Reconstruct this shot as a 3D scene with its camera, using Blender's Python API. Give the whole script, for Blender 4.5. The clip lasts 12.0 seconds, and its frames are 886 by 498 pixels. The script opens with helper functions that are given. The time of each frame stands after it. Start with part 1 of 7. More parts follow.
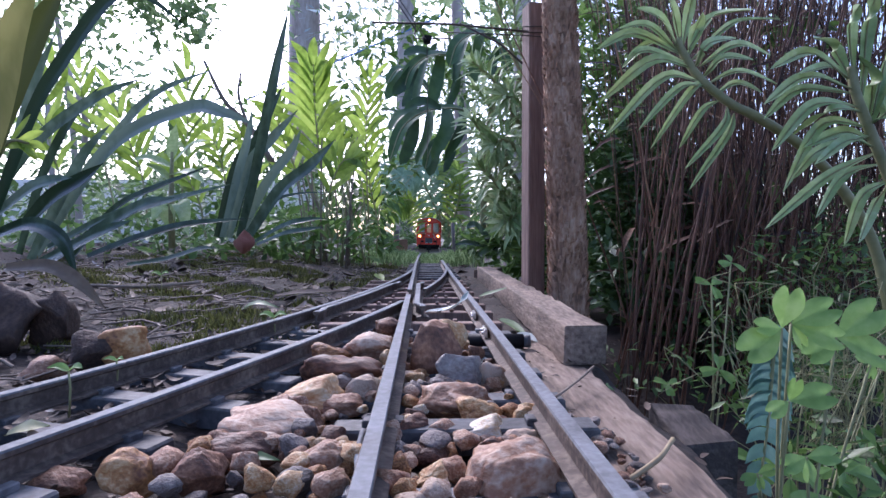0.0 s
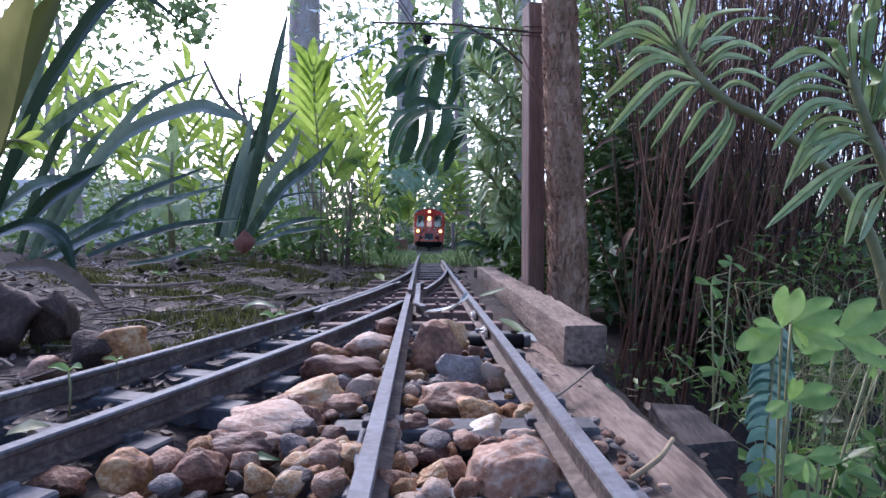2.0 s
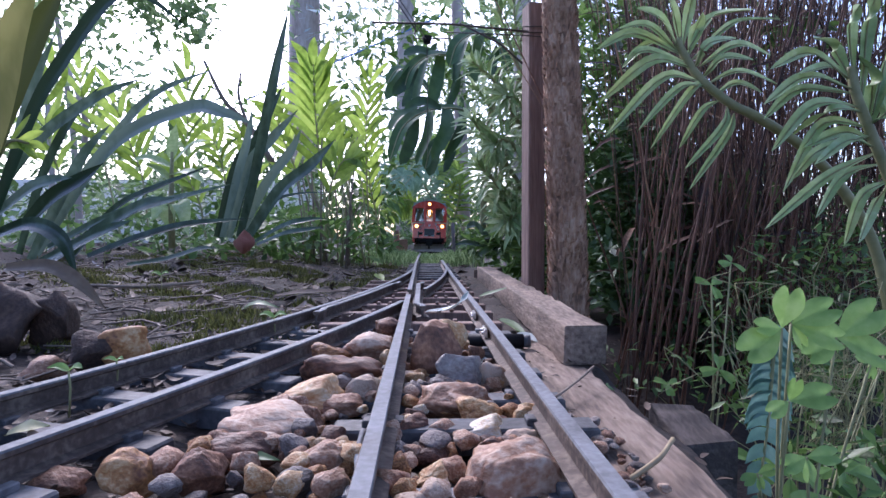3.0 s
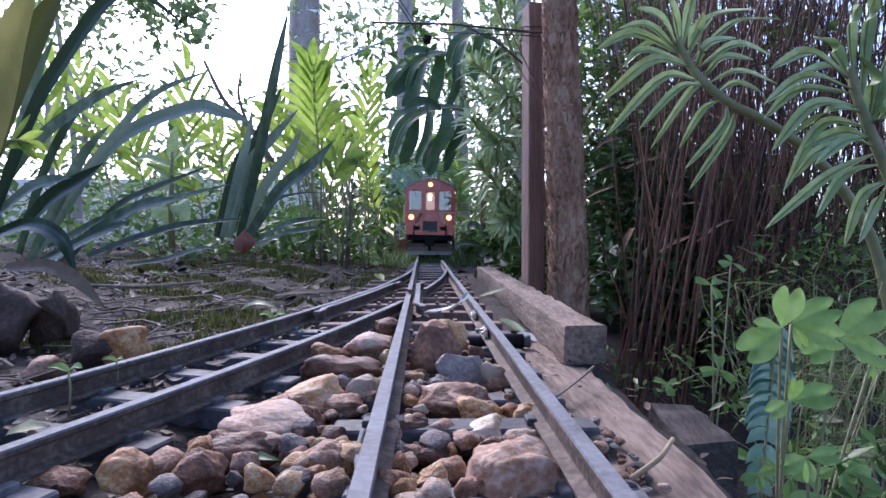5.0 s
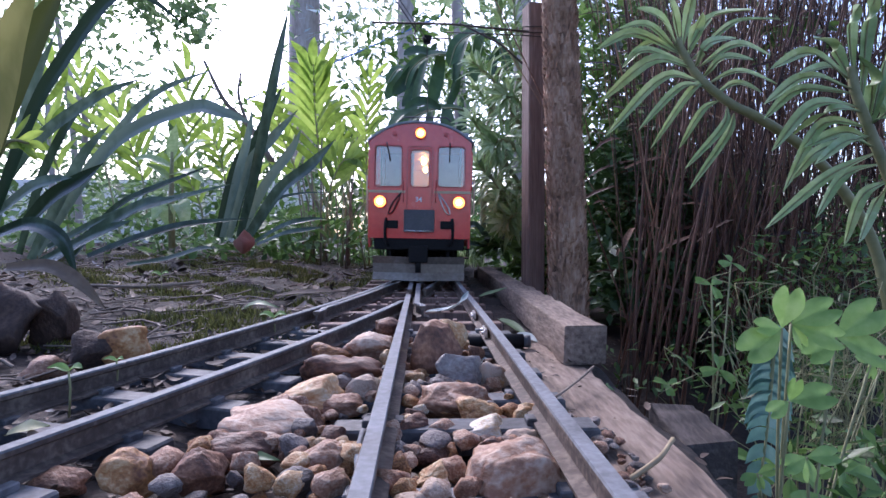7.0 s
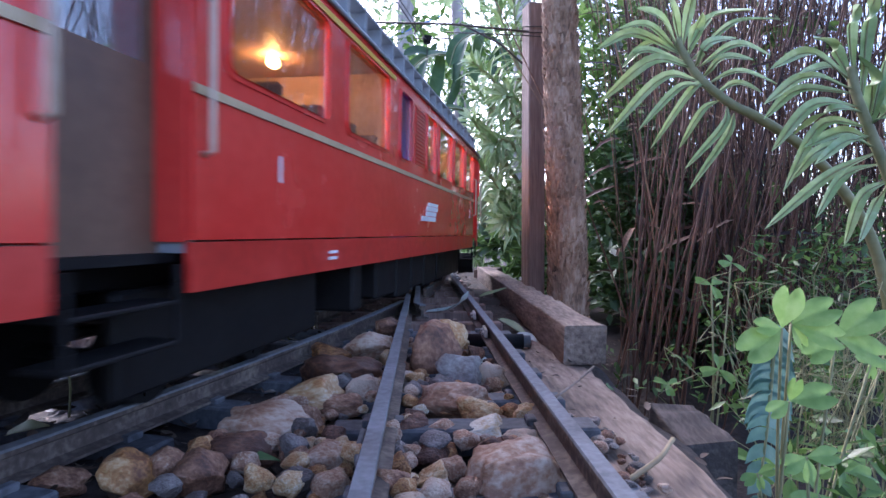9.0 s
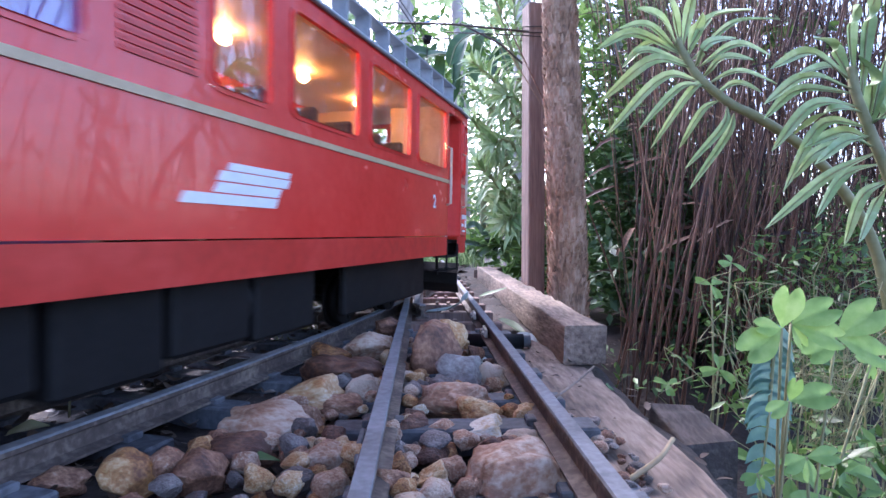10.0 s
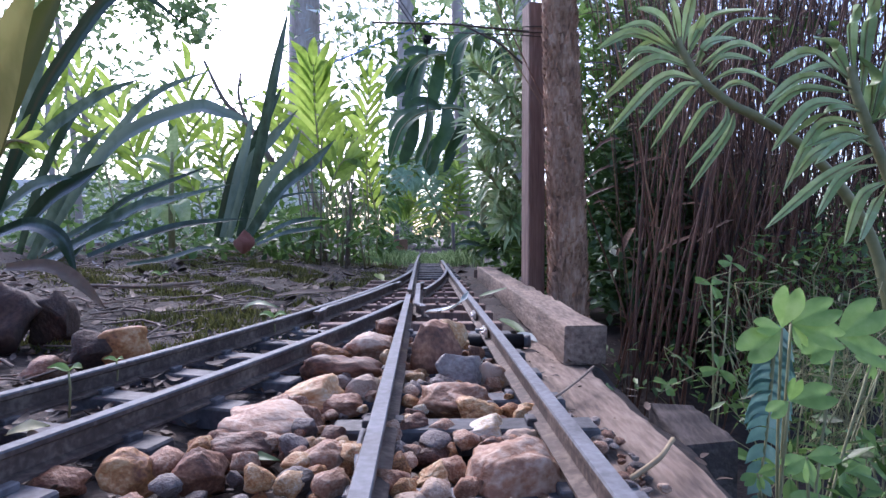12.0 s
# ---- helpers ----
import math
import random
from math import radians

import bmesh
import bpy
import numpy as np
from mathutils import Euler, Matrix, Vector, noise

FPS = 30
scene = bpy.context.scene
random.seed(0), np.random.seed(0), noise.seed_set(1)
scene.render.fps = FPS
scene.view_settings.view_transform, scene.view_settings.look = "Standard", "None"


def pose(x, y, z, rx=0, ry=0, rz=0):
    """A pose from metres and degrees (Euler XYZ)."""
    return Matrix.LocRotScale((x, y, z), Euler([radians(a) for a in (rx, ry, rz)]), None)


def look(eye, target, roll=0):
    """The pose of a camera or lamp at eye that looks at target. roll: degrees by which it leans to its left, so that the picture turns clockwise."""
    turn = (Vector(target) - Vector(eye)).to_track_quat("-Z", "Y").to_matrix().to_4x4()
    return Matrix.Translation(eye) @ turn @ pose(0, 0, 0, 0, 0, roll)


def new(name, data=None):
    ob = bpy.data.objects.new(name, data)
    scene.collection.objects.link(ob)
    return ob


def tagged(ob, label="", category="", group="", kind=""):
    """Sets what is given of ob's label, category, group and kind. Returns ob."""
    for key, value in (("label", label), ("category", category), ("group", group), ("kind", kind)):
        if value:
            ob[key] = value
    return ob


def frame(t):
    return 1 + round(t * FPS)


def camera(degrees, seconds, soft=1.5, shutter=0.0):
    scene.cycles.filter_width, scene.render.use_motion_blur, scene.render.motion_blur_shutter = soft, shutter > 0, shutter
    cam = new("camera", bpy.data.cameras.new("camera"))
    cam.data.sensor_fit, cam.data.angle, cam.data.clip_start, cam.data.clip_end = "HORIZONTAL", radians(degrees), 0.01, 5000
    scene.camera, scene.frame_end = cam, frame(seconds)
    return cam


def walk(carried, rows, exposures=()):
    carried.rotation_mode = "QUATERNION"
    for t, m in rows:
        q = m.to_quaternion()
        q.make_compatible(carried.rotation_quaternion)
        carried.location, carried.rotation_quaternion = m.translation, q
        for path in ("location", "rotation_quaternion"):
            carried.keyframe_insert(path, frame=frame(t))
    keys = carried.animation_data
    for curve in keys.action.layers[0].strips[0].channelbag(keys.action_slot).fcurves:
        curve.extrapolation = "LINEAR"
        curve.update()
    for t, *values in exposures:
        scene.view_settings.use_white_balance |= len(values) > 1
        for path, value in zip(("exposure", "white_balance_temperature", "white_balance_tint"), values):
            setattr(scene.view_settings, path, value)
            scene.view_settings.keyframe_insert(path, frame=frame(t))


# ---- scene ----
cam = camera(76.2, 12.0, shutter=0.5)
EYE = (0.0, 0.0, 0.0465)
STAND = look(EYE, (0.0, 1.0, 0.0255), 0)
walk(cam, [(0.0, STAND), (12.0, STAND)],
     [(t, 1.54 + s, 5400, 27) for t, s in ((0.0, 0.0), (7.0, 0.0), (8.0, 0.0), (8.7, 0.3), (9.0, 0.78), (9.3, 1.02), (9.6, 1.16), (10.6, 1.06), (11.0, 0.88), (11.3, 0.78), (11.6, 0.6), (12.0, 0.1))])

# ---- light ----
SUN_AZ, SUN_EL = radians(-24), radians(38)
world = bpy.data.worlds.new("sky")
scene.world = world
world.use_nodes = True
wn = world.node_tree
sky = wn.nodes.new("ShaderNodeTexSky")
sky.sky_type, sky.sun_disc = "NISHITA", False
sky.sun_elevation, sky.sun_rotation = SUN_EL, SUN_AZ
sky.air_density, sky.dust_density, sky.ozone_density = 1.0, 2.5, 1.0
wn.links.new(sky.outputs[0], wn.nodes["Background"].inputs[0])
wn.nodes["Background"].inputs[1].default_value = 0.15
sun_data = bpy.data.lights.new("sun", "SUN")
sun_data.energy, sun_data.angle, sun_data.color = 0.9, radians(14), (1.0, 0.93, 0.82)
sun = new("sun", sun_data)
sun.matrix_world = look((6 * math.sin(SUN_AZ), 6 * math.cos(SUN_AZ), 6 * math.tan(SUN_EL)), (0, 0, 0))


# ---- materials ----
def nodes_of(name):
    m = bpy.data.materials.new(name)
    m.use_nodes = True
    return m, m.node_tree, m.node_tree.nodes["Principled BSDF"]


def mat(name, stops, rough=0.6, metal=0.0, scale=40.0, fine=300.0, bump=0.3, depth=0.001, spread=0.0, stretch=(1, 1, 1),
        rough_var=0.15, coat=0.0, transl=0.0, island=False, detail=5.0, spec=0.5):
    """Procedural surface: two scales of noise pick a colour from stops; fine relief; optional change from piece to piece."""
    m, nt, bs = nodes_of(name)
    N, K = nt.nodes.new, nt.links.new
    tc = N("ShaderNodeTexCoord")
    mp = N("ShaderNodeMapping")
    mp.inputs["Scale"].default_value = stretch
    K(tc.outputs["Object"], mp.inputs[0])
    info = N("ShaderNodeNewGeometry") if island else N("ShaderNodeObjectInfo")
    rnd = info.outputs["Random Per Island" if island else "Random"]
    off = N("ShaderNodeVectorMath")
    off.operation = "SCALE"
    off.inputs[0].default_value = (3.1, 5.7, 1.9)
    K(rnd, off.inputs["Scale"])
    add = N("ShaderNodeVectorMath")
    K(mp.outputs[0], add.inputs[0])
    K(off.outputs[0], add.inputs[1])
    big, small = N("ShaderNodeTexNoise"), N("ShaderNodeTexNoise")
    for n, s in ((big, scale), (small, fine)):
        n.inputs["Scale"].default_value = s
        n.inputs["Detail"].default_value = detail
        K(add.outputs[0], n.inputs["Vector"])
    mix = N("ShaderNodeMath")
    mix.operation = "MULTIPLY_ADD"
    mix.inputs[1].default_value = 0.45
    K(small.outputs["Fac"], mix.inputs[0])
    b2 = N("ShaderNodeMath")
    b2.operation = "MULTIPLY_ADD"
    b2.inputs[1].default_value = 0.55
    K(big.outputs["Fac"], b2.inputs[0])
    sp = N("ShaderNodeMath")
    sp.operation = "MULTIPLY_ADD"
    sp.inputs[1].default_value = spread
    sp.inputs[2].default_value = -spread / 2
    K(rnd, sp.inputs[0])
    K(sp.outputs[0], b2.inputs[2])
    K(b2.outputs[0], mix.inputs[2])
    ramp = N("ShaderNodeValToRGB")
    el = ramp.color_ramp.elements
    for i, (p, c) in enumerate(stops):
        e = el[i] if i < 2 else el.new(p)
        e.position, e.color = p, (*c, 1)
    K(mix.outputs[0], ramp.inputs[0])
    K(ramp.outputs[0], bs.inputs["Base Color"])
    rr = N("ShaderNodeMapRange")
    rr.inputs[3].default_value, rr.inputs[4].default_value = max(0.03, rough - rough_var), min(1, rough + rough_var)
    K(big.outputs["Fac"], rr.inputs[0])
    K(rr.outputs[0], bs.inputs["Roughness"])
    bs.inputs["Metallic"].default_value = metal
    bs.inputs["Coat Weight"].default_value = coat
    bs.inputs["Specular IOR Level"].default_value = spec
    if bump:
        bp = N("ShaderNodeBump")
        bp.inputs["Strength"].default_value, bp.inputs["Distance"].default_value = bump, depth
        K(mix.outputs[0], bp.inputs["Height"])
        K(bp.outputs[0], bs.inputs["Normal"])
    if transl:
        tr = N("ShaderNodeBsdfTranslucent")
        K(ramp.outputs[0], tr.inputs[0])
        ms = N("ShaderNodeMixShader")
        ms.inputs[0].default_value = transl
        K(bs.outputs[0], ms.inputs[1])
        K(tr.outputs[0], ms.inputs[2])
        K(ms.outputs[0], nt.nodes["Material Output"].inputs[0])
    return m


def glow(name, color, strength):
    m, nt, bs = nodes_of(name)
    bs.inputs["Base Color"].default_value = (*color, 1)
    bs.inputs["Emission Color"].default_value = (*color, 1)
    bs.inputs["Emission Strength"].default_value = strength
    return m


def glass(name, tint=(0.9, 0.95, 0.95)):
    m, nt, bs = nodes_of(name)
    bs.inputs["Base Color"].default_value = (*tint, 1)
    bs.inputs["Roughness"].default_value = 0.02
    bs.inputs["Transmission Weight"].default_value = 1.0
    bs.inputs["IOR"].default_value = 1.75
    return m


M_SOIL = mat("soil", [(0.3, (0.009, 0.006, 0.0045)), (0.5, (0.023, 0.014, 0.010)), (0.7, (0.06, 0.038, 0.026))], 0.9, scale=25, fine=220, bump=0.9, depth=0.004)
M_RAIL = mat("rail_metal", [(0.3, (0.11, 0.11, 0.115)), (0.5, (0.19, 0.195, 0.205)), (0.7, (0.28, 0.29, 0.305))], 0.78, 0.35, scale=60, fine=500, bump=0.25, depth=0.0004, stretch=(1, 1, 1))
M_RUST = mat("rail_web", [(0.3, (0.032, 0.021, 0.016)), (0.48, (0.085, 0.06, 0.047)), (0.62, (0.19, 0.145, 0.11)), (0.75, (0.32, 0.25, 0.19))], 0.75, 0.0, scale=70, fine=500, bump=0.4, depth=0.0006)
M_SLEEPER = mat("sleeper", [(0.35, (0.04, 0.04, 0.044)), (0.52, (0.095, 0.096, 0.102)), (0.7, (0.19, 0.19, 0.2))], 0.68, scale=60, fine=420, bump=0.5, depth=0.0006, spread=0.2)
M_STONE = mat("river_stone", [(0.3, (0.075, 0.030, 0.017)), (0.44, (0.20, 0.090, 0.048)), (0.55, (0.33, 0.175, 0.100)), (0.68, (0.50, 0.37, 0.27))], 0.62, scale=1.3, fine=7, bump=0.8, depth=0.0016, detail=8.0, spread=0.4)
M_STONE_GREY = mat("grey_stone", [(0.3, (0.055, 0.043, 0.037)), (0.48, (0.125, 0.098, 0.086)), (0.6, (0.211, 0.172, 0.152)), (0.75, (0.328, 0.289, 0.257))], 0.6, scale=1.3, fine=7, bump=0.8, depth=0.0016, detail=8.0, spread=0.25)
M_STONE_OCHRE = mat("ochre_stone", [(0.3, (0.14, 0.050, 0.018)), (0.44, (0.37, 0.17, 0.055)), (0.56, (0.52, 0.34, 0.17)), (0.7, (0.66, 0.57, 0.44))], 0.6, scale=1.3, fine=7, bump=0.8, depth=0.0016, detail=8.0, spread=0.35)
M_TIMBER = mat("weathered_timber", [(0.32, (0.035, 0.024, 0.018)), (0.45, (0.13, 0.09, 0.065)), (0.56, (0.24, 0.175, 0.13)), (0.72, (0.38, 0.3, 0.235))], 0.82, scale=32, fine=230, bump=0.9, depth=0.0016, stretch=(2.2, 0.4, 2.2), detail=8.0)
M_OLDWOOD = mat("old_grey_wood", [(0.3, (0.014, 0.010, 0.008)), (0.5, (0.05, 0.038, 0.031)), (0.7, (0.13, 0.105, 0.09))], 0.85, scale=50, fine=300, bump=0.9, depth=0.0014, stretch=(2, 0.4, 2), detail=8.0)
M_POST = mat("post_wood", [(0.3, (0.10, 0.055, 0.042)), (0.5, (0.21, 0.13, 0.10)), (0.7, (0.36, 0.25, 0.2))], 0.75, scale=50, fine=300, bump=0.6, depth=0.0008, stretch=(2, 2, 0.15))
M_BARK = mat("bark", [(0.32, (0.10, 0.058, 0.038)), (0.5, (0.38, 0.22, 0.135)), (0.66, (0.58, 0.41, 0.29))], 0.9, scale=60, fine=230, bump=1.0, depth=0.005, stretch=(1.4, 1.4, 0.55))
M_LEAFLITTER = mat("leaf_litter", [(0.25, (0.016, 0.010, 0.007)), (0.45, (0.045, 0.025, 0.015)), (0.62, (0.095, 0.058, 0.036)), (0.78, (0.2, 0.145, 0.105)), (0.88, (0.46, 0.43, 0.42))], 0.7, scale=30, fine=200, bump=0.4, depth=0.0006, spread=0.6, island=True)
M_ROCK = mat("dark_rock", [(0.3, (0.014, 0.008, 0.006)), (0.5, (0.045, 0.025, 0.017)), (0.72, (0.11, 0.065, 0.046))], 0.75, scale=1.5, fine=8, bump=0.9, depth=0.002, detail=8.0)


# ---- building helpers ----
def part(name, bm, material, parent=None, label="", smooth=False, m=None):
    me = bpy.data.meshes.new(name)
    bm.to_mesh(me)
    bm.free()
    for mt in (material if isinstance(material, (list, tuple)) else [material]):
        me.materials.append(mt)
    if smooth:
        me.polygons.foreach_set("use_smooth", [True] * len(me.polygons))
    ob = new(name, me)
    if parent is not None:
        ob.parent = parent
    if m is not None:
        ob.matrix_basis = m
    if label:
        ob["label"] = label
    return ob


def raw(name, verts, faces, material, parent=None, label="", smooth=True, mats=None):
    me = bpy.data.meshes.new(name)
    me.from_pydata(verts, [], faces)
    for mt in (material if isinstance(material, (list, tuple)) else [material]):
        me.materials.append(mt)
    if mats is not None:
        me.polygons.foreach_set("material_index", mats)
    if smooth:
        me.polygons.foreach_set("use_smooth", [True] * len(me.polygons))
    me.update()
    ob = new(name, me)
    if parent is not None:
        ob.parent = parent
    if label:
        ob["label"] = label
    return ob


def empty(name, m, label, category, group="", kind=""):
    ob = new(name)
    ob.empty_display_size = 0.02
    ob.matrix_basis = m
    return tagged(ob, label, category, group, kind)


def add_box(bm, x0, x1, y0, y1, z0, z1, bevel=0.0, m=None):
    r = bmesh.ops.create_cube(bm, size=1.0)
    vs = r["verts"]
    for v in vs:
        v.co = Vector(((x0 + x1) / 2 + v.co.x * (x1 - x0), (y0 + y1) / 2 + v.co.y * (y1 - y0), (z0 + z1) / 2 + v.co.z * (z1 - z0)))
    if bevel:
        es = list({e for v in vs for e in v.link_edges})
        vs = list({v for f in bmesh.ops.bevel(bm, geom=es, offset=bevel, segments=1, affect="EDGES", profile=0.5)["faces"] for v in f.verts} | {v for v in vs if v.is_valid})
    if m is not None:
        for v in vs:
            v.co = m @ v.co
    return vs


def box(x0, x1, y0, y1, z0, z1, bevel=0.0):
    bm = bmesh.new()
    add_box(bm, x0, x1, y0, y1, z0, z1, bevel)
    return bm


def add_tube(bm, points, radius, sides=8, cap=True, flat=1.0):
    """A tube along points; radius a number or one for each point."""
    pts = [Vector(p) for p in points]
    rs = radius if isinstance(radius, (list, tuple)) else [radius] * len(pts)
    rings = []
    up = Vector((0.13, 0.29, 0.95))
    for i, p in enumerate(pts):
        d = (pts[min(i + 1, len(pts) - 1)] - pts[max(i - 1, 0)]).normalized()
        a = d.cross(up)
        if a.length < 0.05:
            a = d.cross(Vector((1, 0, 0)))
        a.normalize()
        b = d.cross(a).normalized()
        rings.append([bm.verts.new(p + (a * math.cos(2 * math.pi * k / sides) + b * flat * math.sin(2 * math.pi * k / sides)) * rs[i]) for k in range(sides)])
    for r0, r1 in zip(rings, rings[1:]):
        for k in range(sides):
            bm.faces.new((r0[k], r0[(k + 1) % sides], r1[(k + 1) % sides], r1[k])).smooth = True
    if cap:
        bm.faces.new(list(reversed(rings[0])))
        bm.faces.new(rings[-1])
    return rings


def tube(points, radius, sides=8, cap=True):
    bm = bmesh.new()
    add_tube(bm, points, radius, sides, cap)
    return bm


def curve_points(ctrl, n):
    """n points on a smooth curve through ctrl."""
    c = [Vector(p) for p in ctrl]
    c = [2 * c[0] - c[1]] + c + [2 * c[-1] - c[-2]]
    out = []
    m = len(c) - 3
    for i in range(n):
        u = i / (n - 1) * m
        k = min(int(u), m - 1)
        t = u - k
        p0, p1, p2, p3 = c[k:k + 4]
        out.append(0.5 * (2 * p1 + (p2 - p0) * t + (2 * p0 - 5 * p1 + 4 * p2 - p3) * t * t + (3 * p1 - p0 - 3 * p2 + p3) * t ** 3))
    return out


def add_blade(V, F, pts, width, shape, side=(0, 0, 1), cup=0.15, thick=0.0004):
    """A leaf blade along pts with a cupped section; width times shape(u) at each place; a thin sheet."""
    n = len(pts)
    base = len(V)
    for i, p in enumerate(pts):
        d = (pts[min(i + 1, n - 1)] - pts[max(i - 1, 0)]).normalized()
        a = d.cross(Vector(side))
        if a.length < 1e-3:
            a = d.cross(Vector((0.3, 1, 0.2)))
        a.normalize()
        b = a.cross(d).normalized()
        w = width * shape(i / (n - 1)) / 2
        for q in (-1.0, -0.5, 0.0, 0.5, 1.0):
            V.append(tuple(p + a * w * q + b * (w * cup * (q * q if cup < 0.3 else abs(q)) - (thick if q == 0 else 0))))
    for i in range(n - 1):
        for k in range(4):
            q = base + 5 * i + k
            F.append((q, q + 1, q + 6, q + 5))


def lance(u):
    return max(0.02, math.sin(math.pi * min(1, 0.08 + u * 0.92) ** 0.8)) if u < 1 else 0.01


def strap(u):
    return (0.7 + 0.3 * min(1, u * 3)) * (1 if u < 0.55 else max(0.02, 1 - ((u - 0.55) / 0.45) ** 1.6))


# ---- ground ----
def main_line(y):
    """Centre of the straight track at depth y."""
    return 0.0125 - 0.036 * y if y < 1.0 else -0.0235 - 0.027 * (y - 1.0)


def rise(y):
    """Height of the track's rails: a crest, then a dip beyond it."""
    if y < 0.7:
        return -0.006 * (0.7 - y)
    if y < 1.5:
        return 0.004 * math.sin((y - 0.7) / 0.8 * math.pi / 2)
    return 0.004 - 0.036 * min(1.0, (y - 1.5) / 0.9) ** 1.3


def main_rise(y):
    return rise(max(y, 0.7))


def build_path():
    """The running line from far to near: straight, then the branch to the west."""
    x, y, th, out, step = main_line(4.0), 4.0, math.atan(-0.027), [], 0.004
    s = 0.0
    while s < 6.2:
        out.append((s, x, y, th))
        if y < 1.3:
            th = max(th, th)
        k = 0.0
        if 1.0 > y > 0.92:
            th = math.atan(-0.036)
        elif y <= 0.92:
            k = 1 / 2.3 if y > 0.14 else 1 / 1.15
        if th > 1.35:
            k = 0.0
        th += k * step
        x -= math.sin(th) * step
        y -= math.cos(th) * step
        s += step
    return np.array(out)


PATH = build_path()


def on_path(s, off=0.0):
    x, y, th = (float(np.interp(s, PATH[:, 0], PATH[:, i])) for i in (1, 2, 3))
    z = rise(y) if y > -0.1 else rise(-0.1)
    return Vector((x + off * math.cos(th), y - off * math.sin(th), z)), th


def bank(x, y):
    """Height of the earth at (x, y)."""
    z = -0.0175 + (main_rise(y) if y > 1.5 else 0.0)
    left = main_line(y) - 0.06 - x if y > 0.5 else -x - 0.15 + 0.2 * y
    if left > 0:
        z += 0.004 * min(1, left / 0.12) + 0.034 * max(0, min(1, (left - 0.1) / 0.5)) + 0.02 * noise.noise((x * 6, y * 6, 3)) * min(1, left / 0.2)
    right = x - 0.078
    if right > 0:
        hollow = max(0.0, min(1.0, (0.56 - y) / 0.12))
        fade = max(0.0, min(1.0, (2.2 - x) / 1.2)) * max(0.0, min(1.0, (y + 2.0) / 1.5)) * max(0.0, min(1.0, (5.0 - y) / 2.5))
        z -= fade * (0.055 * min(1, right / 0.05) + 0.06 * hollow * min(1, right / 0.035))
    z += 0.004 * noise.noise((x * 30, y * 30, 0)) + 0.002 * noise.noise((x * 90, y * 90, 5))
    if y > 1.1 and -0.4 < x < 0.3:
        z += 0.008 * min(1, (y - 1.1) * 4) * (1 if y < 1.5 else 0)
    far = max(0, math.hypot(x, y) - 3)
    return z + 0.02 * min(far, 5) * noise.noise((x * 0.3, y * 0.3, 9))


def build_ground():
    def axis(lo, hi, fine_lo, fine_hi, fine):
        out = list(np.arange(fine_lo, fine_hi, fine))
        v, st = fine_hi, fine
        while v < hi:
            out.append(v)
            st *= 1.35
            v += st
        out.append(hi)
        v, st = fine_lo - fine, fine
        low = []
        while v > lo:
            low.append(v)
            st *= 1.35
            v -= st
        low.append(lo)
        return list(reversed(low)) + out
    xs, ys = axis(-400, 400, -1.0, 0.6, 0.012), axis(-400, 800, -0.1, 1.7, 0.012)
    V = [(x, y, bank(x, y)) for y in ys for x in xs]
    n = len(xs)
    F = [(j * n + i, j * n + i + 1, (j + 1) * n + i + 1, (j + 1) * n + i) for j in range(len(ys) - 1) for i in range(n - 1)]
    return tagged(raw("ground", V, F, M_SOIL), "dark damp garden soil with mulch and moss", "soil", kind="structure")


ground = build_ground()


# ---- track ----
RAIL_SECTION = [(-0.0016, 0.0), (0.0016, 0.0), (0.0018, -0.0006), (0.0018, -0.0018), (0.0007, -0.0026), (0.0007, -0.0068), (0.0036, -0.0076), (0.0036, -0.0084),
                (-0.0036, -0.0084), (-0.0036, -0.0076), (-0.0007, -0.0068), (-0.0007, -0.0026), (-0.0018, -0.0018), (-0.0018, -0.0006)]


def rail(name, pts, parent, label="", scale=1.0):
    """A rail of the model section along pts; bright head, dull web and foot."""
    V, F, mi = [], [], []
    n = len(RAIL_SECTION)
    for i, p in enumerate(pts):
        d = (pts[min(i + 1, len(pts) - 1)] - pts[max(i - 1, 0)]).normalized()
        a = d.cross(Vector((0, 0, 1))).normalized()
        V += [tuple(p + a * x * scale * 1.2 + Vector((0, 0, z))) for x, z in RAIL_SECTION]
    for i in range(len(pts) - 1):
        for k in range(n):
            q, r = i * n + k, i * n + (k + 1) % n
            F.append((q, q + n, r + n, r))
            mi.append(0 if k in (0, 1, 13) else 1)
    F += [tuple(range(n)), tuple(range(len(V) - 1, len(V) - n - 1, -1))]
    mi += [1, 1]
    return raw(name, V, F, [M_RAIL, M_RUST], parent, label, smooth=False, mats=mi)


HALF_G = 0.0225 + 0.0016
main_track = empty("straight_track", pose(0, 0, 0), "straight model railway track with worn metal rails on dark sleepers", "track")
branch_track = empty("branch_track", pose(0, 0, 0), "curved model railway track branching off at a turnout", "track")


def main_rail(off, y0, y1):
    return [Vector((main_line(y) + off, y, main_rise(y) - 0.006 * max(0, min(1, (y - 1.08) / 0.1)))) for y in np.arange(y0, y1, 0.02)]


S_Y0 = 4.0 - 0.92   # along the running line, where the branch begins


def branch_rail(off, s0, s1):
    return [on_path(s, off)[0] for s in np.arange(s0, s1, 0.02)]


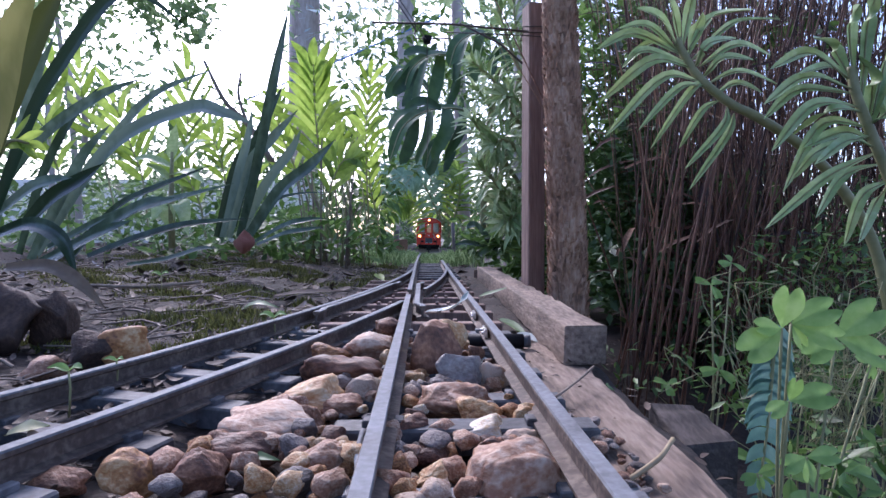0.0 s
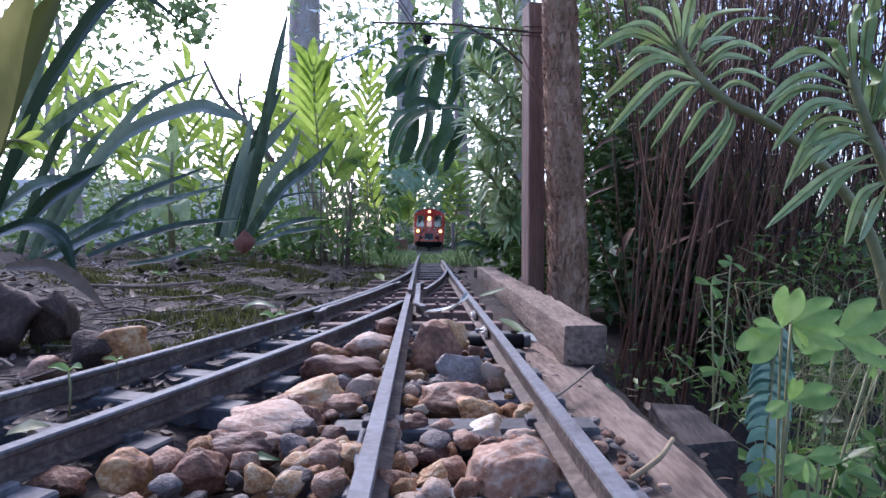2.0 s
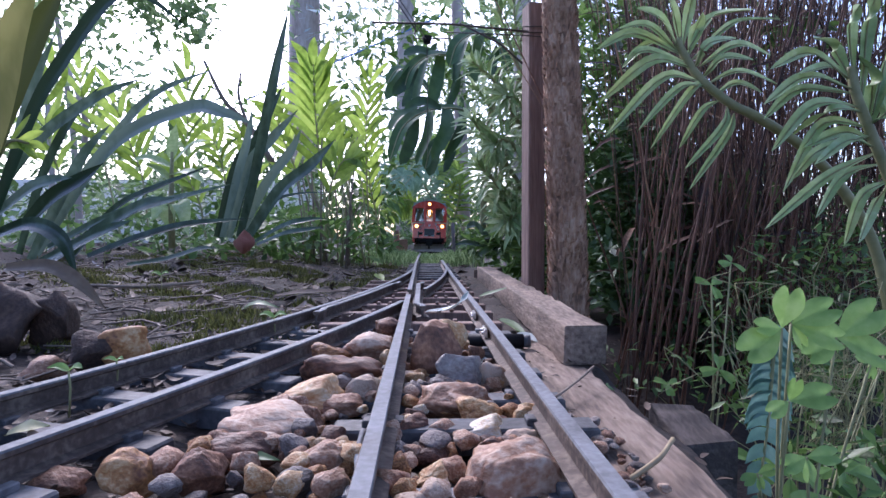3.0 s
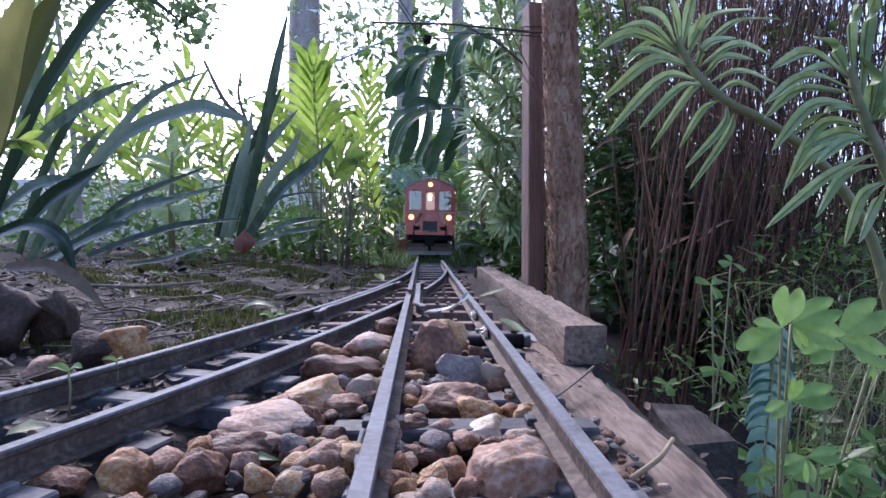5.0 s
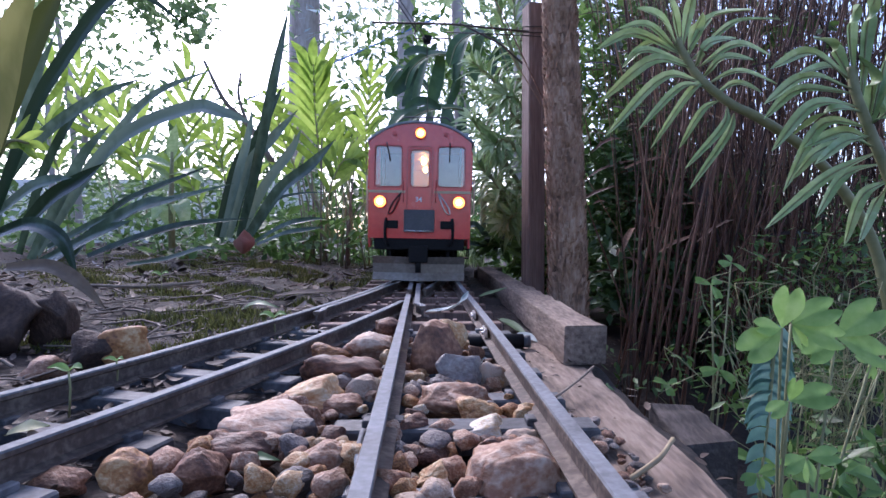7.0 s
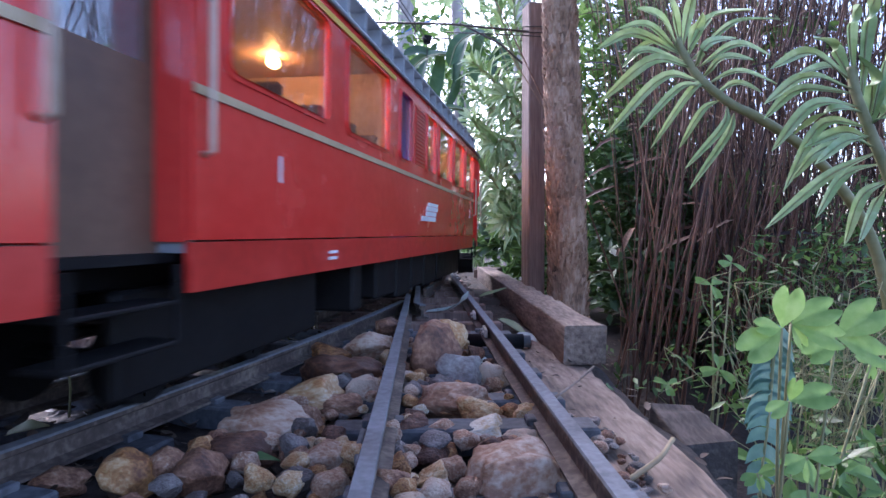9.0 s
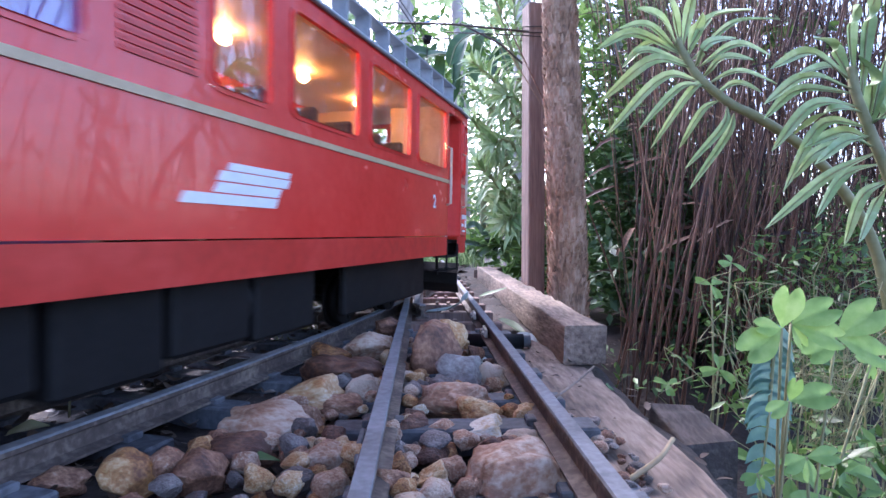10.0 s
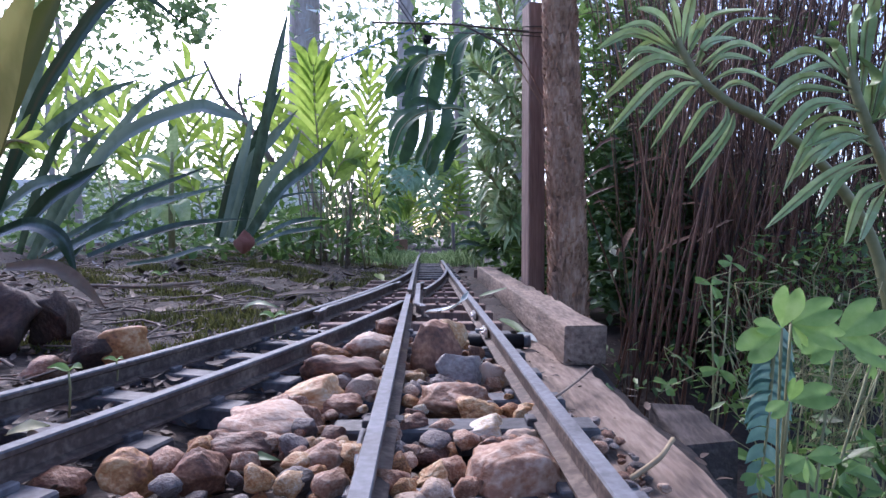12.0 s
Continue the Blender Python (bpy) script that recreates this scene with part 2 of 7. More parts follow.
rail("rail", main_rail(HALF_G, -0.2, 3.4), main_track, "straight rail with a polished top")
rail("rail", main_rail(-HALF_G, -0.2, 0.47), main_track, "straight rail with a polished top")
rail("rail", main_rail(-HALF_G, 0.50, 0.92) , main_track)
rail("rail", branch_rail(-HALF_G, 0.6, 4.9), branch_track, "long curved rail")
rail("rail", branch_rail(HALF_G, 3.57, 4.9), branch_track, "long curved rail")
rail("switch_blade", branch_rail(HALF_G, 3.14, 3.50), branch_track, "tapered rail of the turnout", 0.8)
rail("check_rail", [Vector((main_line(y) - HALF_G + 0.0075 + (0.004 if y < 0.40 or y > 0.58 else 0), y, main_rise(y))) for y in np.arange(0.38, 0.60, 0.01)], branch_track, "short bent wing rail beside the crossing")
rail("check_rail", [on_path(s, -HALF_G + 0.006 + (0.003 if s < 3.42 or s > 3.62 else 0))[0] for s in np.arange(3.40, 3.64, 0.01)], branch_track)


def sleeper_mesh(length):
    bm = box(-length / 2, length / 2, -0.0055, 0.0055, -0.0165, -0.0086, 0.0007)
    for sx in (-1, 1):
        for inner in (-1, 1):
            add_box(bm, sx * HALF_G + inner * 0.0046 - 0.0015, sx * HALF_G + inner * 0.0046 + 0.0015, -0.0028, 0.0028, -0.0088, -0.0066, 0.0004)
    me = bpy.data.meshes.new("sleeper")
    bm.to_mesh(me)
    bm.free()
    me.materials.append(M_SLEEPER if length < 0.1 else M_POST)
    return me


SLEEPER = sleeper_mesh(0.078)
LONG_SLEEPER = sleeper_mesh(0.118)


def sleepers():
    y = -0.034
    while y < 1.14:
        wide = 0.36 < y < 0.75
        ob = new("sleeper", LONG_SLEEPER if wide else SLEEPER)
        ob.parent = main_track
        ob.matrix_basis = pose(main_line(y) - (0.02 if wide else 0), y, main_rise(y) + random.uniform(-0.0006, 0) - (0.003 if 0.09 < y < 0.3 and abs(y - 0.166) > 0.01 else 0), 0, 0, random.uniform(-1.5, 1.5) + 2)
        y += 0.05 if wide else 0.04
    s = 3.66
    while s < 4.6:
        p, th = on_path(s)
        ob = new("sleeper", SLEEPER)
        ob.parent = branch_track
        ob.matrix_basis = pose(p.x, p.y, p.z - 0.0004, 0, 0, -math.degrees(th) + random.uniform(-1.5, 1.5))
        s += 0.036


sleepers()


# ---- railcar ----
M_RED = mat("red_enamel", [(0.3, (0.62, 0.03, 0.022)), (0.5, (0.70, 0.042, 0.03)), (0.7, (0.76, 0.06, 0.042))], 0.25, scale=30, fine=220, bump=0.06, depth=0.0003, coat=0.4, rough_var=0.08, spec=0.5)
M_RED_DULL = mat("red_skirt", [(0.3, (0.36, 0.02, 0.014)), (0.5, (0.52, 0.032, 0.022)), (0.7, (0.62, 0.06, 0.045))], 0.35, scale=35, fine=220, bump=0.08, depth=0.0003)
M_BLACK = mat("black_plastic", [(0.3, (0.005, 0.005, 0.006)), (0.7, (0.014, 0.013, 0.013))], 0.6, scale=80, fine=400, bump=0.2, depth=0.0005, spec=0.18)
M_GREY = mat("roof_grey", [(0.3, (0.2, 0.22, 0.24)), (0.7, (0.36, 0.38, 0.4))], 0.5, scale=50, fine=300, bump=0.1, depth=0.0004)
M_DARKGREY = mat("grey_board", [(0.3, (0.05, 0.05, 0.055)), (0.7, (0.11, 0.11, 0.115))], 0.6, scale=80, fine=400, bump=0.15, depth=0.0003)
M_PLOW = mat("snow_plough_metal", [(0.3, (0.17, 0.14, 0.115)), (0.5, (0.27, 0.23, 0.19)), (0.7, (0.38, 0.34, 0.3))], 0.45, 0.5, scale=60, fine=300, bump=0.3, depth=0.0005)
M_STRIPE = mat("gold_stripe", [(0.3, (0.42, 0.29, 0.15)), (0.7, (0.58, 0.45, 0.28))], 0.4, scale=100, fine=300, bump=0.0)
M_YELLOW = mat("yellow_stripe", [(0.3, (0.62, 0.36, 0.03)), (0.7, (0.75, 0.47, 0.06))], 0.4, scale=100, fine=300, bump=0.0)
M_STEEL = mat("bright_steel", [(0.3, (0.5, 0.48, 0.46)), (0.7, (0.66, 0.64, 0.62))], 0.3, 0.9, scale=100, fine=400, bump=0.05, depth=0.0002)
M_CREAM = mat("cream_rail", [(0.3, (0.55, 0.42, 0.3)), (0.7, (0.7, 0.56, 0.42))], 0.35, scale=100, fine=400, bump=0.0)
M_WHITE = mat("white_paint", [(0.3, (0.72, 0.72, 0.74)), (0.7, (0.84, 0.84, 0.85))], 0.5, scale=100, fine=400, bump=0.0)
M_INNER = mat("cabin_cream", [(0.3, (0.5, 0.34, 0.2)), (0.7, (0.62, 0.45, 0.28))], 0.6, scale=60, fine=300, bump=0.1, depth=0.0003)
M_BROWN = mat("door_brown", [(0.3, (0.1, 0.05, 0.03)), (0.7, (0.18, 0.1, 0.06))], 0.5, scale=60, fine=300, bump=0.1, depth=0.0003)
M_SEAT = mat("seat_fabric", [(0.3, (0.06, 0.04, 0.045)), (0.7, (0.16, 0.09, 0.07))], 0.9, scale=120, fine=500, bump=0.2, depth=0.0003)
M_GLASS = glass("window_glass")
M_LAMP = glow("headlamp_glow", (1.0, 0.4, 0.06), 1.6)
M_LAMP_CORE = glow("headlamp_core", (1.0, 0.66, 0.25), 5.0)
M_CEIL_LAMP = glow("cabin_lamp", (1.0, 0.42, 0.1), 30.0)
M_BLUE_LAMP = glow("blue_lamp", (0.05, 0.06, 1.0), 14.0)

CAR_L, CAR_W = 0.637, 0.108
Z_SKIRT, Z_SPLIT, Z_BELT, Z_WB, Z_WT, Z_GUT, Z_TOP = 0.0365, 0.0494, 0.0886, 0.0964, 0.1362, 0.1446, 0.1635
HL, HW = CAR_L / 2, CAR_W / 2
# openings along the side, measured back from the front end
CAB_END, DOOR_END = 0.032, 0.073
REAR_DOOR, REAR_CAB = 0.580, 0.615
SIDE_WINDOWS = [(0.088, 0.159), (0.180, 0.243), (0.266, 0.294), (0.337, 0.367), (0.380, 0.436), (0.449, 0.503), (0.516, 0.573)]
VENT = (0.304, 0.330)


def panel(us, ws, open_cells, thick, place):
    """A wall of a grid of cells with openings; place(u, w, d) puts a point of it in the car."""
    us, ws = sorted(us), sorted(ws)
    bm = bmesh.new()
    cache = {}

    def vert(i, j, d):
        if (i, j, d) not in cache:
            cache[(i, j, d)] = bm.verts.new(place(us[i], ws[j], d * thick))
        return cache[(i, j, d)]

    def solid(i, j):
        if i < 0 or j < 0 or i >= len(us) - 1 or j >= len(ws) - 1:
            return False
        u, w = (us[i] + us[i + 1]) / 2, (ws[j] + ws[j + 1]) / 2
        return not any(a < u < b and c < w < d for a, b, c, d in open_cells)
    for i in range(len(us) - 1):
        for j in range(len(ws) - 1):
            if not solid(i, j):
                continue
            for d in (0, 1):
                bm.faces.new([vert(i, j, d), vert(i + 1, j, d), vert(i + 1, j + 1, d), vert(i, j + 1, d)])
            for di, dj, a, b in ((-1, 0, (0, 0), (0, 1)), (1, 0, (1, 0), (1, 1)), (0, -1, (0, 0), (1, 0)), (0, 1, (0, 1), (1, 1))):
                if not solid(i + di, j + dj):
                    bm.faces.new([vert(i + a[0], j + a[1], 0), vert(i + b[0], j + b[1], 0), vert(i + b[0], j + b[1], 1), vert(i + a[0], j + a[1], 1)])
    bmesh.ops.recalc_face_normals(bm, faces=bm.faces)
    return bm


def rounded_rect(u0, u1, w0, w1, r, k=4):
    out = []
    for cx, cy, a0 in ((u1 - r, w1 - r, 0), (u0 + r, w1 - r, 90), (u0 + r, w0 + r, 180), (u1 - r, w0 + r, 270)):
        for i in range(k + 1):
            a = radians(a0 + 90 * i / k)
            out.append((cx + r * math.cos(a), cy + r * math.sin(a)))
    return out


def ring(u0, u1, w0, w1, r, edge, d0, d1, place):
    """A rounded frame that covers the edge of a square opening."""
    bm = bmesh.new()
    o, i = rounded_rect(u0 - edge, u1 + edge, w0 - edge, w1 + edge, r + edge), rounded_rect(u0 + edge * 0.3, u1 - edge * 0.3, w0 + edge * 0.3, w1 - edge * 0.3, r)
    loops = [[bm.verts.new(place(u, w, d)) for u, w in lp] for lp, d in ((o, d0), (o, d1), (i, d1), (i, d0 - 0.0012))]
    n = len(o)
    for a, b in zip(loops, loops[1:]):
        for k in range(n):
            bm.faces.new((a[k], a[(k + 1) % n], b[(k + 1) % n], b[k]))
    bmesh.ops.recalc_face_normals(bm, faces=bm.faces)
    return bm


def pane_mesh(u0, u1, w0, w1, d, place):
    bm = bmesh.new()
    a = [bm.verts.new(place(u, w, d)) for u, w in ((u0, w0), (u1, w0), (u1, w1), (u0, w1))]
    b = [bm.verts.new(place(u, w, d + 0.0006)) for u, w in ((u0, w0), (u1, w0), (u1, w1), (u0, w1))]
    bm.faces.new(a)
    bm.faces.new(list(reversed(b)))
    for k in range(4):
        bm.faces.new((a[k], b[k], b[(k + 1) % 4], a[(k + 1) % 4]))
    bmesh.ops.recalc_face_normals(bm, faces=bm.faces)
    return bm


def roof_z(x):
    return Z_GUT + (Z_TOP - Z_GUT) * max(0.0, 1 - (abs(x) / HW) ** 2.4)


def words(text, size, material, parent, m, name="lettering", label=""):
    cu = bpy.data.curves.new(name, "FONT")
    cu.body, cu.size, cu.extrude, cu.align_x, cu.align_y = text, size, 0.0001, "CENTER", "CENTER"
    cu.offset = size * 0.02
    ob = new(name, cu)
    dg = bpy.context.evaluated_depsgraph_get()
    me = bpy.data.meshes.new_from_object(ob.evaluated_get(dg))
    bpy.data.objects.remove(ob)
    me.materials.clear()
    me.materials.append(material)
    out = new(name, me)
    out.parent, out.matrix_basis = parent, m
    if label:
        out["label"] = label
    return out


def wheelset_mesh():
    bm = bmesh.new()
    for sx in (-1, 1):
        x = sx * 0.0195
        add_tube(bm, [(x - sx * 0.0015, 0, 0), (x - sx * 0.0002, 0, 0)], 0.0158, 24)
        add_tube(bm, [(x, 0, 0), (x + sx * 0.0055, 0, 0)], [0.0138, 0.0134], 24)
        for k in range(6):
            a = k * math.pi / 3
            add_box(bm, x + sx * 0.0055, x + sx * 0.0063, 0.003, 0.011, -0.001, 0.001, 0, Matrix.Rotation(a, 4, "X"))
    add_tube(bm, [(-0.028, 0, 0), (0.028, 0, 0)], 0.002, 10)
    return bm


def build_railcar():
    car = empty("railcar", pose(0, 4, 0), "red electric model railcar with lit headlamps and warm lit windows", "railcar")

    def side(sx):
        return lambda u, w, d: Vector((sx * (HW - d - 0.002 * max(0.0, 1 - min(u, CAR_L - u) / CAB_END)), HL - u, w))

    # side walls
    u_lines = {CAB_END, DOOR_END, REAR_CAB, REAR_DOOR, 0.002, CAR_L - 0.002}
    cab_win = [(0.006, 0.026), (CAR_L - 0.018, CAR_L - 0.005)]
    wins = SIDE_WINDOWS + cab_win
    doors = [(CAB_END, DOOR_END), (REAR_DOOR, REAR_CAB)]
    for a, b in wins:
        u_lines |= {a, b}
    opened = [(a, b, Z_WB, Z_WT) for a, b in wins] + [(a, b, Z_SPLIT, Z_WT + 0.002) for a, b in doors]
    for sx in (-1, 1):
        pl = side(sx)
        wall = part("side_wall", panel(u_lines, {Z_SPLIT + 0.0006, Z_WB, Z_WT, Z_WT + 0.002, Z_GUT}, opened, 0.002, pl), M_RED, car, "glossy red side wall")
        part("skirt", panel({0.002, CAR_L - 0.002, CAB_END, DOOR_END, REAR_CAB, REAR_DOOR}, {Z_SKIRT, Z_SPLIT},
                            [(a, b, Z_SKIRT + 0.004, 1) for a, b in doors], 0.0022, lambda u, w, d, pl=pl: pl(u, w, d + 0.0003)), M_RED_DULL, car, "red skirt below a dark seam")
        for a, b in wins:
            fr = part("window_frame", ring(a, b, Z_WB, Z_WT, 0.004, 0.0012, 0.0, -0.0006, pl), M_RED, car)
            pn = part("pane", pane_mesh(a, b, Z_WB, Z_WT, 0.0012, pl), M_GLASS, fr)
            pn.visible_shadow = False
        for a, b in ((0.002, CAB_END), (DOOR_END, REAR_DOOR), (REAR_CAB, CAR_L - 0.002)):
            part("belt_stripe", pane_mesh(a, b, Z_BELT - 0.0012, Z_BELT + 0.0012, -0.0008, pl), M_STRIPE, car, "gold waist stripe")
        part("class_stripe", pane_mesh(DOOR_END + 0.004, 0.255, Z_WT + 0.0018, Z_WT + 0.0042, -0.0008, pl), M_YELLOW, car, "yellow first class stripe")
        # louvred vent
        bm = bmesh.new()
        for k in range(16):
            w = Z_WB + 0.001 + k * 0.0024
            x0, x1 = sorted((sx * HW, sx * (HW + 0.0006)))
            add_box(bm, x0, x1, HL - VENT[1], HL - VENT[0], w, w + 0.0014)
        part("vent_grille", bm, M_RED_DULL, car, "red louvred vent")
        # handrails at the doors
        for u in (CAB_END - 0.003, DOOR_END + 0.004, REAR_DOOR - 0.003, REAR_CAB + 0.003):
            x = sx * (HW + 0.003)
            part("handrail", tube([(sx * HW, HL - u, 0.072), (x, HL - u, 0.073), (x, HL - u, 0.112), (sx * HW, HL - u, 0.113)], 0.0009, 8), M_CREAM, car, "cream door handrail")
        # recessed doors and steps
        for a, b in doors:
            rec = side(sx * 0.80)
            dr = part("door", panel({a - 0.001, a + 0.004, b - 0.004, b + 0.001}, {Z_SPLIT - 0.004, 0.094, 0.134, Z_GUT - 0.002}, [(a + 0.004, b - 0.004, 0.094, 0.134)], 0.002, rec), M_BROWN if a < 0.3 else M_WHITE, car, "recessed brown door" if a < 0.3 else "recessed white door")
            part("pane", pane_mesh(a + 0.004, b - 0.004, 0.094, 0.134, 0.001, rec), M_GLASS, dr)
            bm = bmesh.new()
            for u in (a, b):
                x0, x1 = sorted((sx * 0.80 * HW, sx * (HW - 0.002)))
                add_box(bm, x0, x1, HL - u - 0.0006, HL - u + 0.0006, Z_SPLIT, Z_GUT - 0.002)
            part("door_recess", bm, M_RED, car)
            bm = bmesh.new()
            x0, x1 = sorted((sx * (HW - 0.012), sx * (HW - 0.001)))
            for z in (0.024, 0.034):
                add_box(bm, x0, x1, HL - b + 0.003, HL - a - 0.003, z, z + 0.0012, 0.0003)
            for u in (a + 0.004, b - 0.004):
                add_box(bm, x0, x0 + 0.0012, HL - u - 0.0008, HL - u + 0.0008, 0.024, 0.044)
            part("step", bm, M_BLACK, car)
        # emblem of plain slanted bars, class numbers
        for k, (u, w, ln, h, sh) in enumerate(((0.3485, 0.0606, 0.046, 0.0034, 0.002), (0.3565, 0.0645, 0.034, 0.0032, 0.002), (0.3600, 0.0682, 0.038, 0.0032, 0.002), (0.3625, 0.0718, 0.034, 0.0024, 0.0015))):
            bm = bmesh.new()
            f = [bm.verts.new(side(sx)(uu, ww, -0.0006)) for uu, ww in ((u - ln / 2 - sh, w), (u + ln / 2 - sh, w), (u + ln / 2, w + h), (u - ln / 2, w + h))]
            g = [bm.verts.new(v.co - Vector((sx * 0.0008, 0, 0))) for v in f]
            bm.faces.new(f)
            for q in range(4):
                bm.faces.new((f[q], g[q], g[(q + 1) % 4], f[(q + 1) % 4]))
            part("emblem_bar", bm, M_WHITE, car, "white slanted emblem bar")
        turn = pose(0, 0, 0, 90, 0, 90 if sx > 0 else -90)
        for txt, u in (("1", 0.119), ("2", 0.549)):
            words(txt, 0.012, M_WHITE, car, Matrix.Translation((sx * (HW + 0.0004), HL - u, 0.0725)) @ turn, "class_number", "white class number")
        for u, w, ln, h in ((0.6265, 0.0630, 0.0150, 0.0034), (0.6215, 0.0572, 0.005, 0.0022), (0.6315, 0.0565, 0.0036, 0.0055), (0.6255, 0.0530, 0.008, 0.0013), (0.165, 0.0435, 0.008, 0.0012), (0.165, 0.041, 0.008, 0.0012)):
            part("lettering_bar", pane_mesh(u - ln / 2, u + ln / 2, w, w + h, -0.0008, pl), M_WHITE, car, "small white lettering")

    # end walls
    for end in (1, -1):
        pl = lambda u, w, d, end=end: Vector((u, end * (HL - d), w if w < Z_GUT + 0.0001 else roof_z(u) + (w - 0.2)))
        us = {-HW + 0.002, -0.0455, -0.0185, -0.016, -0.0095, 0.0095, 0.016, 0.0185, 0.0455, HW - 0.002} | {x * 0.006 for x in range(-8, 9)}
        holes = [(-0.0455, -0.0185, 0.0985, 0.1395), (0.0185, 0.0455, 0.0985, 0.1395), (-0.0095, 0.0095, 0.0985, 0.136)]
        part("end_wall", panel(us, {0.046, 0.0985, 0.136, 0.1395, Z_GUT, 0.2}, holes, 0.002, pl), M_RED, car, "rounded red end wall")
        flat = lambda u, w, d, end=end: Vector((u, end * (HL - d), w))
        for a, b, c, d in holes:
            fr = part("window_frame", ring(a, b, c, d, 0.003, 0.001, 0, -0.0006, flat), M_RED_DULL, car)
            pn = part("pane", pane_mesh(a, b, c, d, 0.0014, flat), M_GLASS, fr)
            pn.visible_shadow = False
        dr = part("end_door", ring(-0.0125, 0.0125, 0.066, 0.139, 0.004, 0.0007, 0, -0.0009, flat), M_RED_DULL, car, "outline of the gangway door")
        part("gangway_plate", box(-0.0155, 0.0155, end * HL - 0.001, end * HL + 0.0035, 0.0525, 0.0752, 0.0008), M_DARKGREY, car, "folded dark grey gangway plate")
        part("gangway_lip", tube([(-0.0145, end * (HL + 0.004), 0.0535), (0.0145, end * (HL + 0.004), 0.0535)], 0.0009, 6), M_STEEL, car)
        for sx in (-1, 1):
            part("belt_stripe", pane_mesh(min(sx * 0.015, sx * 0.0515), max(sx * 0.015, sx * 0.0515), Z_BELT + 0.0035, Z_BELT + 0.006, -0.0006, flat), M_STRIPE, car)
            lamp_at((sx * 0.0400, end * HL, 0.083), 0.0058, end, car)
            bm = bmesh.new()
            add_tube(bm, [(sx * 0.026, end * HL, 0.1515), (sx * 0.026, end * (HL + 0.003), 0.1515)], 0.0022, 10)
            part("marker_knob", bm, M_RED_DULL, car)
            part("jumper_cable", tube(curve_points([(sx * 0.019, end * HL, 0.093), (sx * 0.021, end * (HL + 0.006), 0.085), (sx * 0.0265, end * (HL + 0.007), 0.073), (sx * 0.031, end * (HL + 0.005), 0.071), (sx * 0.028, end * (HL + 0.004), 0.08), (sx * 0.0195, end * (HL + 0.001), 0.0915)], 18), 0.0007, 6), M_STEEL if sx < 0 else M_BLACK, car)
            part("brake_hose", tube(curve_points([(sx * 0.0335, end * (HL + 0.001), 0.066), (sx * 0.034, end * (HL + 0.005), 0.058), (sx * 0.034, end * (HL + 0.004), 0.046), (sx * 0.031, end * (HL + 0.003), 0.038)], 10), 0.0016, 8), M_BLACK, car)
            part("door_rail", tube([(sx * 0.0165, end * HL, 0.083), (sx * 0.0165, end * (HL + 0.003), 0.084), (sx * 0.0165, end * (HL + 0.003), 0.104), (sx * 0.0165, end * HL, 0.105)], 0.0006, 6), M_RED_DULL, car)
            part("wiper", tube([(sx * 0.032 + 0.002, end * (HL + 0.0012), 0.143), (sx * 0.030, end * (HL + 0.0014), 0.124)], 0.0006, 5), M_BLACK, car)
            part("socket_box", box(sx * 0.0275 - 0.006, sx * 0.0275 + 0.006, end * HL - 0.001, end * HL + 0.003, 0.056, 0.064, 0.0006), M_BLACK, car)
        lamp_at((0, end * HL, 0.1525), 0.005, end, car)
        words("34", 0.0068, M_WHITE, car, Matrix.Translation((0.001 * end, end * (HL + 0.0005), 0.0855)) @ pose(0, 0, 0, 90, 0, 180 if end > 0 else 0), "running_number", "white running number")
        part("headstock", box(-0.046, 0.046, end * (HL - 0.005) - 0.004, end * (HL - 0.005) + 0.004, 0.034, 0.046, 0.001), M_BLACK, car)
        # coupler and plough
        bm = box(-0.007, 0.007, end * HL - 0.012, end * HL + 0.016, 0.026, 0.036, 0.001)
        add_box(bm, -0.0095, 0.0095, end * (HL + 0.014) - 0.0025, end * (HL + 0.014) + 0.0025, 0.022, 0.039, 0.001)
        add_tube(bm, [(0, end * (HL + 0.012), 0.012), (0, end * (HL + 0.012), 0.026)], 0.003, 8)
        part("coupler", bm, M_BLACK, car, "black centre buffer coupler")
        bm = bmesh.new()
        rows_ = []
        for k in range(9):
            x = -0.047 + k * 0.094 / 8
            nose = 0.013 * (1 - abs(x) / 0.047)
            rows_.append([bm.verts.new((x, end * (HL - 0.006 + nose + off), z)) for off, z in ((0.005, 0.0035), (0.0, 0.011), (0.0005, 0.020), (0.005, 0.0275), (0.004, 0.0275), (-0.0015, 0.020), (-0.002, 0.011), (0.003, 0.0035))])
        for a, b in zip(rows_, rows_[1:]):
            for q in range(8):
                bm.faces.new((a[q], a[(q + 1) % 8], b[(q + 1) % 8], b[q]))
        bm.faces.new(rows_[0])
        bm.faces.new(rows_[-1])
        bmesh.ops.recalc_face_normals(bm, faces=bm.faces)
        part("snow_plough", bm, M_PLOW if end > 0 else M_BLACK, car, "bare metal snow plough" if end > 0 else "black snow plough")
        for sx in (-1, 1):
            part("plough_bracket", box(sx * 0.03 - 0.001, sx * 0.03 + 0.001, end * (HL - 0.008) - 0.001, end * (HL - 0.008) + 0.001, 0.018, 0.04), M_BLACK, car)

    # roof
    bm = bmesh.new()
    sec = [-HW * math.cos(math.pi * k / 20) for k in range(21)]
    cuts = [(-HL - 0.002, 0.968), (-HL + CAB_END, 1.0), (HL - CAB_END, 1.0), (HL + 0.002, 0.968)]
    outer = [[bm.verts.new((x * 1.015 * k, y, roof_z(x) + 0.0015)) for x in sec] for y, k in cuts]
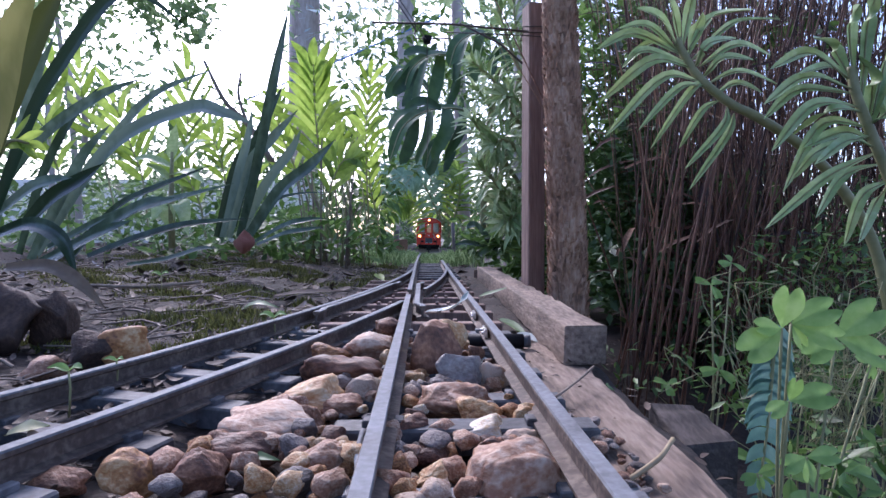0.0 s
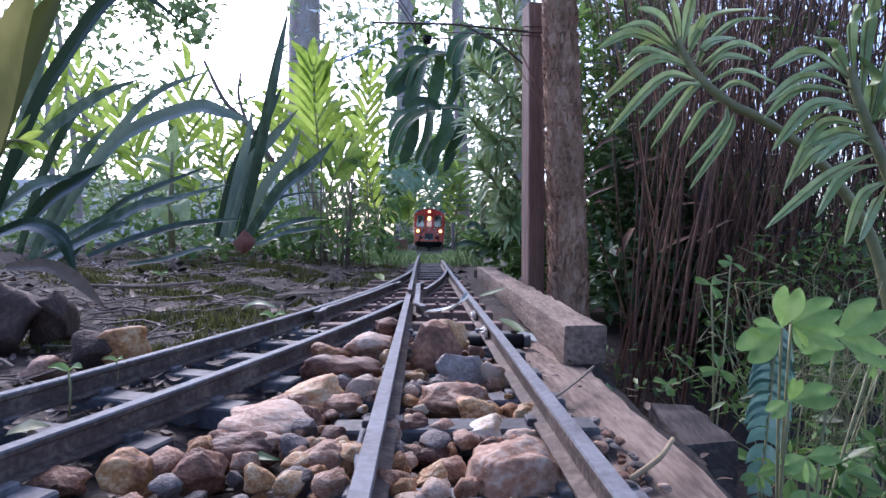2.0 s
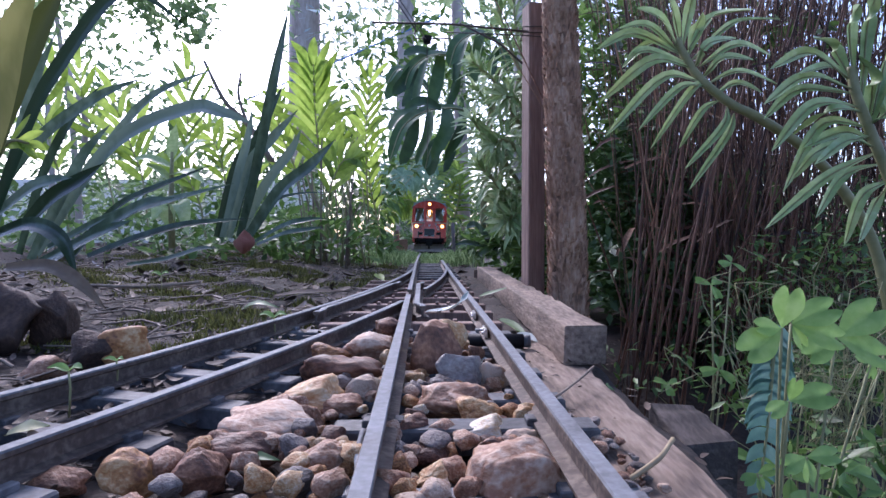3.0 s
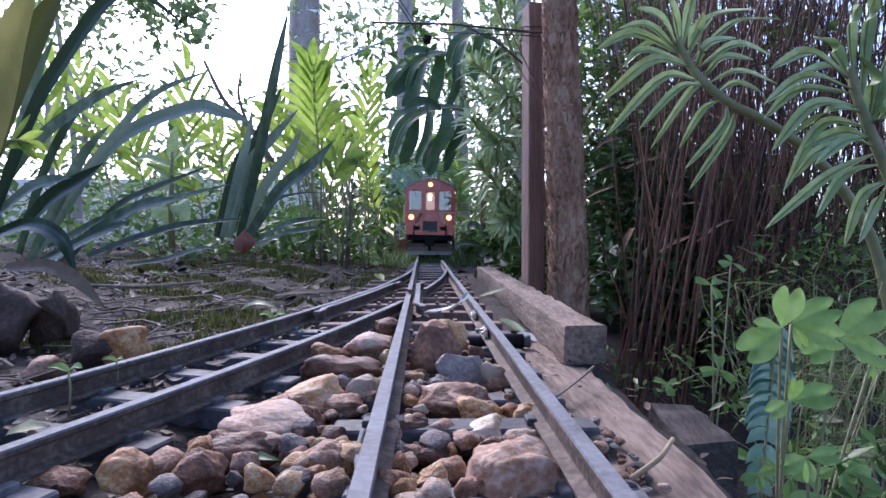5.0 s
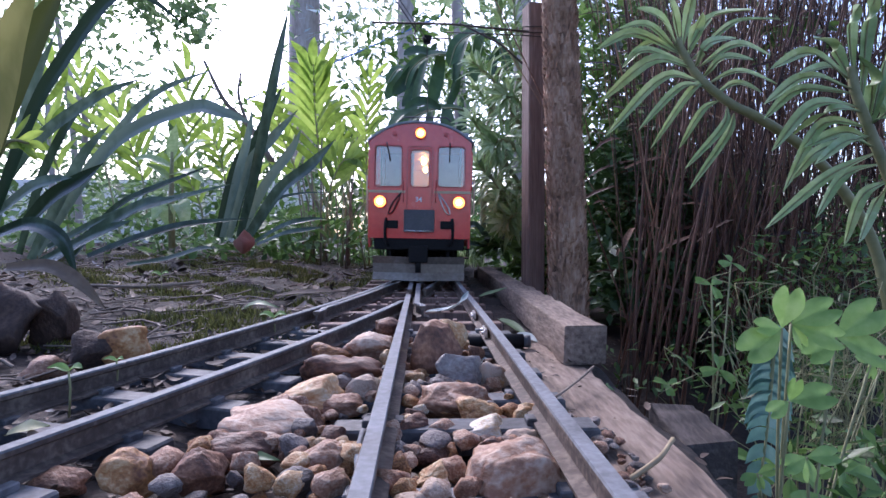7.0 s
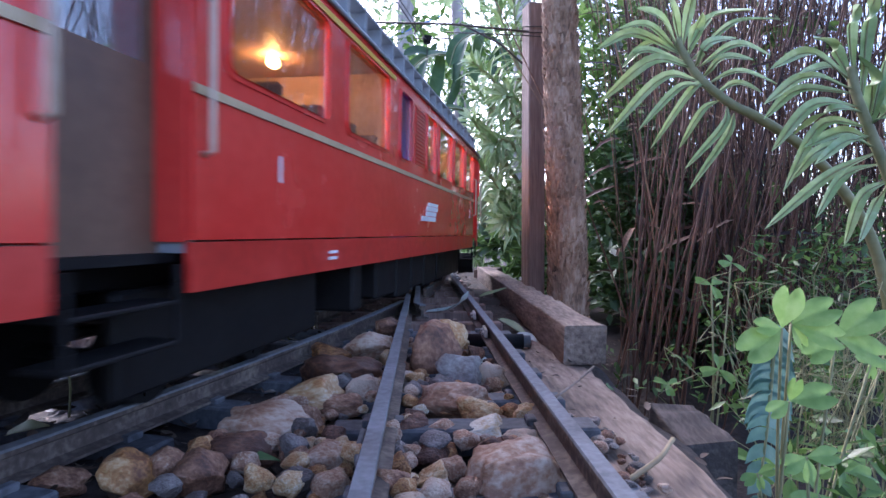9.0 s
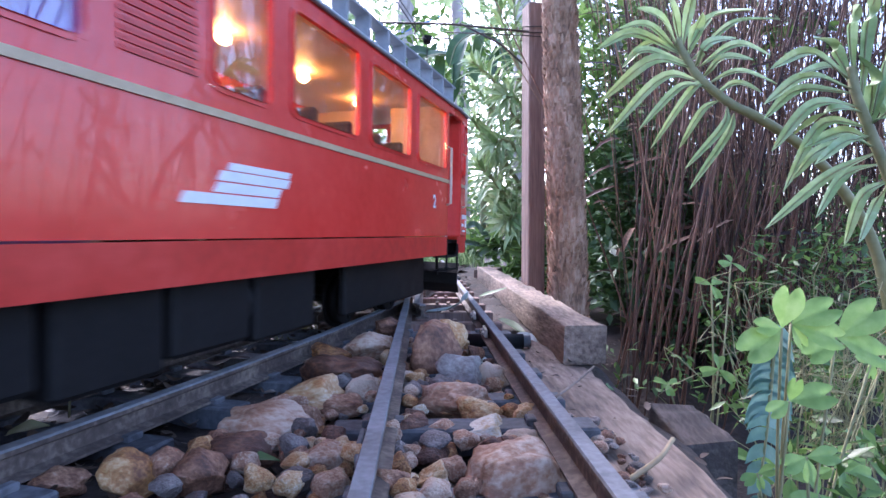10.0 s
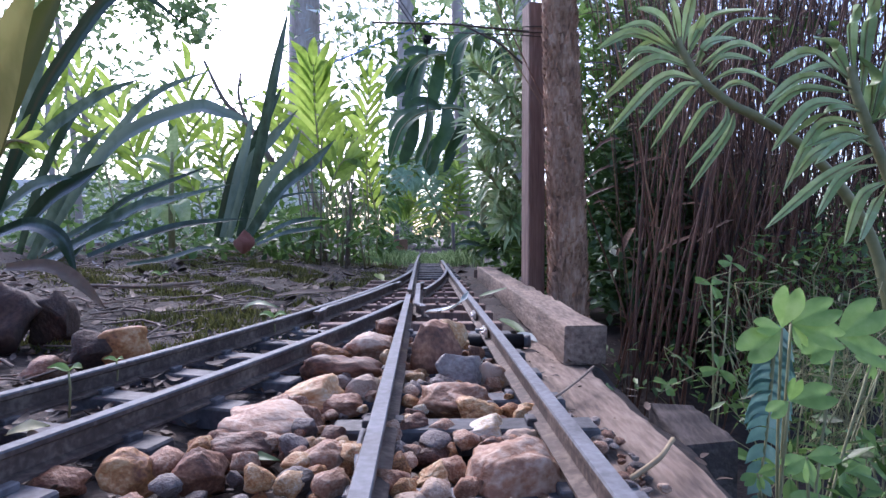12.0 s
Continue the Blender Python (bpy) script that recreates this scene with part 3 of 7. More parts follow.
    inner = [[bm.verts.new((x * 0.985 * k, y, roof_z(x) - 0.0006)) for x in sec] for y, k in cuts]
    for e in range(3):
        for k in range(20):
            bm.faces.new((outer[e][k], outer[e][k + 1], outer[e + 1][k + 1], outer[e + 1][k]))
            bm.faces.new((inner[e][k], inner[e + 1][k], inner[e + 1][k + 1], inner[e][k + 1]))
        for k in (0, 20):
            bm.faces.new((outer[e][k], outer[e + 1][k], inner[e + 1][k], inner[e][k]))
    for e in (0, 3):
        for k in range(20):
            bm.faces.new((outer[e][k], inner[e][k], inner[e][k + 1], outer[e][k + 1]))
    bmesh.ops.recalc_face_normals(bm, faces=bm.faces)
    part("roof", bm, M_GREY, car, "grey arched roof", smooth=True)
    for sx in (-1, 1):
        bm = bmesh.new()
        x = sx * 0.047
        add_box(bm, x - 0.004, x + 0.004, -HL * 0.9, HL * 0.86, 0.1605, 0.1617)
        for k in range(24):
            y = -HL * 0.88 + k * HL * 1.74 / 23
            add_box(bm, x - 0.004, x + 0.004, y - 0.001, y + 0.001, 0.149, 0.1605)
        part("roof_walkway", bm, M_GREY, car, "grey roof walkway on brackets")
        part("gutter", tube([(sx * (HW - 0.001), -HL, Z_GUT), (sx * (HW + 0.001), -HL + CAB_END, Z_GUT), (sx * (HW + 0.001), HL - CAB_END, Z_GUT), (sx * (HW - 0.001), HL, Z_GUT)], 0.0012, 6), M_GREY, car)
    bm = bmesh.new()
    for k in range(3):
        y = -0.12 + k * 0.1
        add_box(bm, -0.018, 0.018, y - 0.035, y + 0.03, 0.167, 0.176, 0.002)
    part("resistor_box", bm, M_DARKGREY, car)
    # pantograph
    pg = part("pantograph", box(-0.024, 0.024, 0.1, 0.17, 0.168, 0.1715), M_DARKGREY, car, "raised grey pantograph")
    zt = 0.205
    for sx in (-1, 1):
        for yb, ym in ((0.105, 0.158), (0.165, 0.112)):
            part("pantograph_arm", tube([(sx * 0.022, yb, 0.171), (sx * 0.022, ym, 0.189), (sx * 0.019, 0.135, zt)], 0.0009, 6), M_DARKGREY, pg)
    part("contact_bar", tube([(-0.034, 0.135, zt - 0.004), (-0.028, 0.135, zt + 0.001), (0.028, 0.135, zt + 0.001), (0.034, 0.135, zt - 0.004)], 0.0012, 6), M_DARKGREY, pg)
    for yb in (0.158, 0.112):
        part("cross_tube", tube([(-0.022, yb, 0.189), (0.022, yb, 0.189)], 0.0007, 6), M_DARKGREY, pg)
    # floor, partitions, seats and lamps inside
    part("floor", box(-HW + 0.0075, HW - 0.0075, -HL + 0.003, HL - 0.003, 0.044, 0.0465), M_BLACK, car)
    part("ceiling", box(-HW + 0.004, HW - 0.004, -HL + 0.003, HL - 0.003, 0.1425, 0.1445), M_INNER, car)
    for u in (DOOR_END + 0.002, REAR_DOOR - 0.002):
        bm = box(-HW + 0.0022, -0.010, HL - u - 0.001, HL - u + 0.001, 0.0465, 0.142)
        add_box(bm, 0.010, HW - 0.0022, HL - u - 0.001, HL - u + 0.001, 0.0465, 0.142)
        part("cab_bulkhead", bm, M_GREY if u < 0.3 else M_INNER, car, "cab bulkhead with a doorway")
    for u in (0.254, 0.299, 0.335):
        part("partition", box(-HW + 0.0022, HW - 0.0022, HL - u - 0.001, HL - u + 0.001, 0.0465, 0.142), M_INNER, car)
    for u in (0.093, 0.133, 0.17, 0.21, 0.245, 0.373, 0.41, 0.443, 0.477, 0.509):
        for sx in (-1, 1):
            bm = box(sx * 0.032 - 0.015, sx * 0.032 + 0.015, HL - u - 0.008, HL - u + 0.008, 0.0465, 0.068, 0.002)
            add_box(bm, sx * 0.032 - 0.015, sx * 0.032 + 0.015, HL - u - 0.002, HL - u + 0.002, 0.066, 0.106, 0.0015)
            part("bench", bm, M_SEAT, car)
    for u in (0.125, 0.215, 0.352, 0.408, 0.475, 0.545):
        bm = bmesh.new()
        bmesh.ops.create_uvsphere(bm, u_segments=10, v_segments=6, radius=0.0032, matrix=Matrix.Translation((0, HL - u, 0.139)))
        part("cabin_lamp", bm, M_CEIL_LAMP, car, "small warm lamp", smooth=True)
    bm = bmesh.new()
    bmesh.ops.create_uvsphere(bm, u_segments=10, v_segments=6, radius=0.003, matrix=Matrix.Translation((-0.03, HL - 0.28, 0.094)))
    part("toilet_lamp", bm, M_BLUE_LAMP, car, "small blue lamp", smooth=True)
    bm = bmesh.new()
    bmesh.ops.create_uvsphere(bm, u_segments=10, v_segments=6, radius=0.0012, matrix=Matrix.Translation((0, HL - 0.08, 0.139)))
    part("cabin_lamp", bm, M_CEIL_LAMP, car, smooth=True)
    # underframe
    bm = box(-0.03, 0.03, -HL + 0.004, HL - 0.004, 0.036, 0.044, 0.001)
    part("underframe", bm, M_BLACK, car)
    for y0, y1, sx, z in ((-0.094, -0.052, -1, 0.011), (-0.049, -0.012, -1, 0.013), (-0.009, 0.026, -1, 0.010), (0.029, 0.068, -1, 0.014), (0.092, 0.106, -1, 0.012), (-0.085, -0.03, 1, 0.012), (-0.02, 0.06, 1, 0.012)):
        part("equipment_box", box(min(sx * 0.02, sx * 0.046), max(sx * 0.02, sx * 0.046), y0, y1, z, 0.04, 0.0015), M_BLACK, car)
    part("air_tank", tube([(-0.036, -0.066, 0.026), (-0.036, -0.036, 0.026)], 0.009, 14), M_BLACK, car)
    wheels = []
    for yc in (HL - 0.124, -HL + 0.124):
        bm = bmesh.new()
        for sx in (-1, 1):
            add_box(bm, sx * 0.037 - 0.002, sx * 0.037 + 0.002, yc - 0.060, yc + 0.060, 0.009, 0.037, 0.001)
            for dy in (-0.031, 0.031):
                add_box(bm, sx * 0.033 - 0.0035, sx * 0.033 + 0.0035, yc + dy - 0.006, yc + dy + 0.006, 0.008, 0.022, 0.001)
            for k in range(5):
                add_tube(bm, [(sx * 0.034, yc - 0.008 + k * 0.004, 0.012 + 0.003 * k), (sx * 0.034, yc - 0.008 + k * 0.004, 0.014 + 0.003 * k)], 0.004, 8)
        add_box(bm, -0.033, 0.033, yc - 0.006, yc + 0.006, 0.018, 0.034, 0.001)
        part("bogie", bm, M_BLACK, car, "black bogie frame")
        for dy in (-0.031, 0.031):
            w = part("wheelset", wheelset_mesh(), M_BLACK if dy else M_STEEL, car, "dark spoked wheels on one axle", m=pose(0, yc + dy, 0.0136))
            wheels.append((w, yc + dy))
    return car, wheels


def lamp_at(p, r, end, car):
    x, y, z = p
    bm = bmesh.new()
    add_tube(bm, [(x, y, z), (x, y + end * 0.004, z)], [r * 1.15, r * 1.2], 20, cap=False)
    add_tube(bm, [(x, y + end * 0.004, z), (x, y, z)], [r * 1.02, r * 0.98], 20, cap=False)
    ho = part("headlamp", bm, M_RED_DULL, car, "lit round headlamp")
    bm = bmesh.new()
    bmesh.ops.create_uvsphere(bm, u_segments=16, v_segments=8, radius=r, matrix=Matrix.Translation((x, y + end * 0.0012, z)) @ Matrix.Diagonal((1, 0.35, 1, 1)))
    part("lens", bm, M_LAMP if end > 0 else M_STEEL, ho, "glowing amber lens" if end > 0 else "unlit lens", smooth=True)
    if end > 0:
        bm = bmesh.new()
        bmesh.ops.create_uvsphere(bm, u_segments=12, v_segments=6, radius=r * 0.55, matrix=Matrix.Translation((x, y + 0.0026, z)) @ Matrix.Diagonal((1, 0.5, 1, 1)))
        part("bulb", bm, M_LAMP_CORE, ho, smooth=True)


railcar, wheelsets = build_railcar()


# ---- timber, post and trunk beside the line ----
def rough_beam(p0, p1, w, h, seed, cuts=40, wobble=0.0008, round_=0.0011):
    """A weathered sawn beam from p0 to p1 (centres of its top face)."""
    p0, p1 = Vector(p0), Vector(p1)
    d = (p1 - p0).normalized()
    a = d.cross(Vector((0, 0, 1))).normalized()
    sec = []
    for cx, cz, a0 in ((w / 2 - round_, -round_, 0), (-w / 2 + round_, -round_, 90), (-w / 2 + round_, -h + round_, 180), (w / 2 - round_, -h + round_, 270)):
        sec += [(cx + round_ * math.cos(radians(a0 + 30 * k)), cz + round_ * math.sin(radians(a0 + 30 * k))) for k in range(4)]
    V, F = [], []
    n = len(sec)
    for i in range(cuts + 1):
        c = p0.lerp(p1, i / cuts)
        pinch = 0.975 if i in (0, cuts) else 1.0
        for x, z in sec:
            q = c + a * x * pinch + Vector((0, 0, z * pinch - (1 - pinch) * h / 2))
            nn = noise.noise(q * 60 + Vector((seed, 0, 0))) + 0.5 * noise.noise(q * 200)
            V.append(tuple(q + (a * x / w + Vector((0, 0, (z + h / 2) / h))) * nn * wobble * 2))
    for i in range(cuts):
        for k in range(n):
            F.append((i * n + k, i * n + (k + 1) % n, (i + 1) * n + (k + 1) % n, (i + 1) * n + k))
    F += [tuple(range(n - 1, -1, -1)), tuple(range(cuts * n, cuts * n + n))]
    return V, F


def sharp(ob, degrees=38):
    """Keeps the edges of a sawn piece crisp."""
    ob.data.set_sharp_from_angle(angle=radians(degrees))
    return ob


V, F = rough_beam((0.0695, 0.275, 0.0035), (0.0625, 0.86, 0.002), 0.021, 0.0195, 3, wobble=0.0012)
tagged(sharp(raw("timber_beam", V, F, M_TIMBER)), "weathered square timber sleeper lying beside the rails", "timber")
V, F = rough_beam((0.0515, 0.03, -0.0135), (0.0555, 0.36, -0.0165), 0.030, 0.012, 8, wobble=0.0012)
tagged(sharp(raw("timber_plank", V, F, M_TIMBER)), "flat weathered plank edging the track bed", "timber")
V, F = rough_beam((0.062, 0.87, -0.004), (0.085, 0.95, -0.004), 0.03, 0.02, 5, wobble=0.001)
tagged(sharp(raw("timber_offcut", V, F, M_TIMBER)), "short brown timber offcut at the beam's end", "timber")
V, F = rough_beam((0.0865, 0.182, -0.0205), (0.0845, 0.207, -0.0145), 0.0175, 0.10, 11, wobble=0.0018)
tagged(sharp(raw("timber_block", V, F, M_OLDWOOD)), "split grey wooden block standing in the bank", "timber")
V, F = rough_beam((0.060, 0.03, -0.026), (0.0645, 0.15, -0.027), 0.028, 0.03, 19, wobble=0.0012)
tagged(sharp(raw("timber_edging", V, F, M_TIMBER)), "lower timber edging under the plank", "timber")

mast = empty("line_mast", pose(0.0955, 0.60, -0.075, 0, 0, 0), "square dark wooden mast carrying the overhead wire arm", "mast")
bm = box(-0.0092, 0.0092, -0.0105, 0.0105, 0, 0.365, 0.0012)
part("post", bm, M_POST, mast, m=pose(0, 0, 0, 0, 0, 14))


def bark_trunk(name, ctrl, radii, seed, material, rings=300, sides=72, rough=0.0022):
    pts = curve_points(ctrl, rings)
    V, F = [], []
    for i, p in enumerate(pts):
        u = i / (rings - 1) * (len(radii) - 1)
        k = min(int(u), len(radii) - 2)
        r = radii[k] + (radii[k + 1] - radii[k]) * (u - k)
        for j in range(sides):
            a = 2 * math.pi * j / sides
            q = Vector((math.cos(a), math.sin(a), 0))
            s = (p + q * r) * 60
            n = noise.noise(Vector((s.x * 2, s.y * 2, s.z * 1.1 + seed))) + 0.6 * noise.noise(Vector((s.x * 6, s.y * 6, s.z * 2.2 + seed)))
            V.append(tuple(p + q * (r + rough * max(-0.5, n))))
    for i in range(rings - 1):
        for j in range(sides):
            F.append((i * sides + j, i * sides + (j + 1) % sides, (i + 1) * sides + (j + 1) % sides, (i + 1) * sides + j))
    F += [tuple(range(sides - 1, -1, -1)), tuple(range((rings - 1) * sides, rings * sides))]
    return raw(name, V, F, material)


tree = empty("slender_tree", pose(0, 0, 0), "slender young tree with rough flaking brown bark", "tree")
tr = bark_trunk("trunk", [(0.1175, 0.53, -0.09), (0.117, 0.53, 0.04), (0.1125, 0.53, 0.16), (0.107, 0.53, 0.28), (0.105, 0.53, 0.42), (0.112, 0.53, 0.60)], [0.0184, 0.0172, 0.0160, 0.0138, 0.0128, 0.0115], 4.0, M_BARK)
tr.parent = tree


def bark_flakes():
    rng = random.Random(8)
    V, F = [], []
    for _ in range(2600):
        z = rng.uniform(-0.05, 0.42)
        a = rng.uniform(0, 6.283)
        u = (z + 0.09) / 0.69
        cx = 0.1175 - 0.0115 * min(1, max(0, (z - 0.0) / 0.33))
        r = 0.0184 - 0.0075 * u + 0.0006
        h, w = rng.uniform(0.003, 0.009), rng.uniform(0.001, 0.0024)
        o = Vector((math.cos(a), math.sin(a), 0))
        t = Vector((-math.sin(a), math.cos(a), 0))
        p = Vector((cx, 0.53, z)) + o * r
        lift = rng.uniform(0.0006, 0.0026)
        i = len(V)
        V += [tuple(p - t * w), tuple(p + t * w), tuple(p + t * w * 0.6 + Vector((0, 0, h)) + o * lift), tuple(p - t * w * 0.7 + Vector((0, 0, h * 0.9)) + o * lift), tuple(p - o * 0.001 + Vector((0, 0, h * 0.5)))]
        F += [(i, i + 1, i + 2, i + 3), (i, i + 3, i + 4), (i + 1, i + 4, i + 2), (i + 3, i + 2, i + 4)]
    fl = raw("flaking_bark", V, F, M_BARK, tree, smooth=False)
    fl["kind"] = "stuff"


bark_flakes()


# ---- ballast stones ----
def spot(side, up, d):
    """A point d metres north of the stand, by its slope to the side and its slope up from eye height."""
    return Vector((side * d, d, EYE[2] + up * d))


def stone_mesh(seed, sub=3, edge=0.5):
    bm = bmesh.new()
    bmesh.ops.create_icosphere(bm, subdivisions=sub, radius=1.0)
    rng = random.Random(seed)
    planes = [(Vector((rng.gauss(0, 1), rng.gauss(0, 1), rng.gauss(0, 1))).normalized(), rng.uniform(0.45, 0.85)) for _ in range(9)]
    o = Vector((seed * 7.3, seed * 1.7, 0))
    for v in bm.verts:
        p = v.co.copy()
        for n, d in planes:
            over = p.dot(n) - d
            if over > 0:
                p -= n * over * edge * 1.6
        p *= 1 + 0.24 * noise.noise(p * 1.3 + o) + 0.13 * noise.noise(p * 3.0 + o) + 0.06 * noise.noise(p * 7 + o) + (0.03 * noise.noise(p * 16 + o) if sub > 3 else 0)
        v.co = p
    lo = [min(v.co[k] for v in bm.verts) for k in range(3)]
    hi = [max(v.co[k] for v in bm.verts) for k in range(3)]
    for v in bm.verts:
        v.co = Vector([(v.co[k] - (lo[k] + hi[k]) / 2) * 1.75 / (hi[k] - lo[k]) for k in range(3)])
    me = bpy.data.meshes.new("stone")
    bm.to_mesh(me)
    bm.free()
    me.polygons.foreach_set("use_smooth", [True] * len(me.polygons))
    return me


ballast = empty("ballast", pose(0, 0, 0), "bed of rounded brown and grey river pebbles between the rails", "gravel", kind="structure")
STONE_KINDS = {"b": M_STONE, "g": M_STONE_GREY, "o": M_STONE_OCHRE}
STONES = {k: [] for k in STONE_KINDS}
BIG_STONES = {k: [] for k in STONE_KINDS}
for k, mt in STONE_KINDS.items():
    for i in range(6):
        me = stone_mesh(i + 10 * ord(k), 3)
        me.materials.append(mt)
        STONES[k].append(me)
        me = stone_mesh(i + 10 * ord(k), 4)
        me.materials.append(mt)
        BIG_STONES[k].append(me)


def stone(kind, i, x, y, z, w, h, d, rz=0.0, tilt=0.0):
    ob = new("stone", (BIG_STONES if w > 0.0095 else STONES)[kind][i % 6])
    ob.parent = ballast
    ob.matrix_basis = pose(x, y, z, tilt, tilt * 0.5, rz) @ Matrix.Diagonal((w / 1.75, d / 1.75, h / 1.75, 1))
    return ob


# the larger stones: kind, side slope, drop slope, distance, width and height as slopes, turn
def set_stone(i, kind, a, b, d, w, h, rz):
    p = spot(a, b, d)
    stone(kind, i * 5 + 1, p.x, p.y, p.z, w * d * 1.12, h * d * 1.16, w * d * 0.8, rz, (i * 37) % 15 - 7)


set_stone(0, "b", -0.172, -0.242, 0.235, 0.147, 0.066, 3)
set_stone(1, "o", -0.249, -0.284, 0.200, 0.132, 0.062, 8)
set_stone(2, "b", -0.306, -0.345, 0.172, 0.160, 0.072, -14)
set_stone(3, "b", -0.178, -0.302, 0.195, 0.082, 0.040, 0)
set_stone(4, "b", -0.244, -0.330, 0.180, 0.062, 0.055, 20)
set_stone(5, "b", -0.129, -0.195, 0.275, 0.090, 0.048, 5)
set_stone(6, "o", -0.199, -0.208, 0.262, 0.066, 0.034, 6)
set_stone(7, "b", -0.019, -0.198, 0.250, 0.095, 0.085, 30)
set_stone(8, "o", 0.006, -0.180, 0.268, 0.078, 0.062, 10)
set_stone(9, "g", 0.031, -0.240, 0.225, 0.080, 0.062, 8)
set_stone(10, "b", 0.028, -0.294, 0.195, 0.132, 0.062, 10)
set_stone(11, "g", -0.042, -0.282, 0.210, 0.056, 0.046, 0)
set_stone(12, "o", 0.070, -0.312, 0.182, 0.080, 0.050, 12)
set_stone(13, "o", 0.058, -0.350, 0.165, 0.110, 0.052, 4)
set_stone(14, "o", 0.148, -0.320, 0.178, 0.062, 0.046, 15)
set_stone(15, "b", 0.131, -0.430, 0.133, 0.170, 0.120, 8)
set_stone(16, "b", 0.146, -0.370, 0.160, 0.090, 0.050, 14)
set_stone(17, "b", -0.022, -0.392, 0.150, 0.066, 0.044, 6)
set_stone(18, "g", -0.081, -0.395, 0.150, 0.058, 0.052, 20)
set_stone(19, "b", -0.056, -0.350, 0.165, 0.070, 0.056, 15)
set_stone(20, "b", -0.206, -0.406, 0.146, 0.078, 0.070, 12)
set_stone(21, "b", -0.359, -0.388, 0.153, 0.118, 0.070, 10)
set_stone(22, "o", -0.556, -0.422, 0.135, 0.100, 0.078, 15)
set_stone(23, "b", -0.436, -0.422, 0.135, 0.092, 0.082, 20)
set_stone(24, "o", -0.329, -0.430, 0.130, 0.052, 0.048, 0)
set_stone(25, "o", -0.022, -0.430, 0.135, 0.066, 0.046, 25)
set_stone(26, "o", -0.174, -0.388, 0.150, 0.058, 0.046, 8)
set_stone(27, "b", -0.199, -0.444, 0.128, 0.066, 0.050, 30)
set_stone(28, "g", -0.264, -0.442, 0.130, 0.066, 0.052, 16)
set_stone(29, "b", -0.689, -0.438, 0.138, 0.090, 0.050, 4)
set_stone(30, "b", 0.088, -0.248, 0.228, 0.056, 0.052, 20)
set_stone(31, "b", -0.094, -0.350, 0.160, 0.040, 0.040, 0)
set_stone(32, "b", -0.096, -0.160, 0.310, 0.044, 0.028, 10)
set_stone(33, "b", -0.084, -0.270, 0.235, 0.046, 0.046, 20)
set_stone(34, "b", -0.094, -0.442, 0.126, 0.080, 0.046, 0)
set_stone(35, "g", 0.006, -0.268, 0.210, 0.060, 0.040, 12)
set_stone(36, "b", 0.096, -0.380, 0.152, 0.070, 0.050, 18)
set_stone(37, "b", -0.144, -0.270, 0.205, 0.056, 0.040, 12)
set_stone(38, "o", -0.069, -0.448, 0.122, 0.046, 0.034, 9)
set_stone(39, "b", 0.016, -0.415, 0.140, 0.052, 0.040, 11)
set_stone(40, "g", -0.494, -0.448, 0.127, 0.052, 0.040, 8)
set_stone(41, "b", -0.014, -0.455, 0.120, 0.060, 0.044, 14)
set_stone(42, "b", -0.494, -0.410, 0.140, 0.046, 0.040, 0)


def scatter_stones():
    rng = random.Random(5)
    n = 0
    while n < 360:
        y = rng.uniform(0.06, 0.34)
        x = rng.uniform(-0.12, 0.05)
        if x < main_line(y) - 0.024 - 0.235 * max(0, 0.47 - y) + 0.026:
            continue
        if x > main_line(y) + HALF_G - 0.005:
            continue
        if abs(x - main_line(y) + HALF_G) < 0.004 or abs(x - main_line(y) - HALF_G) < 0.005:
            continue
        w = rng.choice((0.004, 0.005, 0.006, 0.008, 0.009))
        stone(rng.choice("bbbbgoo"), rng.randrange(6), x, y, -0.0155 + w * 0.3 + rng.uniform(0, 0.0035), w, w * rng.uniform(0.55, 0.85), w * rng.uniform(0.7, 1), rng.uniform(0, 180), rng.uniform(-20, 20))
        n += 1


scatter_stones()


def plank_grit():
    """Grit washed onto the plank from the bed."""
    rng = random.Random(6)
    for _ in range(110):
        y = rng.uniform(0.10, 0.185)
        x = main_line(y) + HALF_G + rng.uniform(0.006, 0.022) * (1.1 - 2.5 * (y - 0.10))
        w = rng.choice((0.0018, 0.0025, 0.0035, 0.005))
        stone(rng.choice("bbgg"), rng.randrange(6), x, y, -0.0135 + w * 0.3, w, w * 0.6, w * 0.8, rng.uniform(0, 180), rng.uniform(-15, 15))


plank_grit()

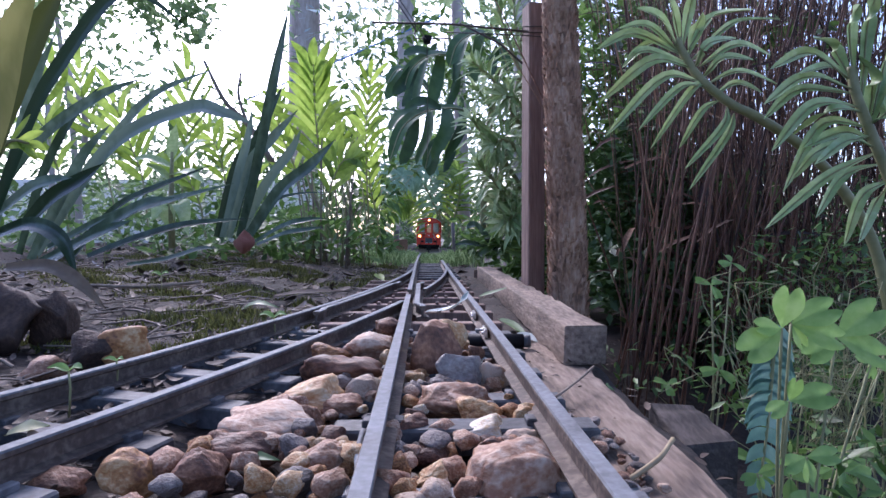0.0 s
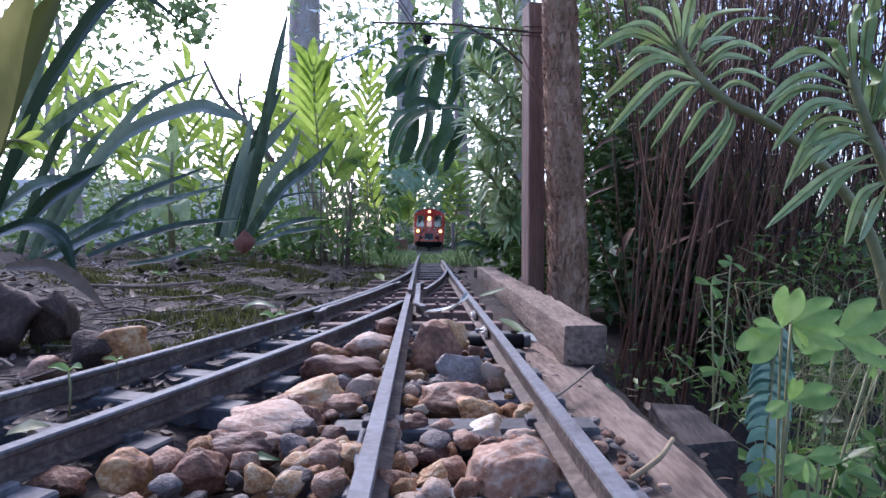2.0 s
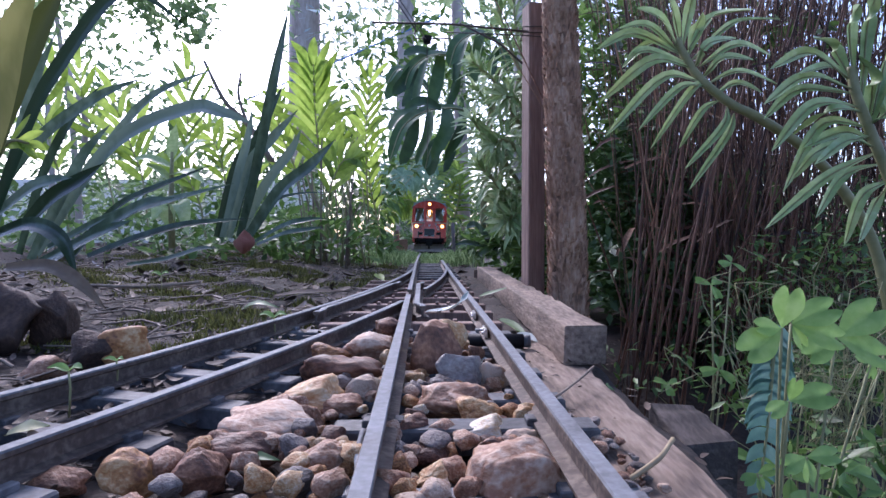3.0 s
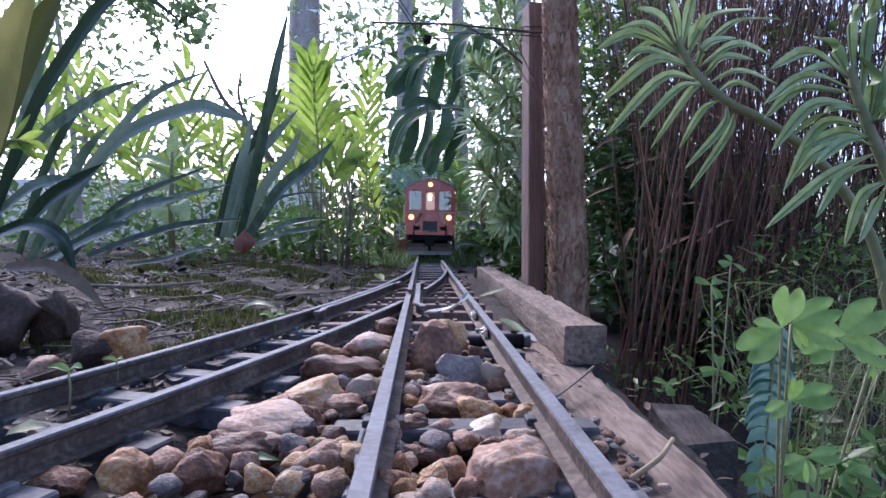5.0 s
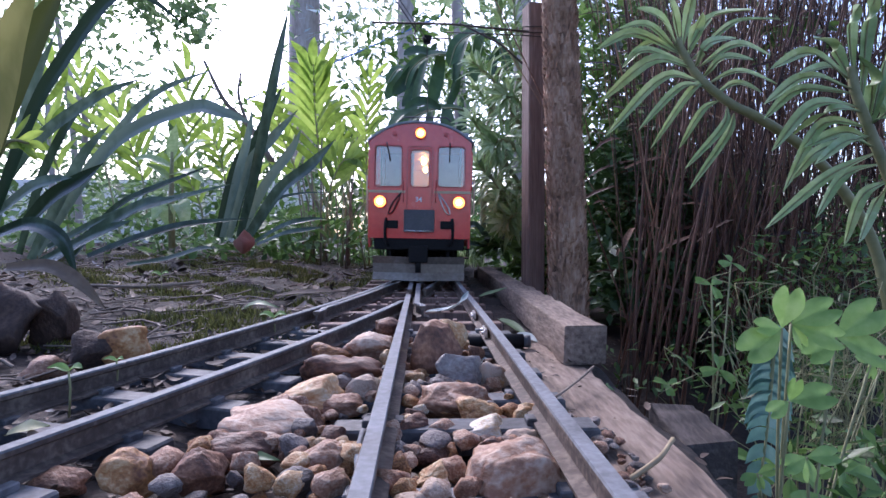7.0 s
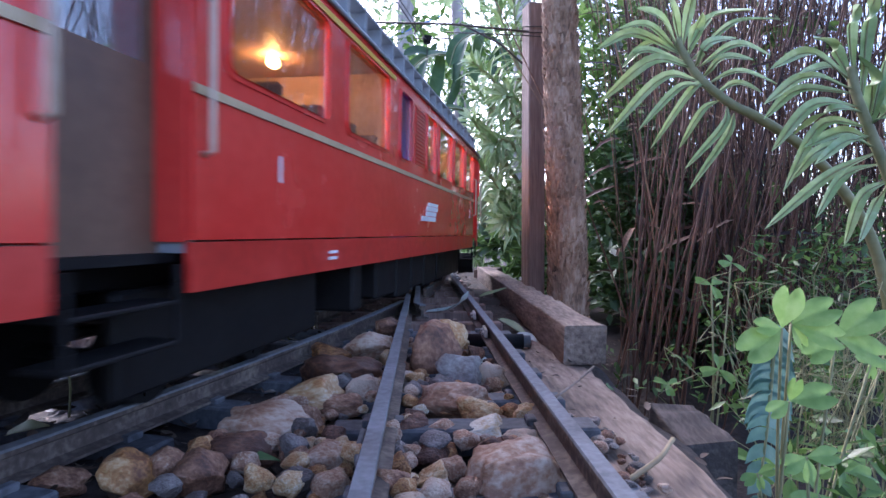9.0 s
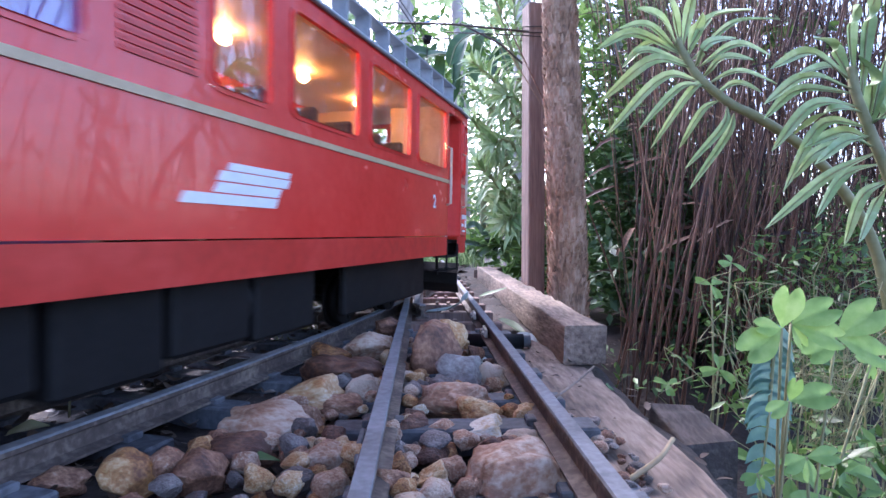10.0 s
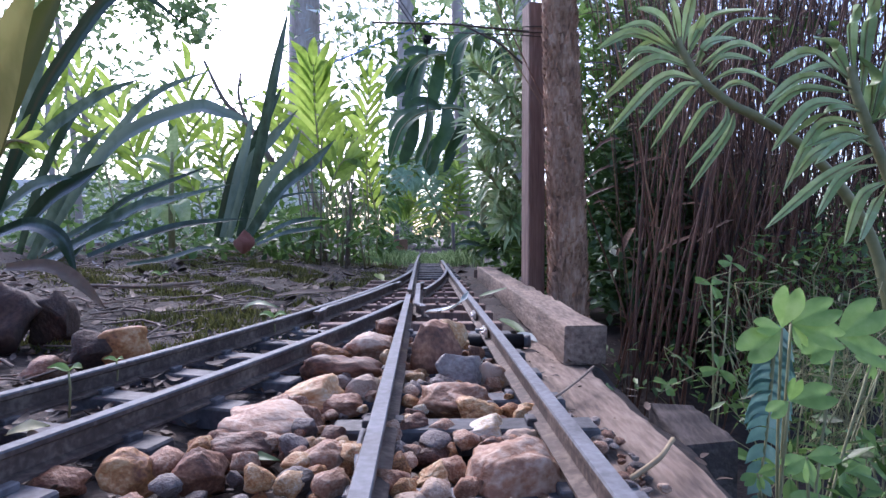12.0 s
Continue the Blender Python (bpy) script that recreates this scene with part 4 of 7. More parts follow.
# loose rocks on the earth beside the branch
for k, (kind, a, b, d, w, h, lab) in enumerate((
        ("b", -0.562, -0.192, 0.270, 0.024, 0.019, "squat ochre sandstone lump by the rails"), ("b", -0.624, -0.202, 0.262, 0.019, 0.019, "rounded brown pebble beside the branch"),
        ("g", -0.709, -0.234, 0.250, 0.020, 0.011, "pale pebble beside the branch"), ("b", -0.750, -0.150, 0.300, 0.032, 0.042, "dark upright rock under strap leaves"),
        ("b", -0.684, -0.145, 0.315, 0.026, 0.032, "dark rock beside an upright rock"), ("o", -0.352, -0.008, 0.66, 0.028, 0.028, "reddish brick fragment at a plant's foot"))):
    p = spot(a, b, d)
    me = stone_mesh(90 + k, 3, 0.62)
    me.materials.append(M_STONE_OCHRE if k == 0 else mat("brick_red", [(0.3, (0.16, 0.05, 0.035)), (0.7, (0.32, 0.13, 0.09))], 0.8, scale=60, fine=300, bump=0.5) if k == 5 else M_ROCK if k in (1, 3, 4) else M_STONE)
    ob = new("rock", me)
    ob.matrix_basis = pose(p.x, p.y, p.z, 0, 0, 20 * k) @ Matrix.Diagonal((w / 1.7, w / 2, h / 1.7, 1))
    tagged(ob, lab, "rock", "rocks by the branch")


# ---- leaf litter, twigs and moss ----
def litter():
    rng = random.Random(11)
    V, F = [], []

    def flake(x, y, z, ln, w, rz, tx, ty, curl):
        m = pose(x, y, z, tx, ty, rz)
        n = 7
        base = len(V)
        for i in range(n):
            u = i / (n - 1)
            ww = w * max(0.06, math.sin(math.pi * (0.06 + 0.9 * u)) ** 0.7) / 2
            zz = curl * ln * (u - 0.5) ** 2
            for s, lift in ((-1, 0.25), (0, 0), (1, 0.25)):
                V.append(tuple(m @ Vector((s * ww, (u - 0.5) * ln, zz + lift * ww * 0.8))))
        for i in range(n - 1):
            for s in (0, 1):
                q = base + i * 3 + s
                F.append((q, q + 1, q + 4, q + 3))
    for _ in range(15000):
        y = 0.12 + 1.5 * rng.random() ** 1.25
        x = rng.uniform(-1.0, 0.05) * min(1, 0.25 + y * 0.7) if y > 0.3 else rng.uniform(-0.34, 0.0)
        if x > main_line(y) - 0.03 and y < 0.45:
            continue
        big = rng.random()
        ln = rng.uniform(0.002, 0.007) if big < 0.93 else rng.uniform(0.010, 0.026) * min(1, y + 0.3)
        on_rails = abs(x - main_line(y)) < 0.03 and rng.random() < 0.6
        if on_rails:
            continue
        flake(x, y, bank(x, y) + 0.0015, ln, ln * rng.uniform(0.2, 0.5), rng.uniform(0, 360), rng.uniform(-24, 24), rng.uniform(-24, 24), rng.uniform(-0.3, 1.1))
    for _ in range(900):
        y = rng.uniform(0.12, 0.7)
        x = rng.uniform(0.04, 0.2)
        ln = rng.uniform(0.002, 0.006)
        z = bank(x, y) + 0.0015
        flake(x, y, z, ln, ln * rng.uniform(0.2, 0.5), rng.uniform(0, 360), rng.uniform(-20, 20), rng.uniform(-20, 20), rng.uniform(-0.4, 1))
    for _ in range(120):
        s = rng.uniform(3.55, 4.25)
        p, th = on_path(s, rng.uniform(-0.018, 0.018))
        ln = rng.uniform(0.003, 0.011)
        flake(p.x, p.y, p.z - 0.009 + rng.uniform(0, 0.003), ln, ln * rng.uniform(0.25, 0.5), rng.uniform(0, 360), rng.uniform(-15, 15), rng.uniform(-15, 15), rng.uniform(-0.3, 1))
    tagged(raw("leaf_litter", V, F, M_LEAFLITTER), "scattered dry grey and brown fallen leaves on soil", "leaf litter", kind="stuff")


litter()
M_TWIG = mat("twig", [(0.3, (0.09, 0.065, 0.05)), (0.7, (0.3, 0.24, 0.19))], 0.8, scale=60, fine=300, bump=0.4, depth=0.0005)


M_STRAW = mat("dry_straw", [(0.3, (0.2, 0.14, 0.07)), (0.7, (0.42, 0.33, 0.19))], 0.7, scale=60, fine=300, bump=0.3, depth=0.0004)


def twigs():
    rng = random.Random(21)
    bm = bmesh.new()
    for _ in range(900):
        y = 0.15 + 1.3 * rng.random()
        x = rng.uniform(-0.9, 0.02) if y > 0.5 else rng.uniform(-0.5, -0.16)
        if abs(x - main_line(y)) < 0.03:
            continue
        ln, a = rng.uniform(0.01, 0.06), rng.uniform(0, math.pi)
        z = bank(x, y) + 0.002
        add_tube(bm, [(x, y, z), (x + math.cos(a) * ln / 2, y + math.sin(a) * ln / 2, z + rng.uniform(0, 0.004)), (x + math.cos(a + 0.3) * ln, y + math.sin(a + 0.3) * ln, z + rng.uniform(0, 0.004))], [rng.uniform(0.0004, 0.001)] * 3, 4, cap=False)
    tagged(part("twigs", bm, M_TWIG), "thin dry twigs lying on the soil", "twigs", kind="stuff")
    for ctrl, r, lab in (([spot(-0.63, -0.085, 0.50), spot(-0.53, -0.088, 0.5), spot(-0.43, -0.08, 0.51)], 0.0016, "long grey fallen stick on the soil"),
                         ([spot(0.20, -0.285, 0.2), spot(0.24, -0.255, 0.22), spot(0.268, -0.23, 0.235)], 0.0005, "thin dark twig across the plank"),
                         ([spot(0.33, -0.435, 0.135), spot(0.385, -0.395, 0.14), spot(0.41, -0.36, 0.15)], 0.0007, "curled dry straw on the plank")):
        tagged(part("stick", tube(curve_points(ctrl, 12), r, 6), M_STRAW if "straw" in lab else M_TWIG), lab, "stick", "loose sticks")


twigs()
M_MOSS = mat("moss", [(0.3, (0.04, 0.045, 0.01)), (0.5, (0.11, 0.115, 0.025)), (0.7, (0.22, 0.22, 0.06))], 0.95, scale=50, fine=300, bump=0.5, transl=0.2, island=True, spread=0.4)


def moss():
    rng = random.Random(31)
    V, F = [], []
    for c in range(130):
        y = rng.uniform(0.28, 1.35)
        x = main_line(y) - 0.07 - rng.random() ** 1.3 * 0.55 - 0.25 * max(0, 0.5 - y)
        r = rng.uniform(0.012, 0.05)
        for _ in range(int(120 + r * 9000)):
            a, q = rng.uniform(0, 6.283), r * rng.random() ** 0.6
            px, py = x + q * math.cos(a), y + q * math.sin(a)
            z = bank(px, py)
            h = rng.uniform(0.003, 0.009) * (1.3 - q / r)
            lx, ly, b = rng.uniform(-0.004, 0.004), rng.uniform(-0.004, 0.004), rng.uniform(0, 6.283)
            w = rng.uniform(0.0005, 0.0012)
            i = len(V)
            V += [(px - w * math.cos(b), py - w * math.sin(b), z - 0.001), (px + w * math.cos(b), py + w * math.sin(b), z - 0.001), (px + lx, py + ly, z + h)]
            F.append((i, i + 1, i + 2))
    tagged(raw("moss", V, F, M_MOSS, smooth=False), "tufts of olive moss and tiny weeds on soil", "moss", kind="stuff")


moss()


# ---- planting ----
M_STRAP = mat("strap_leaf", [(0.3, (0.022, 0.042, 0.022)), (0.5, (0.06, 0.1, 0.065)), (0.7, (0.15, 0.21, 0.16))], 0.24, scale=12, fine=120, bump=0.2, depth=0.0005, transl=0.22, spread=0.5, stretch=(1, 1, 0.5), rough_var=0.08)
M_OLIVE = mat("olive_strap_leaf", [(0.3, (0.04, 0.05, 0.012)), (0.5, (0.1, 0.115, 0.03)), (0.7, (0.2, 0.2, 0.07))], 0.4, scale=12, fine=120, bump=0.2, depth=0.0005, transl=0.45, spread=0.4, stretch=(1, 1, 0.4))
M_DRY_STRAP = mat("dry_strap_leaf", [(0.3, (0.08, 0.055, 0.035)), (0.7, (0.2, 0.15, 0.1))], 0.6, scale=20, fine=160, bump=0.3, depth=0.0005, transl=0.1, island=True)
M_LIME = mat("lime_frond", [(0.3, (0.11, 0.17, 0.02)), (0.5, (0.24, 0.36, 0.05)), (0.7, (0.42, 0.55, 0.11))], 0.42, scale=14, fine=90, bump=0.15, depth=0.0006, transl=0.6, island=True, spread=0.3)
M_MIDGREEN = mat("green_leaf", [(0.3, (0.045, 0.09, 0.018)), (0.5, (0.095, 0.18, 0.038)), (0.7, (0.18, 0.29, 0.08))], 0.45, scale=20, fine=120, bump=0.15, depth=0.0005, transl=0.42, island=True, spread=0.5)
M_DARKLEAF = mat("dark_glossy_leaf", [(0.3, (0.022, 0.055, 0.013)), (0.5, (0.045, 0.10, 0.024)), (0.7, (0.08, 0.15, 0.04))], 0.52, scale=10, fine=60, bump=0.2, depth=0.001, transl=0.12, island=True, spread=0.2)
M_SILVER = mat("downy_leaf", [(0.3, (0.17, 0.26, 0.085)), (0.5, (0.31, 0.42, 0.17)), (0.7, (0.5, 0.58, 0.33))], 0.42, scale=16, fine=200, bump=0.2, depth=0.0004, transl=0.25, island=True, spread=0.3)
M_CLOVER = mat("clover_leaf", [(0.3, (0.15, 0.27, 0.06)), (0.5, (0.23, 0.38, 0.10)), (0.7, (0.33, 0.48, 0.17))], 0.5, scale=60, fine=300, bump=0.1, depth=0.0003, transl=0.45, island=True, spread=0.15)
M_FERN = mat("blue_fern", [(0.3, (0.05, 0.12, 0.09)), (0.5, (0.1, 0.2, 0.165)), (0.7, (0.18, 0.29, 0.26))], 0.45, scale=30, fine=200, bump=0.2, depth=0.0004, transl=0.4, island=True, spread=0.2)
M_STEM = mat("green_stem", [(0.3, (0.15, 0.15, 0.055)), (0.7, (0.34, 0.32, 0.16))], 0.6, scale=40, fine=200, bump=0.25, depth=0.0005)
M_REED = mat("dry_reed", [(0.25, (0.018, 0.006, 0.003)), (0.45, (0.065, 0.023, 0.011)), (0.62, (0.13, 0.055, 0.028)), (0.84, (0.34, 0.2, 0.11))], 0.65, scale=10, fine=120, bump=0.3, depth=0.0005, island=True, spread=0.55, stretch=(3, 3, 0.3))
M_GUM = mat("pale_bark", [(0.3, (0.2, 0.15, 0.12)), (0.5, (0.36, 0.3, 0.26)), (0.7, (0.5, 0.45, 0.41))], 0.8, scale=6, fine=40, bump=0.5, depth=0.01, stretch=(1, 1, 0.25))
M_FARLEAF = mat("far_leaf", [(0.3, (0.09, 0.15, 0.05)), (0.5, (0.18, 0.27, 0.11)), (0.7, (0.3, 0.4, 0.2))], 0.5, scale=4, fine=30, bump=0.0, transl=0.55, island=True, spread=0.5)


def blade_object(name, blades, material, parent, label=""):
    """One object of blades: each (control points, width, shape, side, cup)."""
    V, F = [], []
    for ctrl, w, shape, side, cup, n in blades:
        add_blade(V, F, curve_points(ctrl, n), w, shape, side, cup)
    return raw(name, V, F, material, parent, label)


def strap_plant(name, base, leaves, label, material):
    """A clump of long strap leaves, each leaf a part."""
    plant = empty(name, pose(*base), label, "plant", "strap leaved plants")
    inv = Vector(base)
    for ctrl, w, side in leaves:
        blade_object("leaf", [([Vector(c) - inv for c in ctrl], w, strap, side, 0.35, 26)], material, plant)
    return plant


# leaves as runs of (side slope, up slope, distance)
def run_of(*rows):
    return [spot(*r) for r in rows]


near_base = spot(-0.76, -0.05, 0.50)
strap_plant("strap_plant", near_base, [
    (run_of((-0.72, -0.03, 0.52), (-0.59, 0.155, 0.50), (-0.45, 0.225, 0.48), (-0.384, 0.217, 0.47), (-0.335, 0.20, 0.47)), 0.0132, (0.3, -1, 0.3)),
    (run_of((-0.735, -0.015, 0.54), (-0.588, 0.165, 0.54), (-0.51, 0.249, 0.53), (-0.40, 0.297, 0.52)), 0.0089, (0.3, -1, 0.4)),
    (run_of((-0.80, 0.06, 0.50), (-0.715, 0.17, 0.50), (-0.615, 0.243, 0.50), (-0.53, 0.28, 0.50)), 0.0098, (0.5, -1, 0.2)),
    (run_of((-0.79, 0.05, 0.45), (-0.72, 0.224, 0.45), (-0.67, 0.307, 0.45), (-0.593, 0.41, 0.45), (-0.53, 0.425, 0.45), (-0.45, 0.37, 0.46)), 0.0106, (0.4, -1, 0.2)),
    (run_of((-0.79, 0.02, 0.50), (-0.745, 0.19, 0.49), (-0.71, 0.29, 0.48), (-0.68, 0.36, 0.47)), 0.0076, (0.4, -1, 0.2)),
    (run_of((-0.69, -0.04, 0.46), (-0.60, 0.015, 0.45), (-0.53, 0.055, 0.44), (-0.475, 0.07, 0.44)), 0.0132, (0.2, -0.8, 0.6)),
    (run_of((-0.70, -0.02, 0.50), (-0.60, 0.03, 0.49), (-0.50, 0.06, 0.48), (-0.37, 0.095, 0.47)), 0.0098, (0.2, -0.8, 0.6)),
    (run_of((-0.63, -0.035, 0.48), (-0.54, -0.002, 0.48), (-0.45, 0.022, 0.48), (-0.34, 0.033, 0.48)), 0.0089, (0.1, -0.7, 0.7)),
    (run_of((-0.80, 0.0, 0.42), (-0.73, 0.022, 0.41), (-0.675, -0.005, 0.40), (-0.648, -0.07, 0.39)), 0.0115, (0.2, -1, 0.5)),
    (run_of((-0.80, 0.03, 0.47), (-0.73, 0.085, 0.46), (-0.69, 0.1, 0.46), (-0.655, 0.105, 0.46)), 0.0106, (0.3, -0.9, 0.5)),
    (run_of((-0.74, 0.02, 0.47), (-0.69, 0.07, 0.47), (-0.64, 0.1, 0.47), (-0.60, 0.13, 0.47)), 0.0140, (0.3, -0.9, 0.5)),
    (run_of((-0.73, -0.04, 0.50), (-0.68, 0.06, 0.50), (-0.63, 0.15, 0.50), (-0.585, 0.2, 0.5)), 0.0093, (0.4, -0.9, 0.3)),
    (run_of((-0.75, -0.03, 0.52), (-0.71, 0.1, 0.52), (-0.66, 0.2, 0.52), (-0.60, 0.27, 0.53)), 0.0076, (0.4, -0.9, 0.3)),
    (run_of((-0.72, -0.05, 0.45), (-0.66, -0.02, 0.44), (-0.6, 0.01, 0.43), (-0.55, 0.03, 0.43)), 0.0119, (0.2, -0.8, 0.6)),
    (run_of((-0.66, -0.04, 0.52), (-0.58, 0.05, 0.52), (-0.50, 0.09, 0.52), (-0.40, 0.13, 0.52)), 0.0076, (0.2, -0.8, 0.6)),
    (run_of((-0.56, -0.05, 0.55), (-0.49, -0.04, 0.56), (-0.43, -0.022, 0.56), (-0.40, -0.02, 0.56)), 0.0093, (0.1, -0.5, 0.9)),
], "clump of arching blue-green strap leaves at the bank", M_STRAP)
strap_plant("strap_plant", spot(-0.80, -0.03, 0.22), [
    (run_of((-0.86, 0.0, 0.24), (-0.80, 0.2, 0.235), (-0.765, 0.33, 0.23), (-0.70, 0.48, 0.22)), 0.0145, (0.5, -1, 0.1)),
    (run_of((-0.84, 0.05, 0.28), (-0.77, 0.24, 0.28), (-0.72, 0.35, 0.28), (-0.65, 0.47, 0.28)), 0.0135, (0.6, -1, 0.1))],
    "broad olive strap leaves close beside the branch", M_OLIVE)
strap_plant("dry_leaf", spot(-0.77, -0.06, 0.34), [(run_of((-0.775, -0.055, 0.34), (-0.70, -0.052, 0.335), (-0.645, -0.08, 0.33), (-0.595, -0.132, 0.325)), 0.0085, (0.2, -1, 0.6))],
            "curved dead brown strap leaf over the rocks", M_DRY_STRAP)
strap_plant("strap_plant", spot(-0.375, -0.012, 0.72), [
    (run_of((-0.36, 0.0, 0.72), (-0.33, 0.12, 0.71), (-0.295, 0.29, 0.70), (-0.27, 0.405, 0.70)), 0.0124, (0.3, -1, 0.1)),
    (run_of((-0.38, 0.0, 0.74), (-0.345, 0.12, 0.74), (-0.30, 0.175, 0.74), (-0.255, 0.225, 0.74)), 0.0142, (0.4, -1, 0.3)),
    (run_of((-0.345, 0.0, 0.70), (-0.29, 0.08, 0.69), (-0.235, 0.125, 0.68), (-0.19, 0.172, 0.68)), 0.0158, (0.3, -1, 0.5)),
    (run_of((-0.36, 0.0, 0.75), (-0.315, 0.09, 0.75), (-0.27, 0.15, 0.75), (-0.25, 0.19, 0.75)), 0.0128, (0.4, -1, 0.3)),
    (run_of((-0.39, 0.0, 0.72), (-0.362, 0.11, 0.72), (-0.345, 0.17, 0.72), (-0.335, 0.23, 0.72)), 0.0105, (0.3, -1, 0.1)),
    (run_of((-0.40, 0.0, 0.74), (-0.38, 0.08, 0.74), (-0.365, 0.13, 0.74), (-0.355, 0.16, 0.74)), 0.0105, (0.1, -1, 0.1)),
    (run_of((-0.335, -0.01, 0.70), (-0.28, 0.02, 0.69), (-0.24, 0.03, 0.69), (-0.205, 0.033, 0.69)), 0.0097, (0.1, -0.7, 0.8)),
    (run_of((-0.33, -0.015, 0.69), (-0.28, 0.005, 0.68), (-0.24, 0.012, 0.68), (-0.21, 0.018, 0.68)), 0.0105, (0.1, -0.6, 0.9)),
    (run_of((-0.355, 0.0, 0.73), (-0.30, 0.06, 0.73), (-0.26, 0.075, 0.73), (-0.2, 0.08, 0.72)), 0.0067, (0.1, -0.7, 0.8)),
    (run_of((-0.37, 0.02, 0.76), (-0.34, 0.14, 0.76), (-0.31, 0.21, 0.76), (-0.28, 0.27, 0.76)), 0.0128, (0.3, -1, 0.3)),
], "clump of upright grey-green strap leaves on the bank", M_STRAP)


# broad lobed fronds, bright with light behind them
def lobed_frond(parent, ctrl, lobe, count, seed, width, start=0.35, material=None):
    rng = random.Random(seed)
    pts = curve_points(ctrl, 60)
    part("stalk", tube(pts, [0.0022 - 0.0016 * i / 59 for i in range(60)], 6), M_STEM, parent)
    V, F = [], []
    for k in range(count):
        u = start + (1 - start) * k / (count - 1)
        i = min(58, int(u * 59))
        d = (pts[i + 1] - pts[i]).normalized()
        out = d.cross(Vector((rng.uniform(-0.3, 0.3), -1, 0.15))).normalized()
        ln = lobe * (0.55 + 0.45 * math.sin(math.pi * min(1, 0.25 + 0.7 * (u - start) / (1 - start)))) * rng.uniform(0.7, 1.15)
        for s in (-1, 1) if k < count - 1 else (0,):
            dirn = (d * (0.75 + 0.5 * u) + out * s * (1.0 - 0.3 * u)).normalized()
            p = pts[i]
            q = [p, p + dirn * ln * 0.5 + Vector((0, 0, 0.04 * ln)), p + dirn * ln + Vector((rng.uniform(-0.15, 0.15), rng.uniform(-0.3, 0.3), rng.uniform(-0.2, 0.1))) * ln]
            add_blade(V, F, curve_points(q, 9), width * rng.uniform(0.85, 1.15), lambda t: 0.55 + 0.45 * math.sin(math.pi * min(1, t * 1.15)) if t < 0.8 else max(0.03, (1 - t) * 3.6), (rng.gauss(0, 0.45), -1, rng.gauss(0.2, 0.4)), 0.15)
    raw("frond", V, F, material or M_LIME, parent)


def frond_plant(label, base, fronds, seed, material=None):
    plant = empty("lobed_fern", pose(*base), label, "fern", "lobed ferns")
    for k, (rows, lobe, count, width) in enumerate(fronds):
        lobed_frond(plant, [r - Vector(base) for r in run_of(*rows)], lobe, count, seed + k, width, material=material)


frond_plant("bright backlit lobed fern fronds on tall stalks", spot(-0.20, 0.0, 1.05), [
    (((-0.20, 0.0, 1.05), (-0.215, 0.12, 1.04), (-0.225, 0.22, 1.03), (-0.228, 0.305, 1.02)), 0.095, 11, 0.0151),
    (((-0.13, 0.0, 1.10), (-0.135, 0.12, 1.09), (-0.135, 0.20, 1.08), (-0.128, 0.285, 1.07)), 0.068, 11, 0.0099),
    (((-0.16, 0.0, 1.12), (-0.17, 0.1, 1.12), (-0.19, 0.17, 1.12), (-0.20, 0.225, 1.12)), 0.077, 8, 0.0128),
    (((-0.24, 0.0, 1.10), (-0.255, 0.1, 1.10), (-0.28, 0.17, 1.09), (-0.30, 0.225, 1.08)), 0.072, 9, 0.0116),
    (((-0.21, 0.0, 1.0), (-0.20, 0.08, 1.0), (-0.18, 0.13, 1.0), (-0.155, 0.14, 0.99)), 0.063, 7, 0.0116),
    (((-0.11, 0.0, 1.18), (-0.12, 0.05, 1.18), (-0.13, 0.1, 1.18), (-0.125, 0.15, 1.18)), 0.054, 8, 0.0093)], 40)
frond_plant("tall yellow-green lobed fern fronds against the light", spot(-0.45, 0.0, 1.15), [
    (((-0.47, 0.0, 1.15), (-0.455, 0.13, 1.15), (-0.45, 0.2, 1.14), (-0.45, 0.30, 1.13)), 0.095, 7, 0.0128),
    (((-0.38, 0.0, 1.2), (-0.385, 0.1, 1.2), (-0.40, 0.16, 1.2), (-0.43, 0.22, 1.19)), 0.077, 8, 0.0116),
    (((-0.52, 0.0, 1.15), (-0.53, 0.1, 1.15), (-0.55, 0.16, 1.14), (-0.58, 0.24, 1.12)), 0.108, 7, 0.0151),
    (((-0.57, 0.0, 1.2), (-0.60, 0.14, 1.2), (-0.63, 0.22, 1.19), (-0.64, 0.3, 1.18)), 0.099, 7, 0.0139),
    (((-0.36, 0.0, 1.25), (-0.34, 0.08, 1.25), (-0.34, 0.14, 1.25), (-0.36, 0.19, 1.25)), 0.063, 8, 0.0105),
    (((-0.42, 0.0, 1.05), (-0.43, 0.06, 1.05), (-0.45, 0.1, 1.05), (-0.48, 0.13, 1.05)), 0.054, 7, 0.0105),
    ], 60)
frond_plant("single tall lobed frond beside the strap leaves", spot(-0.66, 0.0, 1.1), [
    (((-0.66, 0.0, 1.1), (-0.68, 0.12, 1.1), (-0.70, 0.2, 1.1), (-0.69, 0.31, 1.1)), 0.090, 7, 0.0145)], 66)
frond_plant("small lime leaflets hanging by the strap leaves", spot(-0.80, 0.1, 0.30), [
    (((-0.80, 0.12, 0.30), (-0.775, 0.16, 0.30), (-0.755, 0.17, 0.30), (-0.73, 0.165, 0.30)), 0.018, 4, 0.0047)], 80)


